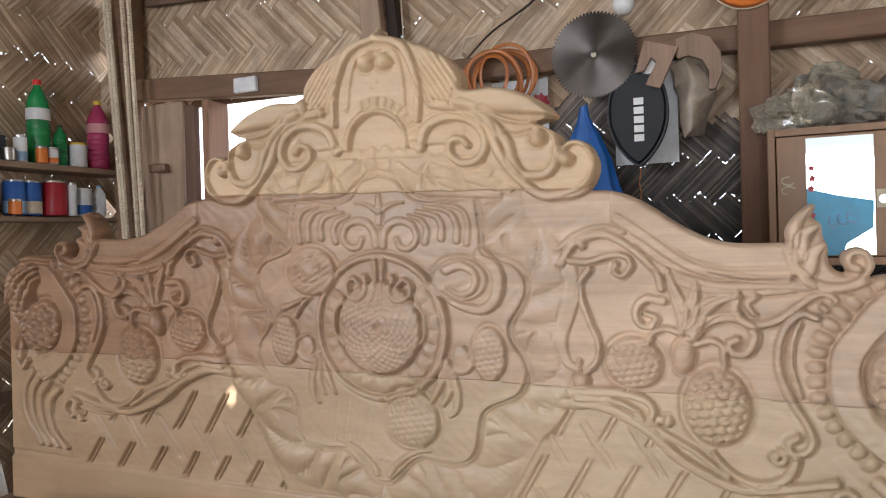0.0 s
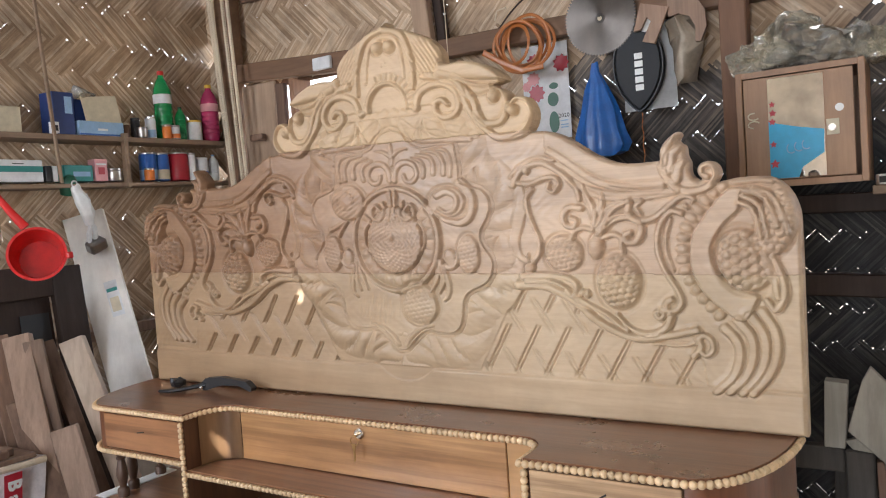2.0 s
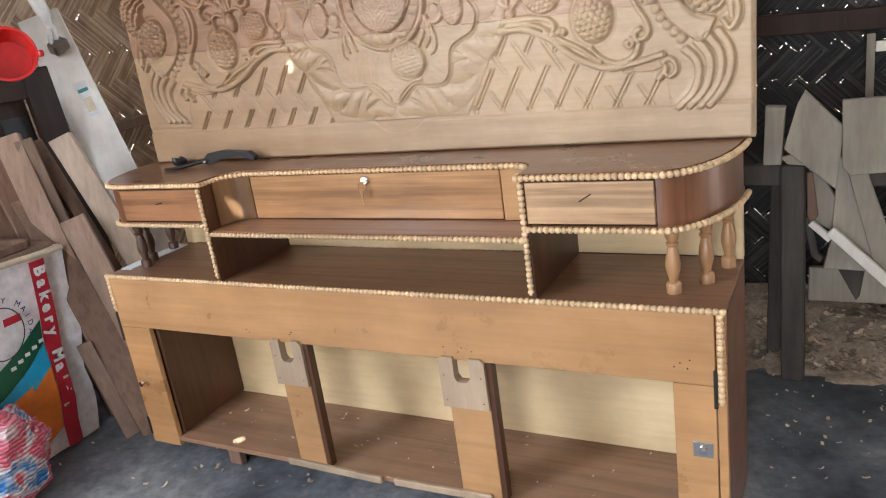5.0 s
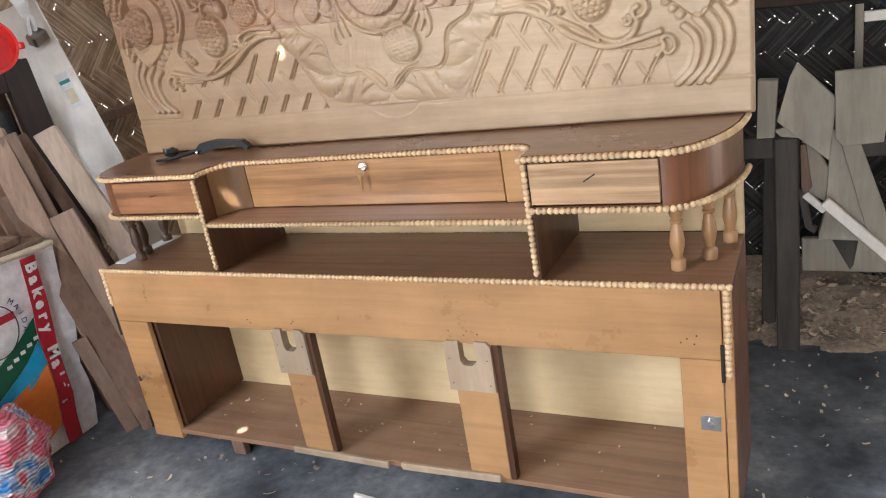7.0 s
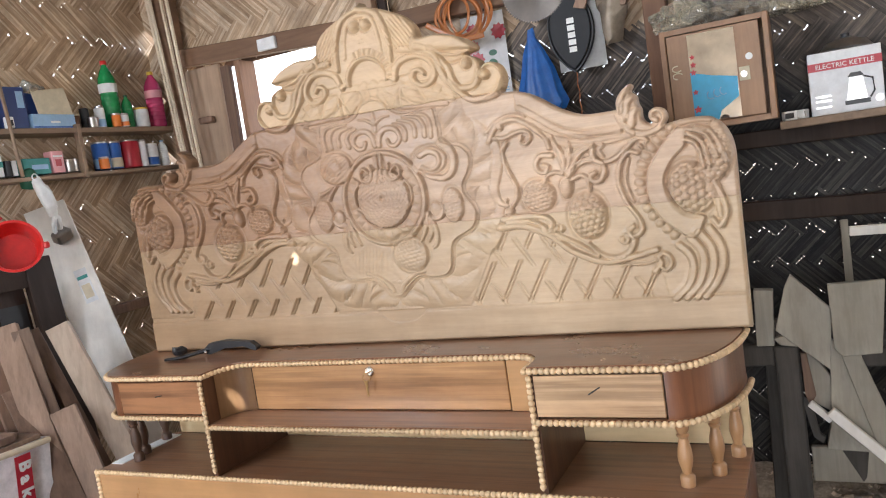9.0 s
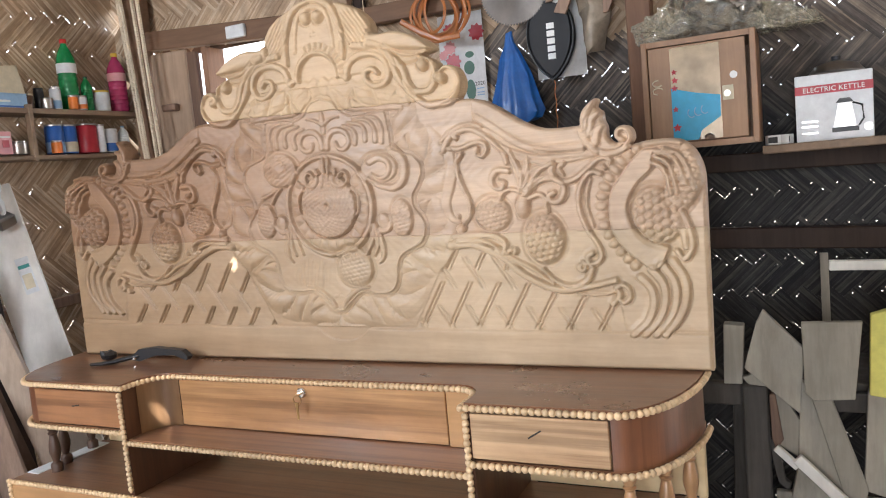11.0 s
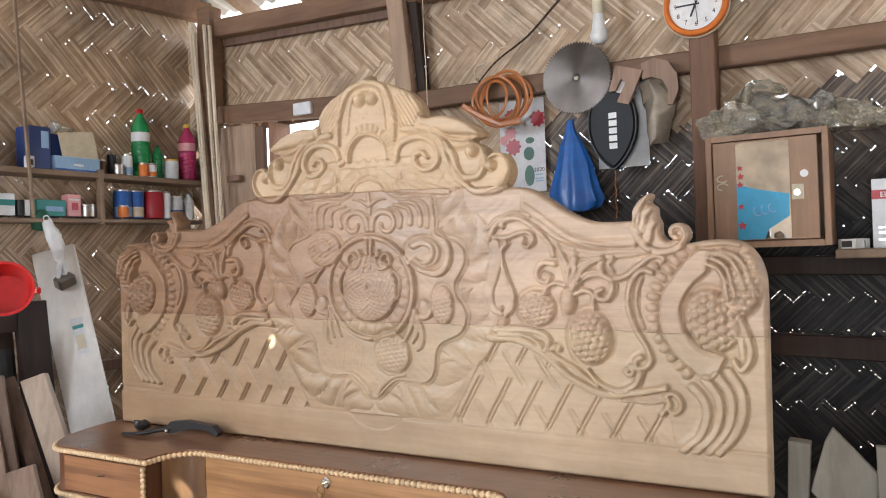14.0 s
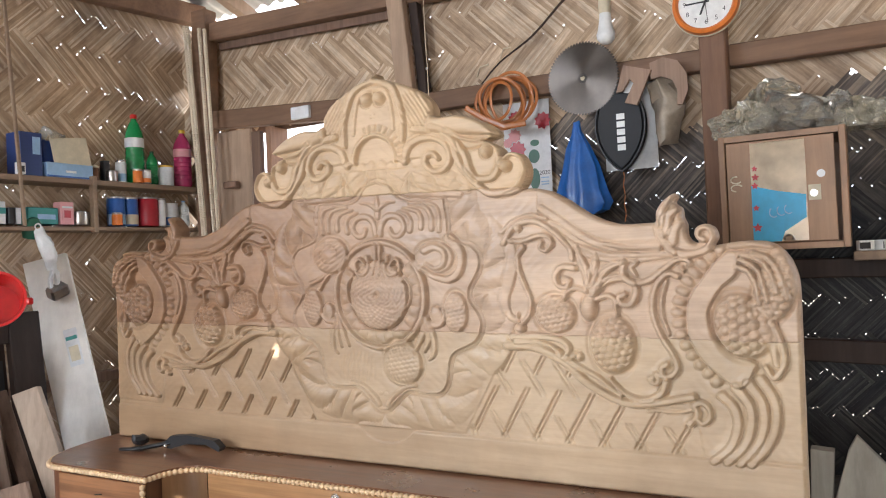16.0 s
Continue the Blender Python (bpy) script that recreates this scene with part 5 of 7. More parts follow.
bead_row([(LX, FY - 0.005, BASE_T - 0.002), (RX, FY - 0.005, BASE_T - 0.002)], near=0.1)
bead_row([(-0.514, FY - 0.006, 0.922), (-0.514, FY - 0.006, 0.668)])
bead_row([(0.436, FY - 0.006, 0.922), (0.436, FY - 0.006, 0.668)])
bead_row([(RX - 0.010, FY - 0.006, 0.642), (RX - 0.010, FY - 0.006, 0.44)])
bead_row([(LX + 0.002, FY - 0.005, 0.642), (LX + 0.002, FY - 0.005, 0.535)])


# ---- left wall: shelf and what stands on it ----
shelf = thing("wall_shelf", (-1.87, 0.45, 1.6), "rough two-tier timber wall shelf crowded with cans and bottles", "shelf")
UP, LOW = 1.826, 1.634
part("shelf_board", beam_between((-1.87, -0.45, UP - 0.022), (-1.87, 1.2, UP - 0.010), 0.14, 0.022, (1, 0, 0), 0.002), SHELF_RAW, shelf)
part("shelf_board", beam_between((-1.87, -0.45, LOW - 0.028), (-1.87, 1.2, LOW - 0.008), 0.14, 0.016, (1, 0, 0), 0.002), SHELF_RAW, shelf)
part("upright", box((-1.825, 0.58, LOW - 0.03), (-1.795, 0.60, UP + 0.012), 0.002), SHELF_RAW, shelf)
part("pole", beam_between((-1.80, 0.285, LOW - 0.01), (-1.80, 0.225, 2.60), 0.014, 0.012, (0, 1, 0), 0.003), SHELF_RAW, shelf)


def on(z, y):
    return z + (y - 0.6) * (0.012 / 1.65) * 1.1 + (0.0 if z == UP else 0.002)


def carton(y0, y1, z, high, mat, label, x0=-1.90, x1=-1.83, marks=()):
    b = thing("carton", ((x0 + x1) / 2, (y0 + y1) / 2, z), label, "box")
    part("body", box((x0, y0, z), (x1, y1, z + high), 0.002), mat, b)
    for m, q0, q1, p0, p1 in marks:
        part("print", box((x1 + 0.0003, y0 + q0 * (y1 - y0), z + p0 * high), (x1 + 0.0012, y0 + q1 * (y1 - y0), z + p1 * high)), m, b)
    return b


def tin(y, z, r, high, mat, label, lid=None, band=None, x=-1.86, cat="can"):
    t = thing("can", (x, y, z), label, cat)
    part("body", lathe(((r * 0.96, 0), (r, 0.004), (r, high * 0.94), (r * 0.94, high * 0.97), (r * 0.94, high)), (x, y, z), 20), mat, t, "", True)
    part("lid", lathe(((r * 0.97, 0), (r * 0.99, 0.003), (r * 0.97, 0.008), (r * 0.8, 0.009)), (x, y, z + high), 20), lid or STEEL, t, "", True)
    if band:
        part("paper_band", lathe(((r * 1.006, high * 0.05), (r * 1.006, high * 0.42)), (x, y, z), 20), band, t, "", True)
    return t


def bottle(y, z, r, high, body, cap, label, liquid=None, labelled=None, x=-1.86):
    b = thing("bottle", (x, y, z), label, "bottle")
    prof = [(r * 0.85, 0), (r, 0.012)]
    for k in range(6):
        zz = 0.03 + k * high * 0.075
        prof += [(r, zz), (r * 0.94, zz + high * 0.02), (r, zz + high * 0.04)]
    prof += [(r, high * 0.66), (r * 0.92, high * 0.74), (r * 0.6, high * 0.85), (r * 0.32, high * 0.91), (r * 0.30, high * 0.94)]
    part("body", lathe(prof, (x, y, z), 22), body, b, "", True)
    part("cap", lathe(((r * 0.36, 0), (r * 0.38, high * 0.045), (r * 0.33, high * 0.06)), (x, y, z + high * 0.94), 14), cap, b, "", True)
    if labelled:
        part("paper_label", lathe(((r * 1.012, high * 0.52), (r * 1.012, high * 0.655)), (x, y, z), 22), labelled, b, "", True)
    return b


carton(0.295, 0.385, on(UP, 0.3), 0.17, NAVY_TIN, "upright navy blue carton on the wall shelf", -1.92, -1.83, ((SKYBLUE, 0.55, 0.9, 0.5, 0.9),))
blue_box = carton(0.395, 0.60, on(UP, 0.5), 0.058, SKYBLUE, "low pale blue carton with a torn cream flap", -1.92, -1.82, ((WHITE, 0.4, 0.62, 0.35, 0.5), (BLUE_TIN, 0.0, 1.0, 0.0, 0.12)))
part("flap", beam_between((-1.822, 0.515, on(UP, 0.5) + 0.04), (-1.835, 0.50, on(UP, 0.5) + 0.165), 0.165, 0.002, (0, 1, 0), 0), CREAM, blue_box, "torn cream cardboard flap")
part("inner_box", box((-1.92, 0.40, on(UP, 0.5) + 0.06), (-1.85, 0.58, on(UP, 0.5) + 0.15), 0.002), NAVY_TIN, blue_box)
solid("film_scrap", crumple(lathe(((0.0, 0), (0.05, 0.004), (0.055, 0.02), (0.035, 0.04), (0, 0.045)), (-1.87, 0.45, on(UP, 0.5) + 0.152), 16), 0.03, 28), CLEAR, "crumpled clear plastic film on a carton", "plastic film", smooth=True)
carton(0.27, 0.30, on(UP, 0.3), 0.045, PAPER, "small black and white packet on the shelf", -1.83, -1.805, ((BLACK, 0.2, 0.8, 0.2, 0.7),))
carton(0.02, 0.17, on(UP, 0.1), 0.10, CREAM, "worn cream carton on the wall shelf", -1.91, -1.84)
carton(-0.2, -0.05, on(UP, 0.1), 0.07, PAPER, "white carton on the wall shelf", -1.91, -1.84)
tin(0.632, on(UP, 0.63), 0.022, 0.055, GLOSSBROWN, "small brown jar with a pale lid", CREAM, cat="jar")
tin(0.706, on(UP, 0.7), 0.020, 0.085, BLACK, "black spray can on the wall shelf", BLACK, x=-1.885)
tin(0.698, on(UP, 0.7), 0.024, 0.036, STEEL, "small bare metal tin on the wall shelf", x=-1.83)
tin(0.755, on(UP, 0.75), 0.023, 0.088, PAPER, "white paper-wrapped can on the wall shelf", CHROME, SKYBLUE, x=-1.845)
bottle(0.855, on(UP, 0.85), 0.041, 0.315, GREEN, RED, "large ribbed green plastic bottle with a red cap", None, PAPER, -1.875)
tin(0.822, on(UP, 0.82), 0.021, 0.052, ORANGE, "small orange tin on the wall shelf", x=-1.82)
tin(0.868, on(UP, 0.87), 0.021, 0.052, PAPER, "small white and orange tin on the wall shelf", None, ORANGE, x=-1.82)
bottle(0.935, on(UP, 0.93), 0.026, 0.155, GREEN, GREEN_DARK, "small dark green bottle on the wall shelf", None, None, -1.86)
tin(1.005, on(UP, 1.0), 0.034, 0.085, PAPER, "white plastic tub with a yellow lid", YELLOW, x=-1.85, cat="tub")
bottle(1.115, on(UP, 1.1), 0.042, 0.275, PINK, YELLOW, "ribbed plastic bottle of pink liquid with yellow cap", None, PINK_SOFT, -1.86)
bottle(1.165, on(UP, 1.16), 0.035, 0.25, GLASS, CREAM, "clear plastic bottle behind a pink one", None, None, -1.91)

carton(0.03, 0.225, on(LOW, 0.1), 0.085, PAPER, "white carton with a teal stripe on the wall shelf", -1.90, -1.82, ((TEAL, 0.0, 1.0, 0.45, 0.72), (BLACK, 0.4, 0.62, 0.8, 0.84)))
carton(0.236, 0.262, on(LOW, 0.24), 0.062, BLACK, "narrow black carton on the wall shelf", -1.88, -1.82)
carton(0.265, 0.285, on(LOW, 0.27), 0.062, PAPER, "narrow white carton on the wall shelf", -1.88, -1.82)
carton(0.315, 0.44, on(LOW, 0.4), 0.066, TEAL, "dusty teal carton on the wall shelf", -1.90, -1.825, ((SKYBLUE, 0.3, 0.9, 0.3, 0.6),))
carton(0.448, 0.505, on(LOW, 0.47), 0.092, PINK_SOFT, "small pink and white carton on the wall shelf", -1.87, -1.82, ((CRIMSON, 0.25, 0.75, 0.3, 0.62), (PAPER, 0.1, 0.9, 0.72, 0.8)))
tin(0.552, on(LOW, 0.55), 0.038, 0.046, STEEL, "flat bare metal tin on the wall shelf", x=-1.85)
tin(0.735, on(LOW, 0.73), 0.038, 0.118, BLUE_TIN, "blue paint tin with a wrapper on the shelf", None, SKYBLUE)
tin(0.805, on(LOW, 0.80), 0.036, 0.118, BLUE_TIN, "blue paint tin with a pale base on the shelf", None, CREAM)
tin(0.705, on(LOW, 0.70), 0.022, 0.045, ORANGE, "small orange tin before blue paint tins", x=-1.815)
tin(0.90, on(LOW, 0.90), 0.048, 0.122, CRIMSON, "dark red paint tin with white print", None, None)
tin(0.955, on(LOW, 0.95), 0.018, 0.118, PAPER, "slim white tube on the wall shelf", x=-1.83, cat="tube")
tin(1.025, on(LOW, 1.02), 0.040, 0.10, PAPER, "white plastic tub with blue print", WHITE, BLUE_TIN, cat="tub")
bottle(1.11, on(LOW, 1.1), 0.025, 0.125, WHITE, SKYBLUE, "small white plastic bottle on the wall shelf")

# beaded mouldings stood in the corner
def beaded_stick(a, b):
    a, b = Vector(a), Vector(b)
    s = solid("beaded_moulding", tube([a.lerp(b, k / 900) for k in range(901)], lambda q: 0.0070 + 0.0036 * abs(math.sin(math.pi * q * 220)), 6), MOULD,
              "long pale beaded wooden moulding leaning in the corner", "moulding", "mouldings in the corner")
    return s


for x0, x1, y in ((-1.765, -1.62, 1.07), (-1.735, -1.60, 1.06), (-1.665, -1.585, 1.065), (-1.625, -1.565, 1.06)):
    beaded_stick((x1 + 0.10, y - 0.05, 0.0), (x0, y, 2.56 + (x0 + 1.7) * -0.3))


def plank(b, t, wide, thick, side, mat, label, name="plank", group="leaning planks", cat="plank"):
    return solid(name, beam_between(b, t, wide, thick, side, 0.002), mat, label, cat, group)


white = thing("planed_plank", (-1.15, 0.42, 0), "smooth pale planed plank leaning, with a paper sticker", "plank")
part("board", beam_between((-1.32, 0.36, 0.0), (-1.89, 0.42, 1.50), 0.165, 0.022, (0.78, 0.62, 0), 0.002), RAW_PALE, white)
d = (Vector((-1.89, 0.42, 1.50)) - Vector((-1.32, 0.36, 0.0))).normalized()
across = Vector((0.78, 0.62, 0))
across = (across - across.dot(d) * d).normalized()
nrm = across.cross(d).normalized()
at = Vector((-1.32, 0.36, 0)) + d * 1.22 + nrm * 0.0118 + across * 0.03
stick = part("sticker", beam_between(at - d * 0.075, at + d * 0.075, 0.05, 0.001, across, 0), PAPER, white, "cream and green paper sticker")
part("print", beam_between(at - d * 0.055 + nrm * 0.0008, at + d * 0.005 + nrm * 0.0008, 0.035, 0.0008, across, 0), CREAM, stick)
part("print", beam_between(at + d * 0.03 + nrm * 0.0008, at + d * 0.045 + nrm * 0.0008, 0.042, 0.0008, across, 0), TEAL, stick)
plank((-1.36, 0.47, 0.0), (-1.92, 0.535, 1.32), 0.06, 0.02, (0, 1, 0), RAW_BROWN, "narrow brown plank behind a pale one")

# sanding tool hung before the plank
sander = thing("scraper_tool", (-1.84, 0.37, 1.36), "dark-handled scraper with a knotted white cloth, hanging before a plank", "tool")
part("grip", lathe(((0.0, 0), (0.03, 0.006), (0.036, 0.03), (0.030, 0.065), (0.018, 0.085), (0, 0.09)), (-1.845, 0.335, 1.575), 16, pose(0, 0, 0, 0, 15, 0)), GREEN_DARK, sander, "", True)
part("cloth", crumple(tube(smooth_path([(-1.80, 0.335, 1.615), (-1.79, 0.355, 1.56), (-1.79, 0.375, 1.50), (-1.795, 0.385, 1.455)], 5), lambda s: 0.012 + 0.014 * math.sin(3.1 * s) + 0.004, 10), 0.008, 45), WHITE, sander, "", True)
loop = [(-1.79 + 0.004 * math.sin(a), 0.388 + 0.014 * math.cos(a), 1.41 + 0.042 * math.sin(a)) for a in np.linspace(0, 6.28, 14)]
part("cloth_loop", crumple(tube(loop, 0.010, 8, up=(1, 0, 0)), 0.006, 50), WHITE, sander, "", True)
part("eyelet", tube([(-1.797, 0.335 + 0.012 * math.cos(a), 1.622 + 0.012 * math.sin(a)) for a in np.linspace(0, 6.28, 12)], 0.003, 6, up=(1, 0, 0)), WHITE, sander)
part("pad", box((-1.815, 0.365, 1.345), (-1.765, 0.44, 1.395), 0.008, pose(0, 0, 0, 25, 20, 0)), STEEL, sander)

# red saucepan hung by its handle
pan = thing("red_scoop", (-1.58, 0.03, 1.28), "red plastic scoop bowl with a long handle, hanging", "scoop")
axis = Vector((0.80, -0.56, 0.22)).normalized()
turn = axis.to_track_quat("Z", "Y").to_matrix().to_4x4()
centre = Vector((-1.592, 0.045, 1.348)) - axis * 0.05
bm = lathe(((0.066, -0.02), (0.074, -0.01), (0.090, 0.095), (0.096, 0.100), (0.096, 0.106), (0.087, 0.106), (0.084, 0.095), (0.069, -0.006), (0.0, -0.008)), centre, 36, turn)
part("bowl", bm, RED, pan, "", True)
side = Vector((0, 0, 1)).cross(axis).normalized()
rim = centre + axis * 0.10
upv = axis.cross(side).normalized()
part("handle", tube(smooth_path([rim + upv * 0.098 - side * 0.03, rim + upv * 0.16 - side * 0.075, rim + upv * 0.225 - side * 0.115], 5), lambda s: 0.016 - 0.006 * s, 10, None, 0.5, tuple(axis)), RED, pan, "", True)
part("lip", box(rim + side * 0.10 - upv * 0.012 - Vector((0.012,) * 3), rim + side * 0.10 - upv * 0.012 + Vector((0.012,) * 3), 0.005), RED, pan)
solid("hanging_bag", crumple(lathe(((0.0, 0), (0.05, 0.01), (0.07, 0.05), (0.05, 0.12), (0.012, 0.20), (0, 0.2)), (-1.70, -0.10, 1.37), 18), 0.045, 22), CLEAR, "crumpled pale plastic bag hanging beside the scoop", "plastic bag", smooth=True)

# old dark door frame leaning on the wall
old = thing("old_panel_door", (-1.7, -0.1, 0), "old dark brown panelled frame leaning on the mat wall", "door")
lean = lambda y, z, o=0.0: (-1.62 - 0.11 * z + o, y, z)  # noqa: E731
part("stile", beam_between(lean(0.235, 0), lean(0.235, 1.30), 0.12, 0.035, (0, 1, 0), 0.004), DARK_FRAME, old)
part("stile", beam_between(lean(-0.42, 0), lean(-0.42, 1.30), 0.12, 0.035, (0, 1, 0), 0.004), DARK_FRAME, old)
part("top_rail", beam_between(lean(-0.36, 1.25), lean(0.175, 1.25), 0.12, 0.034, (0, 0, 1), 0.004), DARK_FRAME, old)
part("panel", beam_between(lean(-0.09, 0.02, -0.03), lean(-0.09, 1.19, -0.03), 0.53, 0.012, (0, 1, 0), 0.002), DARK_FRAME, old)
# no hole is cut: a black board stands for its unlit inside
part("opening_board", beam_between(lean(0.105, 0.75, -0.021), lean(0.105, 1.13, -0.021), 0.11, 0.004, (0, 1, 0), 0), BLACK, old, "black board painted as the dark of a hole in the panel")

S = (0, 1, 0)
plank((-1.45, -0.22, 0), (-1.63, -0.16, 1.02), 0.10, 0.03, (0.2, 1, 0), RAW_BROWN, "rough brown plank leaning on the wall")
plank((-1.42, -0.05, 0), (-1.60, -0.135, 1.09), 0.085, 0.04, (0.3, 1, 0), RAW_BROWN, "dark rough plank leaning on the wall")
plank((-1.25, -0.105, 0), (-1.56, -0.075, 1.085), 0.085, 0.05, (0.7, 0.7, 0), RAW, "rough pale plank leaning on the wall")
plank((-1.30, -0.02, 0), (-1.52, -0.045, 1.065), 0.06, 0.045, (0.6, 0.8, 0), RAW, "squared raw timber leaning on the wall")
plank((-1.16, 0.09, 0), (-1.57, 0.025, 1.045), 0.05, 0.04, (0.3, 1, 0), RAW_BROWN, "narrow dark timber leaning on the wall")
plank((-1.10, 0.17, 0), (-1.475, 0.068, 1.05), 0.080, 0.05, (0.75, 0.66, 0), RAW_LIGHT, "squared pale timber leaning beside the cabinet")
plank((-1.12, -0.03, 0), (-1.365, -0.055, 0.78), 0.085, 0.035, (0.7, 0.7, 0), RAW, "short raw plank leaning beside the cabinet")
plank((-1.13, -0.13, 0), (-1.52, -0.10, 0.87), 0.10, 0.02, (0.5, 0.9, 0), RAW_BROWN, "wide brown plank at the front of the stack")
plank((-1.20, -0.18, 0), (-1.31, -0.19, 0.36), 0.05, 0.02, (0.5, 0.9, 0), RAW, "short pale offcut leaning on the stack")

# flour sack used as a bin, with a frame on top
sack = thing("flour_sack", (-1.55, -0.48, 0), "white woven flour sack with red strip, standing full", "sack")
bm = bmesh.new()
cube = bmesh.ops.create_cube(bm, size=1, matrix=Matrix.Translation((-1.56, -0.47, 0.352)) @ Matrix.Diagonal((0.36, 0.58, 0.70, 1)))
bmesh.ops.subdivide_edges(bm, edges=bm.edges[:], cuts=10, use_grid_fill=True)
crumple(bm, 0.022, 7.0, 2)
for v in bm.verts:
    v.co.z = max(0.001, v.co.z)
part("bag", bm, SACKCLOTH, sack, "", True)
hem = [(-1.365, y, 0.705 + 0.006 * math.sin(9 * y)) for y in np.linspace(-0.74, -0.19, 14)]
part("hem", tube(hem, 0.011, 8), CORD, sack, "beaded brown hem")
XF = -1.357


def sack_print(y0, y1, z0, z1, skew, mat, o=0.0):
    bm = bmesh.new()
    grid = [[bm.verts.new((XF + o + 0.022 * noise.noise_vector(Vector((-1.38, y0 + (y1 - y0) * i / 4 + skew * j / 8, z0 + (z1 - z0) * j / 8)) * 7.0 + Vector((14.6, 6.2, 0))).x + 0.006, y0 + (y1 - y0) * i / 4 + skew * j / 8, z0 + (z1 - z0) * j / 8)) for i in range(5)] for j in range(9)]
    for p, q in zip(grid, grid[1:]):
        for i in range(4):
            bm.faces.new((p[i], p[i + 1], q[i + 1], q[i]))
    return part("print", bm, mat, sack, "", True)


sack_print(-0.332, -0.276, 0.02, 0.69, 0.0, CRIMSON, 0.004)


def sack_swoosh(mat, z_out, z_in, high, y_in=-0.334, y_out=-0.62):
    """A printed band that sweeps up towards the red strip."""
    bm = bmesh.new()
    rows = []
    for k in range(13):
        t = k / 12
        y, z = y_out + (y_in - y_out) * t, z_out + (z_in - z_out) * t**1.6
        rows.append([bm.verts.new((XF + 0.009 + 0.022 * noise.noise_vector(Vector((-1.38, y, z + h)) * 7.0 + Vector((14.6, 6.2, 0))).x, y, z + h)) for h in (0.0, high / 2, high)])
    for p, q in zip(rows, rows[1:]):
        for i in range(2):
            bm.faces.new((p[i], q[i], q[i + 1], p[i + 1]))
    return part("print", bm, mat, sack, "", True)


sack_swoosh(GREEN_DARK, 0.27, 0.41, 0.085)
sack_swoosh(CYAN, 0.19, 0.33, 0.078)
sack_swoosh(ORANGE, 0.02, 0.10, 0.225)
for k in range(5):
    part("print", box((XF + 0.0125, -0.47 + 0.028 * k, 0.372 + 0.012 * k), (XF + 0.0135, -0.452 + 0.028 * k, 0.384 + 0.012 * k)), WHITE, sack)
part("print", box((XF + 0.0125, -0.385, 0.235), (XF + 0.0135, -0.345, 0.262)), YELLOW, sack)
for k, ch in enumerate("Bakery Maida"):
    if ch != " ":
        lettering(ch, 0.056, pose(XF + 0.018, -0.304, 0.655 - 0.043 * k, 90, 90, 90), WHITE, sack, "letter", 0.001, 0.0022)
for k, ch in enumerate("BAKERY MAIDA"):
    a = radians(150 - 15 * k)
    if ch != " ":
        lettering(ch, 0.026, pose(XF + 0.013, -0.47 + 0.098 * math.cos(a), 0.50 + 0.108 * math.sin(a), 90, 90 - math.degrees(a), 90), NAVY_TIN, sack, "letter")
part("emblem_mark", box((XF + 0.0125, -0.46, 0.52), (XF + 0.0135, -0.40, 0.545)), CRIMSON, sack)
part("emblem_ring", tube([(XF + 0.013, -0.47 + 0.075 * math.cos(a), 0.50 + 0.085 * math.sin(a)) for a in np.linspace(0, 6.28, 30)], 0.002, 5, up=(1, 0, 0)), BLACK, sack)
# the full sack slumps sideways
for ob in sack.children_recursive:
    ob.data.transform(Matrix(((1, 0, 0, 0), (0, 1, 0.09, 0), (0, 0, 1, 0), (0, 0, 0, 1))))
tray = thing("wooden_tray", (-1.52, -0.42, 0.712), "small raw wooden tray frame lying on the sack", "tray")
part("base", box((-1.68, -0.58, 0.712), (-1.37, -0.15, 0.728), 0.002), RAW, tray)
part("side", beam_between((-1.39, -0.58, 0.742), (-1.39, -0.23, 0.742), 0.024, 0.02, (0, 0, 1)), RAW_BROWN, tray)
part("side", beam_between((-1.40, -0.215, 0.742), (-1.60, -0.215, 0.742), 0.024, 0.02, (0, 0, 1)), RAW_BROWN, tray)
solid("paper_scrap", crumple(box((-1.56, -0.52, 0.729), (-1.44, -0.38, 0.737)), 0.006, 20), PAPER, "crumpled white paper in a wooden tray", "paper")

bag = thing("mesh_bag", (-1.25, -0.63, 0), "full pink and blue mesh bag slumped on the floor", "bag")
bm = bmesh.new()
bmesh.ops.create_icosphere(bm, subdivisions=5, radius=1, matrix=Matrix.Translation((-1.25, -0.635, 0.165)) @ Matrix.Diagonal((0.15, 0.17, 0.175, 1)))
crumple(crumple(bm, 0.05, 9, 1), 0.012, 45, 3)
for v in bm.verts:
    v.co.z = max(0.001, v.co.z)
part("body", bm, PINK_SACK, bag, "", True)
part("neck", crumple(lathe(((0.05, 0), (0.03, 0.03), (0.02, 0.05), (0.045, 0.08), (0.05, 0.085)), (-1.31, -0.66, 0.315), 16), 0.02, 30), PINK_SACK, bag, "gathered mouth of the bag", True)


# ---- things on the back wall ----


def disc(r, y0, y1, x, z, seg=48):
    return lathe(((r, 0), (r, y1 - y0)), (x, y1, z), seg, pose(0, 0, 0, 90))


clock = thing("wall_clock", (0.578, 1.068, 2.105), "round orange wall clock with a white dial, on a post", "clock")
CX, CZ = 0.578, 2.205
part("rim", lathe(((0.082, 0.0), (0.100, 0.0), (0.104, 0.012), (0.100, 0.028), (0.090, 0.034), (0.084, 0.028), (0.082, 0.012)), (CX, 1.068, CZ), 48, pose(0, 0, 0, 90)), ORANGE, clock, "glossy orange rim", True)
part("rim_edge", lathe(((0.100, 0.0), (0.1065, 0.002), (0.1065, 0.010), (0.100, 0.014)), (CX, 1.068, CZ), 48, pose(0, 0, 0, 90)), CREAM, clock, "", True)
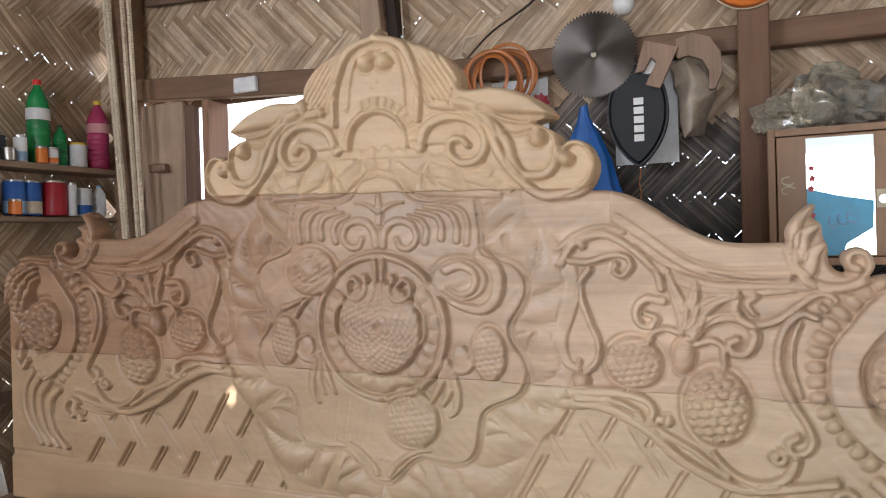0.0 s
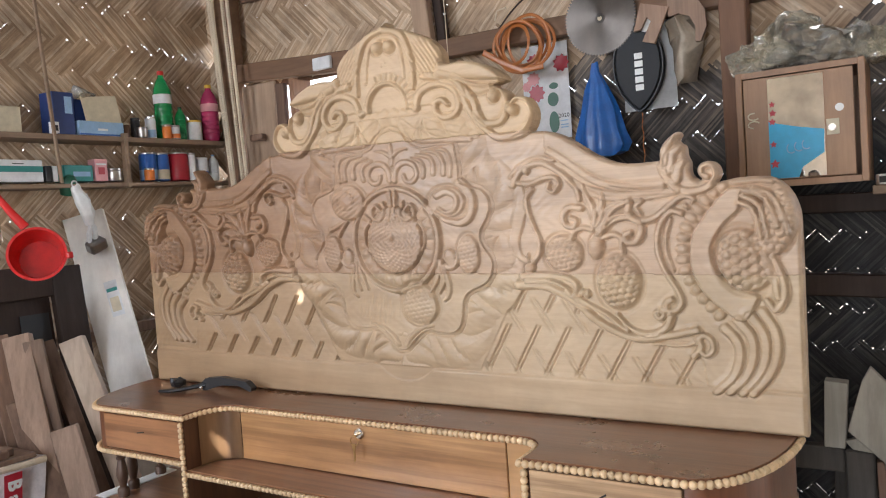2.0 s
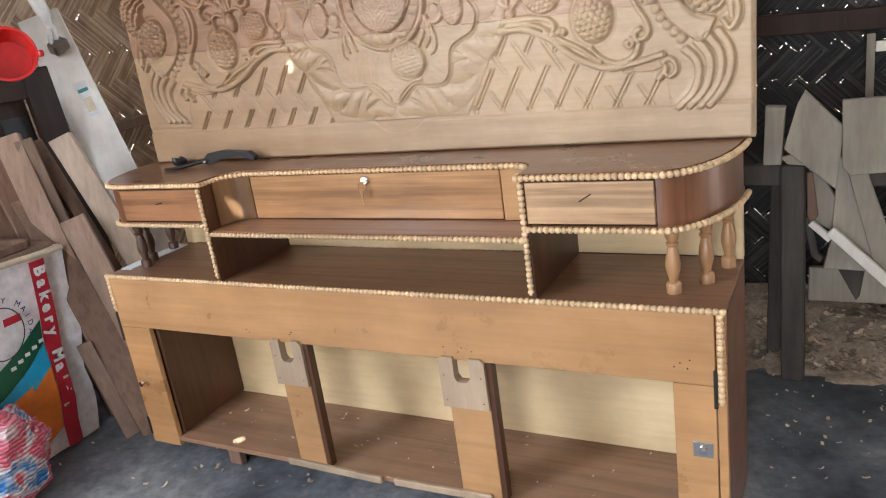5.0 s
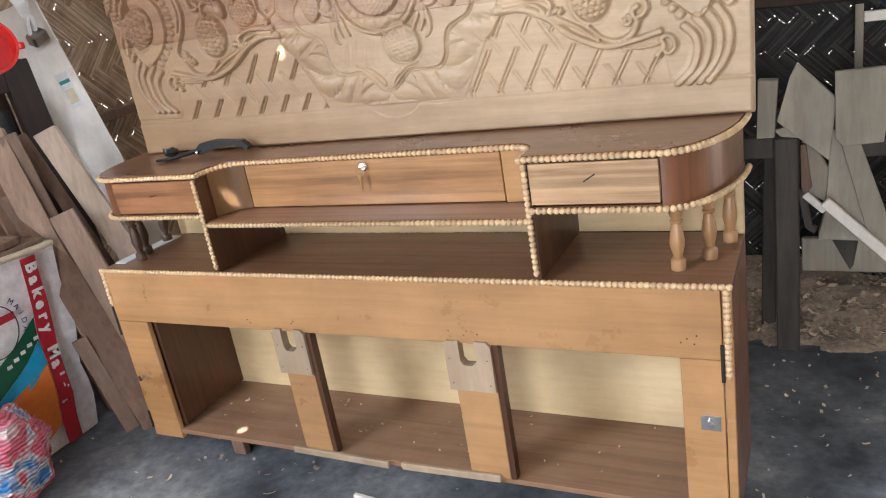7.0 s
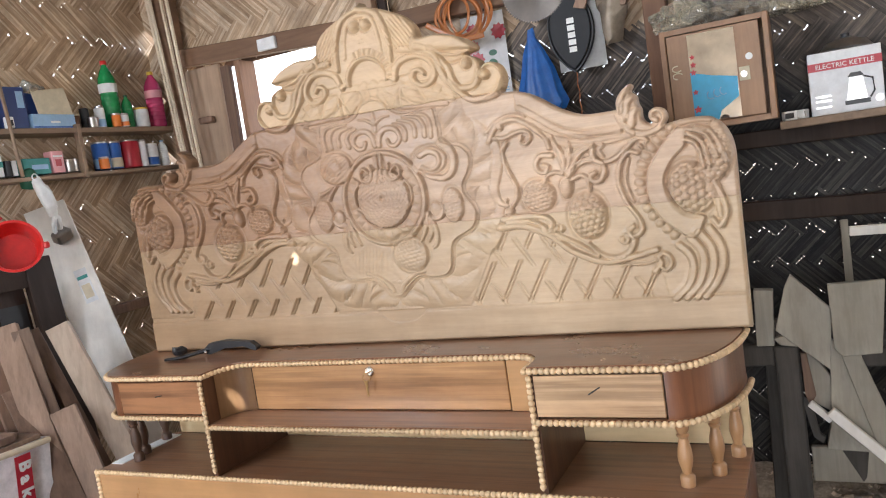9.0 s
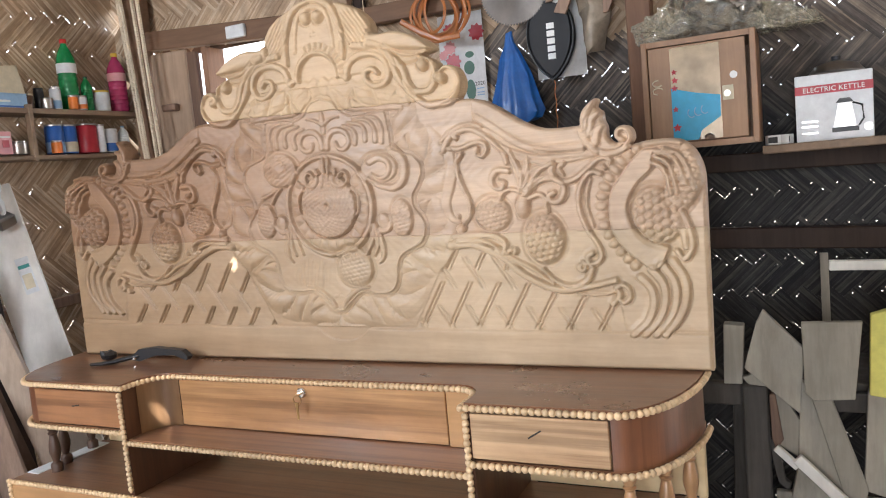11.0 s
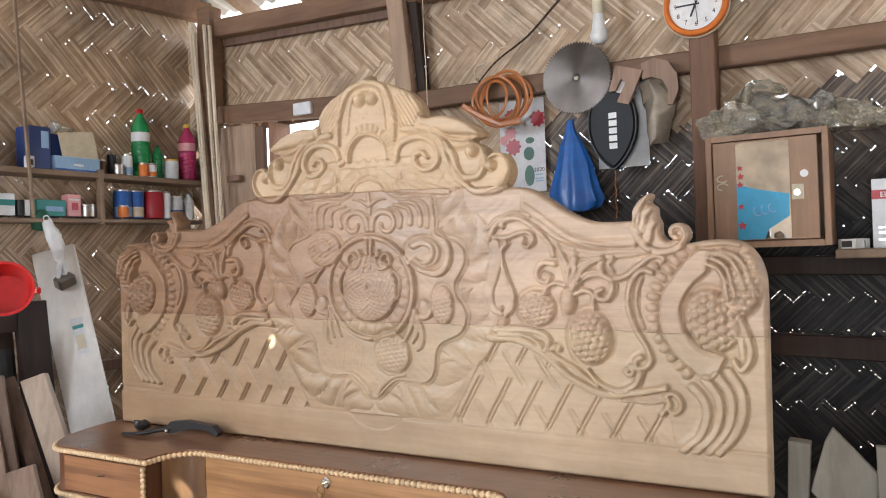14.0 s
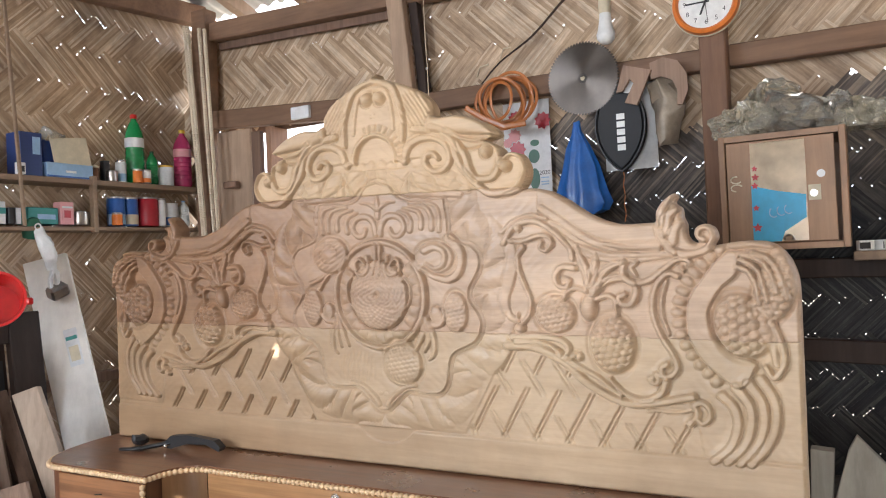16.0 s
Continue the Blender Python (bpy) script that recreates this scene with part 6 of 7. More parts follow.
dial = part("dial", disc(0.084, 1.048, 1.054, CX, CZ), WHITE, clock, "white dial")
for k in range(1, 13):
    a = radians(90 - 30 * k)
    lettering(str(k), 0.021, pose(CX + 0.064 * math.cos(a), 1.0474, CZ + 0.064 * math.sin(a), 90, 0, 0), BLACK, dial, "numeral", 0.0003)
for name, a, long, wide in (("hour_pointer", 247, 0.042, 0.006), ("minute_pointer", 180, 0.060, 0.005), ("second_pointer", 275, 0.066, 0.0018)):
    e = Vector((math.cos(radians(a)), 0, math.sin(radians(a))))
    c = Vector((CX, 1.0455, CZ))
    part(name, beam_between(c - e * 0.012, c + e * long, wide, 0.0012, (-e.z, 0, e.x), 0), BLACK, dial)

bulb = thing("light_bulb", (0.242, 1.09, 2.14), "unlit white bulb in a holder hanging from a wire", "bulb")
part("globe", lathe(((0.0, 0.0), (0.018, 0.003), (0.030, 0.018), (0.032, 0.034), (0.026, 0.05), (0.020, 0.09), (0.019, 0.105)), (0.242, 1.09, 2.14), 24), WHITE, bulb, "", True)
part("holder", lathe(((0.018, 0.0), (0.021, 0.01), (0.021, 0.05), (0.016, 0.06), (0.010, 0.075), (0.004, 0.08)), (0.242, 1.09, 2.245), 18), CREAM, bulb, "", True)
part("wire", tube([(0.242, 1.09, 2.32), (0.244, 1.10, 2.45), (0.23, 1.12, 2.60), (0.22, 1.13, 2.75)], 0.003, 6), CREAM, bulb)

saw = thing("saw_blade", (0.150, 1.10, 2.038), "large round steel saw blade hanging on the wall", "saw blade")
teeth = []
for k in range(72):
    a = 2 * math.pi * k / 72
    teeth += [(0.150 + 0.121 * math.cos(a), 2.038 + 0.121 * math.sin(a)), (0.150 + 0.129 * math.cos(a + 0.02), 2.038 + 0.129 * math.sin(a + 0.02)), (0.150 + 0.1285 * math.cos(a + 0.045), 2.038 + 0.1285 * math.sin(a + 0.045))]
part("disc", slab(teeth, 1.098, 1.101, "y"), BLADE, saw)
part("bore", disc(0.008, 1.0955, 1.0965, 0.150, 2.038, 24), CREAM, saw, "pale wall showing in the bore")
part("collar", disc(0.017, 1.0967, 1.0979, 0.150, 2.038, 32), IRON, saw, "dark worn ring round the bore")
part("nail", lathe(((0.003, 0), (0.003, 0.1), (0.006, 0.1), (0.006, 0.104)), (0.150, 1.19, 2.047), 8, pose(0, 0, 0, 90)), IRON, saw)

coil = thing("coiled_band", (-0.15, 1.10, 1.89), "coil of varnished orange-brown band hanging on the wall", "coil")
for k, (r, dx, dz, tw) in enumerate(((0.096, -0.006, 0.0, 0.2), (0.092, 0.018, 0.004, 0.9), (0.086, -0.022, 0.004, 1.7), (0.078, -0.018, 0.010, 2.6), (0.090, -0.012, -0.004, 3.4), (0.094, 0.030, 0.006, 4.1), (0.070, -0.024, 0.004, 5.0))):
    pts = [(-0.147 + dx + r * math.cos(a) * (1 + 0.05 * math.sin(2 * a + tw)), 1.11 - 0.006 * k + 0.022 * math.sin(a + tw), 1.995 + dz + r * 1.0 * math.sin(a)) for a in np.linspace(0, 2 * math.pi, 40)]
    part("band", tube(pts, 0.0058, 6, None, 0.35, (0, 1, 0)), BAND, coil, "", True)
part("loose_end", tube([(-0.06, 1.07, 1.905), (-0.14, 1.06, 1.90), (-0.22, 1.06, 1.94), (-0.295, 1.06, 1.99)], 0.011, 6, None, 0.25, (0, 1, 0)), BAND, coil)

cal = thing("wall_calendar", (-0.11, 1.205, 1.65), "paper calendar with red flowers and green leaves", "calendar")
part("sheet", box((-0.205, 1.198, 1.652), (-0.018, 1.2, 2.01)), PAPER, cal)


def blob(cx, cz, rx, rz, n=9, wob=0.25, rot=0):
    return [(cx + rx * math.cos(2 * math.pi * k / (2 * n) + rot) * (1 - wob * (k % 2)), cz + rz * math.sin(2 * math.pi * k / (2 * n) + rot) * (1 - wob * (k % 2))) for k in range(2 * n)]


for cx, cz, rx, mat in ((-0.15, 1.83, 0.035, CRIMSON), (-0.155, 1.95, 0.03, CRIMSON), (-0.045, 1.93, 0.034, CRIMSON), (-0.16, 1.885, 0.028, PINK_SOFT), (-0.19, 1.86, 0.02, PINK_SOFT)):
    part("flower_print", slab(blob(cx, cz, rx, rx), 1.1965, 1.1978, "y"), mat, cal)
for cx, cz, rx, rz in ((-0.085, 1.80, 0.022, 0.026), (-0.085, 1.715, 0.02, 0.04), (-0.08, 1.85, 0.018, 0.012)):
    part("leaf_print", slab(blob(cx, cz, rx, rz, 10, 0.0), 1.1965, 1.1978, "y"), GREEN_DARK, cal)
lettering("2020", 0.022, pose(-0.045, 1.1972, 1.735, 90), BLACK, cal)
for z in (1.715, 1.70, 1.69):
    part("text_bar", box((-0.06, 1.1968, z), (-0.03, 1.1976, z + 0.004)), SKYBLUE, cal)

racket = thing("racket_cover", (0.275, 1.12, 1.70), "black padded racket cover with white marks, hanging", "racket cover")
tear = [(0.272, 1.700), (0.300, 1.722), (0.332, 1.765), (0.352, 1.815), (0.357, 1.87), (0.347, 1.925), (0.322, 1.97), (0.29, 1.992), (0.255, 1.992), (0.222, 1.97), (0.197, 1.925), (0.187, 1.87), (0.192, 1.815), (0.212, 1.765), (0.245, 1.722)]
bm = slab([tuple(p) for p in smooth_path([*tear, tear[0]], 3)[:-1]], 1.10, 1.135, "y")
bmesh.ops.bevel(bm, geom=[e for e in bm.edges if all(abs(v.co.y - 1.10) < 1e-4 for v in e.verts)], offset=0.010, segments=3, affect="EDGES")
part("cover", bm, NAVY, racket, "", True)
part("piping", tube([(x, 1.103, z) for x, z in smooth_path([*tear, tear[0]], 3)], 0.003, 6, up=(0, 1, 0)), BLACK, racket)
for k in range(5):
    part("logo_bar", box((0.262, 1.0975, 1.772 + 0.0265 * k), (0.290, 1.0985, 1.792 + 0.0265 * k)), WHITE, racket)
part("patch", disc(0.022, 1.096, 1.099, 0.305, 1.985, 20), WHITE, racket)
chain = [(0.272 + 0.002 * math.sin(k), 1.12, 1.70 - 0.010 * k) for k in range(18)]
solid("chain", tube(chain, lambda q: 0.0013 + 0.0010 * (int(round(q * 17)) % 2), 6), BAND, "thin brass chain hanging under a racket cover", "chain")
solid("poster", box((0.19, 1.195, 1.715), (0.375, 1.199, 2.055)), PAPER, "white poster sheet behind a racket cover", "poster")

bag_blue = thing("plastic_bag", (0.12, 1.12, 1.56), "blue plastic carrier bag hanging full from a nail", "bag")
prof = ((0.012, 0.34), (0.018, 0.30), (0.04, 0.25), (0.065, 0.17), (0.088, 0.09), (0.10, 0.04), (0.085, 0.01), (0.02, 0.0))
bm = lathe(prof[::-1], (0.118, 1.13, 1.556), 40, pose(0, 0, 0, 0, -3, 0), None, 0.07, 9)
for v in bm.verts:
    v.co.y = 1.13 + (v.co.y - 1.13) * 0.5
    v.co.x += (1.9 - v.co.z) * 0.02 + 0.035 * (v.co.z - 1.6)
part("body", crumple(bm, 0.012, 20), BLUE, bag_blue, "", True)

solid("wooden_square", slab([(0.272, 1.965), (0.30, 2.055), (0.392, 2.025), (0.340, 1.915), (0.300, 1.928), (0.332, 1.99), (0.318, 2.005), (0.296, 1.968)], 1.075, 1.09, "y"), RAW, "pale angled wooden template piece on the wall", "template")
solid("curved_template", slab([(0.385, 2.05), (0.43, 2.062), (0.475, 2.045), (0.503, 2.00), (0.507, 1.945), (0.487, 1.90), (0.470, 1.90), (0.472, 1.95), (0.455, 1.985), (0.42, 2.0), (0.388, 1.995)], 1.085, 1.10, "y"), RAW, "round-headed wooden template hanging on the wall", "template")
solid("film_bag", crumple(lathe(((0.0, 0.0), (0.03, 0.015), (0.055, 0.07), (0.06, 0.13), (0.04, 0.19), (0.012, 0.21), (0, 0.21)), (0.425, 1.14, 1.785), 24), 0.05, 18), BEIGE_BAG, "crumpled beige plastic bag hanging on the wall", "plastic bag", smooth=True)

solid("pull_cord", tube([(-0.36, 1.12, 2.50), (-0.47, 1.115, 2.475), (-0.485, 1.11, 2.47), (-0.484, 1.11, 2.30), (-0.480, 1.11, 2.18), (-0.478, 1.11, 1.95)], 0.0022, 5), CORD, "thin pale cord hanging from the beam", "cord")
for z in (2.47, 2.178):
    solid("knot", crumple(lathe(((0, 0), (0.005, 0.003), (0.005, 0.008), (0, 0.011)), (-0.482, 1.11, z - 0.005), 8), 0.002, 90), WHITE, "small white knot on a cord", "knot")
solid("dry_creeper", tube(smooth_path([(0.16, 1.17, 2.43), (0.05, 1.16, 2.33), (-0.06, 1.165, 2.24), (-0.19, 1.16, 2.165), (-0.28, 1.165, 2.09)], 5), lambda q: 0.0055 - 0.003 * q, 6), DARK_FRAME, "dark bent cane stuck along the mat", "cane", smooth=True)
for x, z in ((-0.20, 2.18), (-0.30, 2.13), (-0.08, 2.23)):
    solid("straw_tuft", crumple(tube([(x, 1.18, z), (x + 0.02, 1.17, z + 0.03), (x + 0.05, 1.175, z + 0.035)], 0.003, 5), 0.01, 40), CORD, "loose straw tuft on the mat", "straw")
solid("switch_box", box((-1.185, 1.118, 2.068), (-1.085, 1.138, 2.122), 0.003), PAPER, "small pale white switch box on the beam", "switch")

# wall cabinet with a mirror
wc = thing("wall_cabinet", (0.785, 1.05, 1.41), "small brown wooden wall cabinet with a mirror on its door", "wall cabinet")
X0, X1, Z0, Z1, YF = 0.615, 0.952, 1.412, 1.752, 0.92
part("side", box((X0, YF, Z0), (X0 + 0.018, 1.19, Z1), 0.002), BOX_WOOD, wc)
part("side", box((X1 - 0.018, YF - 0.002, Z0), (X1, 1.19, Z1), 0.002), BOX_WOOD, wc)
part("top", box((X0 + 0.018, YF + 0.001, Z1 - 0.018), (X1 - 0.018, 1.19, Z1 - 0.001)), BOX_WOOD, wc)
part("bottom", box((X0 + 0.018, YF + 0.001, Z0), (X1 - 0.018, 1.19, Z0 + 0.018)), BOX_WOOD, wc)
part("back", box((X0 + 0.018, 1.18, Z0 + 0.018), (X1 - 0.018, 1.19, Z1 - 0.018)), BOX_WOOD, wc)
door = part("door", box((X0 + 0.021, YF + 0.003, Z0 + 0.021), (X1 - 0.030, YF + 0.019, Z1 - 0.021), 0.0015), BOX_WOOD, wc, "plain brown door")
MX0, MX1, MZ0, MZ1, MY = 0.702, 0.848, 1.436, 1.724, YF - 0.0005
part("mirror", box((MX0, MY, MZ0), (MX1, YF + 0.0025, MZ1)), MIRROR, door, "small rectangular mirror")
part("sticker", slab([(MX0, MZ0), (MX0 + 0.075, MZ0), (MX0 + 0.085, MZ0 + 0.028), (MX1 - 0.004, MZ0 + 0.065), (MX1 - 0.002, MZ0 + 0.13), (MX0 + 0.07, MZ0 + 0.145), (MX0, MZ0 + 0.165)], MY - 0.0018, MY - 0.0004, "y"), CYAN, door, "cyan sticker over the lower mirror")
for x, z, r in ((0.715, 1.478, 0.014), (0.712, 1.60, 0.011), (0.714, 1.625, 0.011), (0.713, 1.535, 0.010), (0.713, 1.65, 0.009)):
    part("flower_sticker", slab(blob(x, z, r, r, 5, 0.5, 0.3), MY - 0.0032, MY - 0.002, "y"), CRIMSON, door)
for q in (0.0, 0.5, 1.0):
    part("mark_bar", tube([(0.76 + 0.04 * q + 0.012 * math.cos(a), MY - 0.003, 1.52 + 0.008 * q + 0.014 * math.sin(a)) for a in np.linspace(2.2, 5.4, 8)], 0.0016, 5), SKYBLUE, door)
part("lock_plate", box((0.852, YF + 0.0005, 1.548), (0.884, YF + 0.003, 1.592), 0.001), CREAM, door)
part("lock_core", disc(0.010, YF - 0.006, YF + 0.0008, 0.866, 1.568, 20), CHROME, door)
part("round_sticker", disc(0.011, YF + 0.001, YF + 0.003, 0.886, 1.622, 20), WHITE, door)
for s in (0, 1):
    part("chalk_mark", tube([(0.662 + 0.016 * math.cos(a), YF + 0.002, 1.598 + 0.024 * s + 0.010 * math.sin(a)) for a in np.linspace(0.4 + s, 4.6 + s, 9)], 0.0022, 5), CREAM, door)

film = thing("plastic_film", (0.8, 1.03, Z1), "heap of crumpled clear plastic film on the cabinet", "plastic film")
for k, (x, y, r, h) in enumerate(((0.70, 1.00, 0.10, 0.10), (0.82, 1.02, 0.13, 0.10), (0.95, 1.05, 0.12, 0.085), (0.74, 1.08, 0.09, 0.16), (1.02, 1.08, 0.09, 0.07))):
    bm = bmesh.new()
    bmesh.ops.create_icosphere(bm, subdivisions=4, radius=1, matrix=Matrix.Translation((x, y, Z1 + h * 0.45)) @ Matrix.Diagonal((r, 0.09, h * 0.55, 1)))
    crumple(crumple(crumple(bm, 0.050, 11, k), 0.034, 34, k), 0.014, 80, k)
    for v in bm.verts:
        v.co.z = max(v.co.z, Z1 + 0.0008 + 0.0008 * k)
    part("crumple", bm, CLEAR if k != 1 else plain("foil_film", (0.55, 0.52, 0.46), 0.14, 0.2, 0.1, 12, 0.7), film, "", True)

solid("shelf_plank", box((0.955, 0.98, 1.372), (1.95, 1.20, 1.398), 0.003), SHELF_RAW, "rough plank shelf beside the wall cabinet", "shelf")
kb = thing("kettle_box", (1.16, 1.09, 1.398), "white cardboard box with a red stripe and kettle picture", "box")
KX0, KX1, KY = 1.052, 1.262, 1.03
part("carton", box((KX0, KY, 1.398), (KX1, 1.17, 1.598), 0.002), PAPER, kb)
part("stripe", box((KX0 - 0.0005, KY - 0.001, 1.540), (KX1 + 0.0005, KY - 0.0002, 1.566)), CRIMSON, kb)
lettering("ELECTRIC KETTLE", 0.021, pose((KX0 + KX1) / 2, KY - 0.0014, 1.552, 90), WHITE, kb)
part("kettle_print", slab([(1.155, 1.435), (1.215, 1.435), (1.205, 1.505), (1.168, 1.505)], KY - 0.001, KY - 0.0002, "y"), STEEL, kb)
part("kettle_print", box((1.150, KY - 0.0012, 1.420), (1.222, KY - 0.0003, 1.434)), BLACK, kb)
part("kettle_print", tube([(1.207, KY - 0.001, 1.505), (1.232, KY - 0.001, 1.495), (1.235, KY - 0.001, 1.455), (1.222, KY - 0.001, 1.435)], 0.003, 5), BLACK, kb)
part("kettle_print", slab([(1.162, 1.507), (1.21, 1.507), (1.20, 1.520), (1.172, 1.520)], KY - 0.001, KY - 0.0002, "y"), BLACK, kb)
part("seal_print", disc(0.012, KY - 0.001, KY - 0.0002, 1.247, 1.43, 18), STEEL, kb)
for z in (1.42, 1.44, 1.455):
    part("text_bar", box((KX0 + 0.015, KY - 0.001, z), (KX0 + 0.06, KY - 0.0002, z + 0.006)), STEEL, kb)
pot = thing("metal_lid", (1.17, 1.1, 1.598), "grey metal pot lid lying on a box", "lid")
part("dome", lathe(((0.075, 0.0), (0.078, 0.006), (0.06, 0.028), (0.02, 0.04), (0, 0.041)), (1.17, 1.10, 1.598), 28), STEEL, pot, "", True)
part("pull_knob", lathe(((0.012, 0), (0.014, 0.012), (0, 0.015)), (1.17, 1.10, 1.639), 14), BLACK, pot, "", True)
for k, (x, y, a) in enumerate(((0.985, 1.02, 20), (1.02, 1.05, -30), (1.0, 1.10, 5))):
    s = thing("socket_box", (x, y, 1.398), "small white plastic electrical box, open", "electrical box", "small boxes on the shelf")
    t = pose(0, 0, 0, 0, 0, a)
    part("shell", box((x - 0.020, y - 0.014, 1.3985), (x + 0.020, y + 0.014, 1.428), 0.002, t), WHITE, s)
    # black plate on the solid shell, painted as the box's dark inside
    part("opening", box((x - 0.014, y - 0.0152, 1.404), (x + 0.014, y - 0.0142, 1.422), 0, t), BLACK, s)


# ---- bench, offcuts and shavings beyond the cabinet ----
bench = thing("work_bench", (1.2, 0.85, 0), "old grimy dark timber bench under piled offcuts", "bench")
part("leg", box((0.880, 0.70, 0), (0.948, 0.765, 0.72), 0.005), BENCH, bench)
part("leg", box((1.62, 0.70, 0), (1.69, 0.765, 0.72), 0.005), BENCH, bench)
part("leg", box((0.86, 1.08, 0), (0.92, 1.14, 0.72), 0.005), BENCH, bench)
part("leg", beam_between((0.845, 0.86, 0.0), (0.865, 0.86, 0.66), 0.045, 0.04, (1, 0, 0), 0.004), BENCH, bench)
part("apron", box((0.70, 0.71, 0.655), (0.878, 0.75, 0.72), 0.004), BENCH, bench)
part("apron", box((0.95, 0.72, 0.645), (1.62, 0.75, 0.70), 0.004), BENCH, bench)
part("top", box((0.95, 0.77, 0.69), (1.72, 1.12, 0.715), 0.004), BENCH, bench)
part("low_rail", beam_between((0.95, 0.93, 0.255), (1.85, 0.93, 0.250), 0.12, 0.025, (0, 0, 1), 0.004), RAW_GREY, bench, "pale grey board along the bench foot")


def offcut(corners, y, thick, mat, label, tilt=0.0, slant=0.0):
    """A flat offcut seen on its broad side, leaning back."""
    bm = slab(corners, y, y + thick, "y")
    z0 = min(z for _, z in corners)
    x0 = min(x for x, _ in corners)
    for v in bm.verts:
        v.co.y += (v.co.z - z0) * tilt + (v.co.x - x0) * slant
    bmesh.ops.bevel(bm, geom=bm.edges[:], offset=0.002, segments=1, affect="EDGES")
    return solid("offcut", bm, mat, label, "offcut", "offcuts on the bench")


offcut([(0.832, 0.722), (0.882, 0.722), (0.893, 0.893), (0.838, 0.897)], 0.70, 0.045, RAW_GREY, "short grey offcut standing on the bench", 0.05)
offcut([(0.890, 0.775), (0.935, 0.735), (1.030, 0.655), (1.048, 0.83), (0.945, 0.938), (0.925, 0.90)], 0.66, 0.022, RAW_GREY, "slanted weathered board with a broken corner", 0.18)
offcut([(0.882, 0.748), (0.90, 0.728), (0.955, 0.722), (0.968, 0.742), (0.93, 0.765)], 0.68, 0.02, RAW_GREY, "small worn offcut on the bench end", 0.1)
offcut([(1.045, 0.725), (1.065, 0.703), (1.165, 0.710), (1.19, 0.915), (1.042, 0.912)], 0.63, 0.02, RAW_GREY, "broad grey board with a rounded corner", 0.15)
offcut([(1.035, 0.74), (1.02, 0.50), (1.10, 0.43), (1.16, 0.42), (1.07, 0.71)], 0.655, 0.022, RAW_GREY, "long grey board leaning across the bench front", 0.15)
offcut([(1.06, 0.70), (1.13, 0.44), (1.175, 0.40), (1.19, 0.46), (1.11, 0.70)], 0.635, 0.018, RAW_GREY, "narrow grey board leaning across the bench front", 0.12)
offcut([(0.955, 0.735), (0.985, 0.70), (1.03, 0.62), (1.02, 0.52), (0.97, 0.55)], 0.69, 0.02, RAW_GREY, "curved grey offcut below the bench top", 0.1)
offcut([(0.952, 0.70), (0.968, 0.70), (0.985, 0.57), (0.965, 0.54), (0.955, 0.57)], 0.68, 0.03, RAW_BROWN, "narrow brown offcut beside the bench leg", 0.05)
solid("edge_strip", beam_between((1.018, 0.615, 0.545), (1.19, 0.60, 0.375), 0.030, 0.02, (0.7, 0, 0.7), 0.002), RAW_PALE, "pale planed strip leaning across the boards", "strip", "offcuts on the bench")
solid("edge_strip", beam_between((0.965, 0.66, 0.555), (1.02, 0.65, 0.505), 0.02, 0.02, (0.7, 0, 0.7), 0.002), RAW_PALE, "short pale strip at a board's foot", "strip", "offcuts on the bench")
offcut([(1.00, 0.405), (1.135, 0.40), (1.13, 0.425), (1.10, 0.485), (1.02, 0.49)], 0.67, 0.05, RAW_GREY, "thick grey block jammed under the boards", 0.3)
offcut([(1.03, 0.40), (1.115, 0.40), (1.10, 0.30), (1.09, 0.285)], 0.72, 0.02, BENCH, "dark triangular offcut under the block", 0.1)
offcut([(0.94, 0.55), (0.965, 0.54), (0.985, 0.43), (1.0, 0.42), (0.99, 0.40), (0.965, 0.42)], 0.73, 0.02, BENCH, "dark bent offcut under the bench", 0.1)
offcut([(1.20, 0.72), (1.34, 0.70), (1.36, 0.98), (1.21, 0.93)], 0.64, 0.03, LEMON, "yellowish board standing in the pile", 0.15)
offcut([(1.18, 0.45), (1.36, 0.40), (1.38, 0.69), (1.20, 0.72)], 0.65, 0.022, RAW_GREY, "broad grey board in the offcut pile", 0.15)
offcut([(1.36, 0.70), (1.55, 0.70), (1.60, 0.95), (1.40, 1.0)], 0.66, 0.022, RAW_GREY, "broad dusty board at the pile's end", 0.15)
pf = thing("small_frame", (1.25, 1.1, 0.72), "pale open wooden frame standing on the bench", "frame")
part("stile", beam_between((1.115, 1.06, 0.715), (1.115, 1.09, 1.045), 0.024, 0.02, (1, 0, 0), 0.002), RAW_GREY, pf)
part("stile", beam_between((1.46, 1.06, 0.715), (1.46, 1.09, 1.045), 0.024, 0.02, (1, 0, 0), 0.002), RAW_GREY, pf)
part("rail", beam_between((1.128, 1.085, 1.005), (1.448, 1.085, 1.0), 0.032, 0.02, (0, 0, 1), 0.002), RAW_PALE, pf)


def curl(rng, x, y, z, size):
    """One wood shaving: a short bent ribbon."""
    a, bend, long, wide = rng.uniform(0, 6.3), rng.uniform(0.3, 2.6), size * rng.uniform(0.6, 1.6), size * rng.uniform(0.25, 0.6)
    tilt = rng.uniform(-0.5, 0.5)
    out = []
    for k in range(4):
        t = bend * (k / 3 - 0.5)
        r = long / bend
        u, h = r * math.sin(t), r * (1 - math.cos(t))
        for s in (-0.5, 0.5):
            px, py = u, s * wide
            out.append((x + px * math.cos(a) - py * math.sin(a), y + px * math.sin(a) + py * math.cos(a), z + h + abs(tilt) * wide * (s + 0.5) + 0.001))
    return out


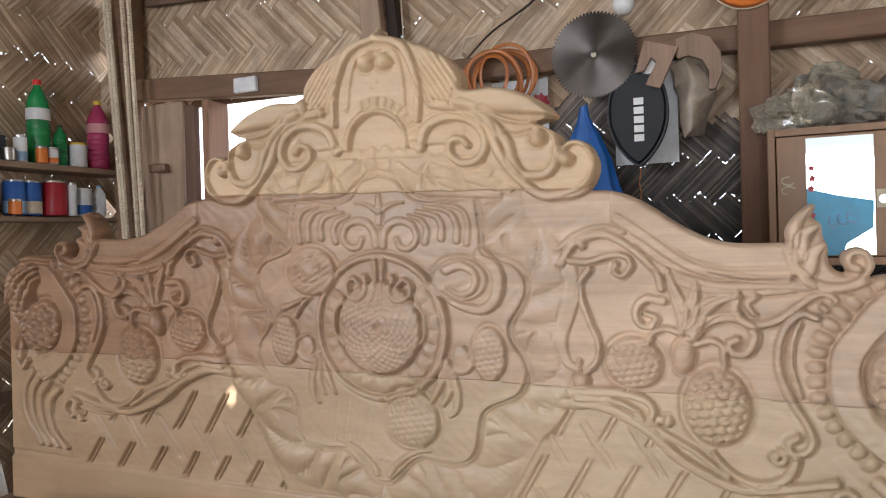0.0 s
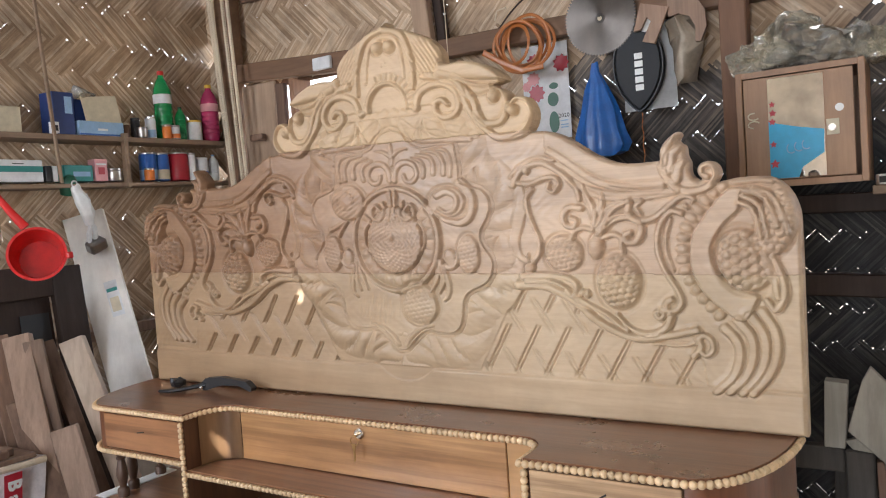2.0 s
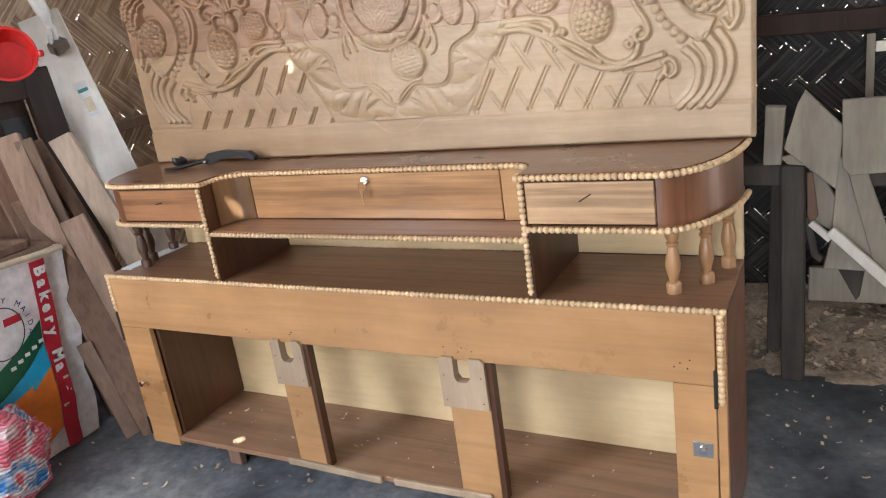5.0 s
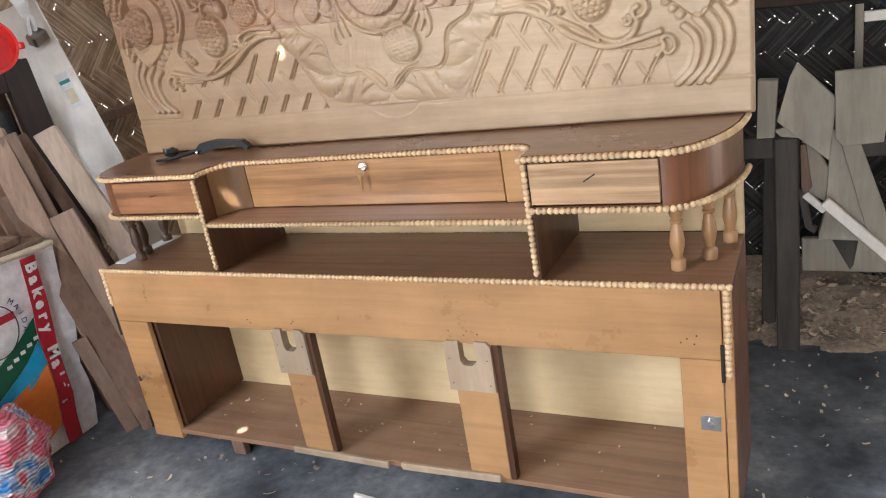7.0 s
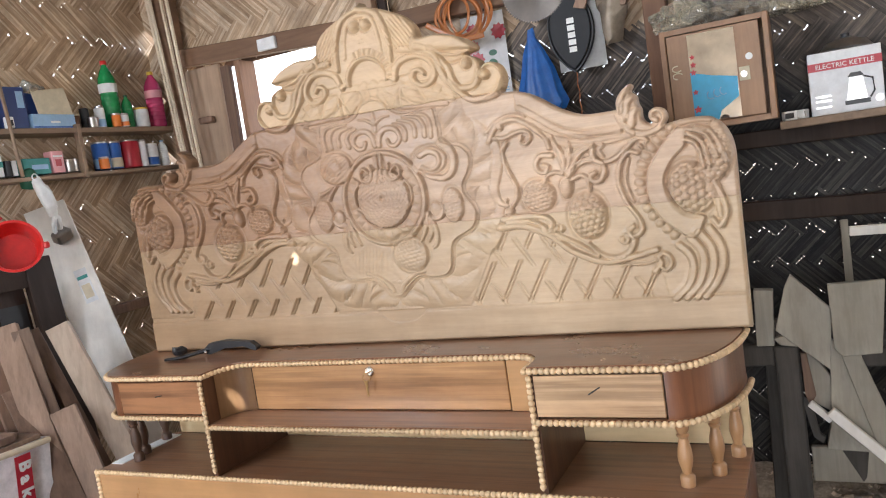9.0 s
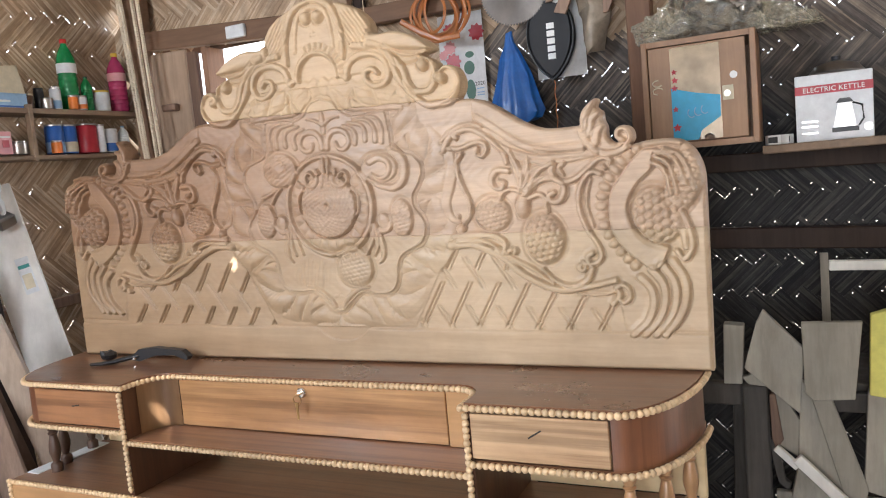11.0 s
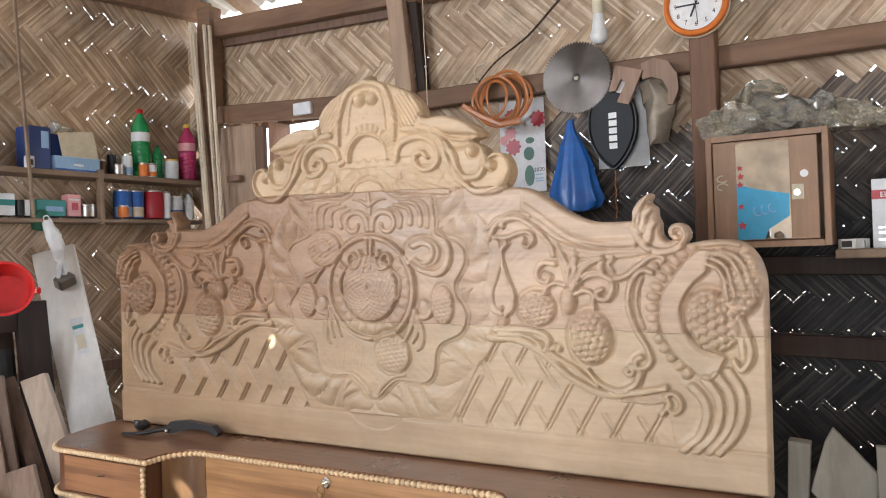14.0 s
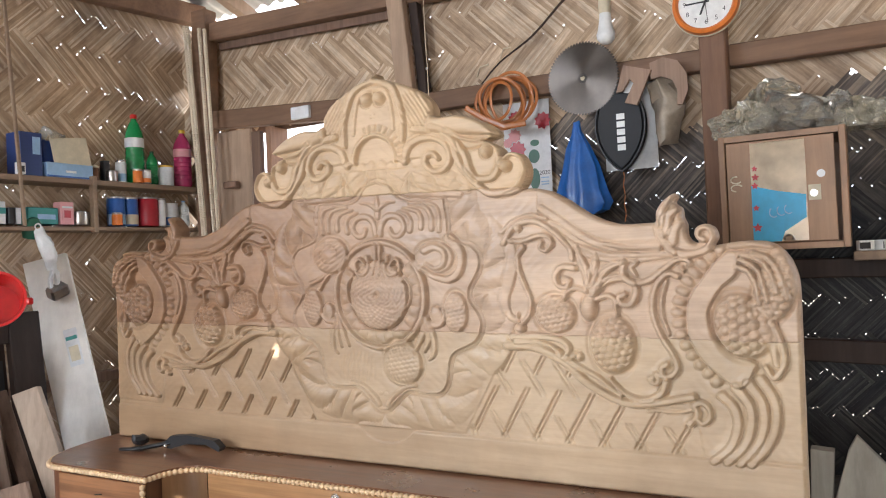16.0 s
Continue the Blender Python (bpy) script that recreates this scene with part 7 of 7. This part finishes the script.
def shavings(name, n, place, mat, label, seed, size):
    rng = random.Random(seed)
    verts, faces = [], []
    for _ in range(n):
        x, y, z = place(rng)
        k = len(verts)
        verts += curl(rng, x, y, z, size * rng.uniform(0.6, 1.5))
        faces += [(k + 2 * i, k + 2 * i + 1, k + 2 * i + 3, k + 2 * i + 2) for i in range(3)]
    me = bpy.data.meshes.new(name)
    me.from_pydata(verts, [], faces)
    me.materials.append(mat)
    ob = new(name, me)
    tagged(ob, label, "wood shavings", kind="stuff")


def heap(rng):
    x, y = rng.uniform(0.78, 2.0), 0.76 + abs(rng.gauss(0.16, 0.17))
    y = min(y, 1.19)
    top = 0.16 * min(1, max(0, (y - 0.70) / 0.25)) * (0.75 + 0.35 * math.sin(6 * x) * math.sin(9 * y))
    return x, y, rng.uniform(0.2, 1) * max(0.0, top)


bm = bmesh.new()
grid = [[bm.verts.new((0.72 + 0.03 * i, 0.70 + 0.025 * j, max(-0.01, 0.135 * min(1, max(0, (0.025 * j - 0.02) / 0.28)) * (0.75 + 0.35 * math.sin(6 * (0.72 + 0.03 * i)) * math.sin(9 * (0.7 + 0.025 * j))) + 0.02 * noise.noise(Vector((i * 0.5, j * 0.5, 0))) - 0.006))) for i in range(44)] for j in range(21)]
for p, q in zip(grid, grid[1:]):
    for i in range(43):
        bm.faces.new((p[i], p[i + 1], q[i + 1], q[i]))
tagged(solid("sawdust_heap", bm, CHIP_DARK, "heap of dusty brown sawdust under the bench", "sawdust", smooth=True), kind="stuff")
shavings("pale_shavings", 420, heap, CHIP, "pale curled wood shavings in a heap", 4, 0.030)
shavings("dusty_shavings", 1100, heap, CHIP_DARK, "dusty brown wood shavings in a heap", 5, 0.030)
shavings("loose_chips", 150, lambda r: (r.uniform(0.85, 1.7), r.uniform(-0.3, 0.85), 0.001), CHIP, "small pale chips scattered on the floor", 6, 0.012)
shavings("floor_shavings", 60, lambda r: (r.uniform(-0.95, 0.85), r.uniform(-0.30, 0.0), 0.001), CHIP_DARK, "wood shavings on the floor under the cabinet", 7, 0.015)
shavings("floor_chips", 22, lambda r: (r.uniform(-1.4, -0.4), r.uniform(-0.75, -0.25), 0.001), CHIP, "few pale chips on the cement floor", 8, 0.016)
solid("ground_strip", beam_between((-0.16, -0.33, 0.012), (0.16, -0.36, 0.012), 0.022, 0.014, (0, 0, 1), 0.002), RAW_PALE, "raw pale strip lying on the floor", "strip")
shavings("cabinet_dust", 40, lambda r: (r.uniform(-0.83, 0.7), r.uniform(-0.18, 0.05), 0.0885), CHIP, "few pale chips on the cabinet floor", 9, 0.010)

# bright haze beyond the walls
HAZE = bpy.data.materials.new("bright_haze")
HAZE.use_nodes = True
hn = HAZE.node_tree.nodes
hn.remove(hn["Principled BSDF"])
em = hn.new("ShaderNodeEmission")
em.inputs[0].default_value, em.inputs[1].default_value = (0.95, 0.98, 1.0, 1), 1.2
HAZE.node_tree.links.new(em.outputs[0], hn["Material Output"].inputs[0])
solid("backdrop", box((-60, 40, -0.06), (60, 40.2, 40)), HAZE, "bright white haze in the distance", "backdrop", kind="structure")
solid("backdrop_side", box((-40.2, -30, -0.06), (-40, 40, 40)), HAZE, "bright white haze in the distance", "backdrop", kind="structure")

# ---- woven bamboo mats: real slivers with gaps that let daylight through ----


def weave(name, to_world, wide, high, w, skip, mat, parent, label, gaps, seed, split=4, single=0):
    """A twill of flattened bamboo on a wall plane (u across, v up), each strip split into slivers."""
    rng = random.Random(seed)
    c = math.sqrt(0.5)
    verts, faces, uvs = [], [], []
    pieces = []
    n = int((wide + high) / w) + 8
    for i in range(-n, n):
        for j in range(-n, n):
            for kind in (0, 1):
                k = (i + j) % 6
                if kind == 0 and k == 0:
                    a0, a1, b0, b1 = i, i + 1, j, j + 3
                elif kind == 1 and k == 3:
                    a0, a1, b0, b1 = i, i + 3, j, j + 1
                else:
                    continue
                ca, cb = (a0 + a1) / 2 * w, (b0 + b1) / 2 * w
                u, v = wide / 2 + (ca - cb) * c, high / 2 + (ca + cb) * c
                if u < -0.02 or u > wide + 0.02 or v < -0.1 or v > high + 0.06 or skip(u, v):
                    continue
                pieces.append((kind, ca, cb, u, v))
    for kind, ca, cb, u, v in pieces:
        cluster = noise.noise(Vector((u * 2.2, v * 2.2, seed * 3.7)))
        p = gaps * (0.25 + 2.6 * max(0.0, cluster + 0.12))
        tip = rng.uniform(-0.0015, 0.0015)
        m = rng.choice((split - 1, split, split + 1))
        for s in range(m):
            side0, side1 = -w / 2 + w * s / m, -w / 2 + w * (s + 1) / m
            side0 -= 0.0008
            side1 += 0.0008
            e0 = -1.5 * w - (0.008 if rng.random() > p else -rng.uniform(0.001, 0.0045))
            e1 = 1.5 * w + (0.008 if rng.random() > p else -rng.uniform(0.001, 0.0045))
            depth = (0.0 if kind == 0 else 0.003) + tip + rng.uniform(-0.0006, 0.0006)
            lift = rng.uniform(-0.0012, 0.0012)
            k = len(verts)
            for bow, e in ((lift, e0), (-0.0016, (e0 + e1) / 2), (lift * -1, e1)):
                for t, off in ((side0, 0.0), (side1, 0.0), (side1, 0.0016), (side0, 0.0016)):
                    a, b = (ca + t, cb + e) if kind == 0 else (ca + e, cb + t)
                    verts.append(to_world(wide / 2 + (a - b) * c, high / 2 + (a + b) * c, depth + bow + off))
            for q in (k, k + 4):
                for x in range(4):
                    y = (x + 1) % 4
                    faces.append((q + x, q + y, q + 4 + y, q + 4 + x))
            faces += [(k + 3, k + 2, k + 1, k), (k + 8, k + 9, k + 10, k + 11)]
            r = rng.random() * 50
            for vv in range(12):
                uvs.append((r + (vv // 4) * 0.5, r + (0.012 if vv % 4 in (1, 2) else 0.0)))
    inv = home(parent).inverted()
    me = bpy.data.meshes.new(name)
    me.from_pydata([inv @ Vector(p) for p in verts], [], faces)
    layer = me.uv_layers.new()
    idx = np.zeros(len(me.loops), int)
    me.loops.foreach_get("vertex_index", idx)
    layer.data.foreach_set("uv", np.array(uvs)[idx].ravel())
    me.materials.append(mat)
    ob = new(name, me)
    ob.parent = parent
    tagged(ob, label, kind="stuff")


def back_upper(u, v):
    x, z = u - 1.95, v + 0.0
    hole = -1.70 < x < -0.68 and 1.06 < z < 2.145
    top = 2.53 if x < -0.66 else 2.62 + 0.05 * math.sin(9 * x)
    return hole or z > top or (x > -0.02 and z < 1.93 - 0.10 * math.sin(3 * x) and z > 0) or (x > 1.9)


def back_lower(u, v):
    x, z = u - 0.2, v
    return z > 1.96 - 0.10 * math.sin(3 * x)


weave("bamboo_weave", lambda u, v, d: (u - 1.95, WALL_Y + d, v), 3.9, 2.62, 0.072, back_upper, BAMBOO, wall_back, "beige brown woven bamboo strips", 0.16, 1, 8)
weave("dark_weave", lambda u, v, d: (u - 0.2, WALL_Y + 0.004 + d, v), 2.2, 1.98, 0.056, back_lower, BAMBOO_DARK, wall_back, "near-black woven bamboo strips", 0.50, 2, 9)
weave("bamboo_weave", lambda u, v, d: (WALL_X - d, u - 0.75, v), 2.05, 2.62, 0.072, lambda u, v: False, BAMBOO, wall_left, "brown woven bamboo strips", 0.24, 3, 9)
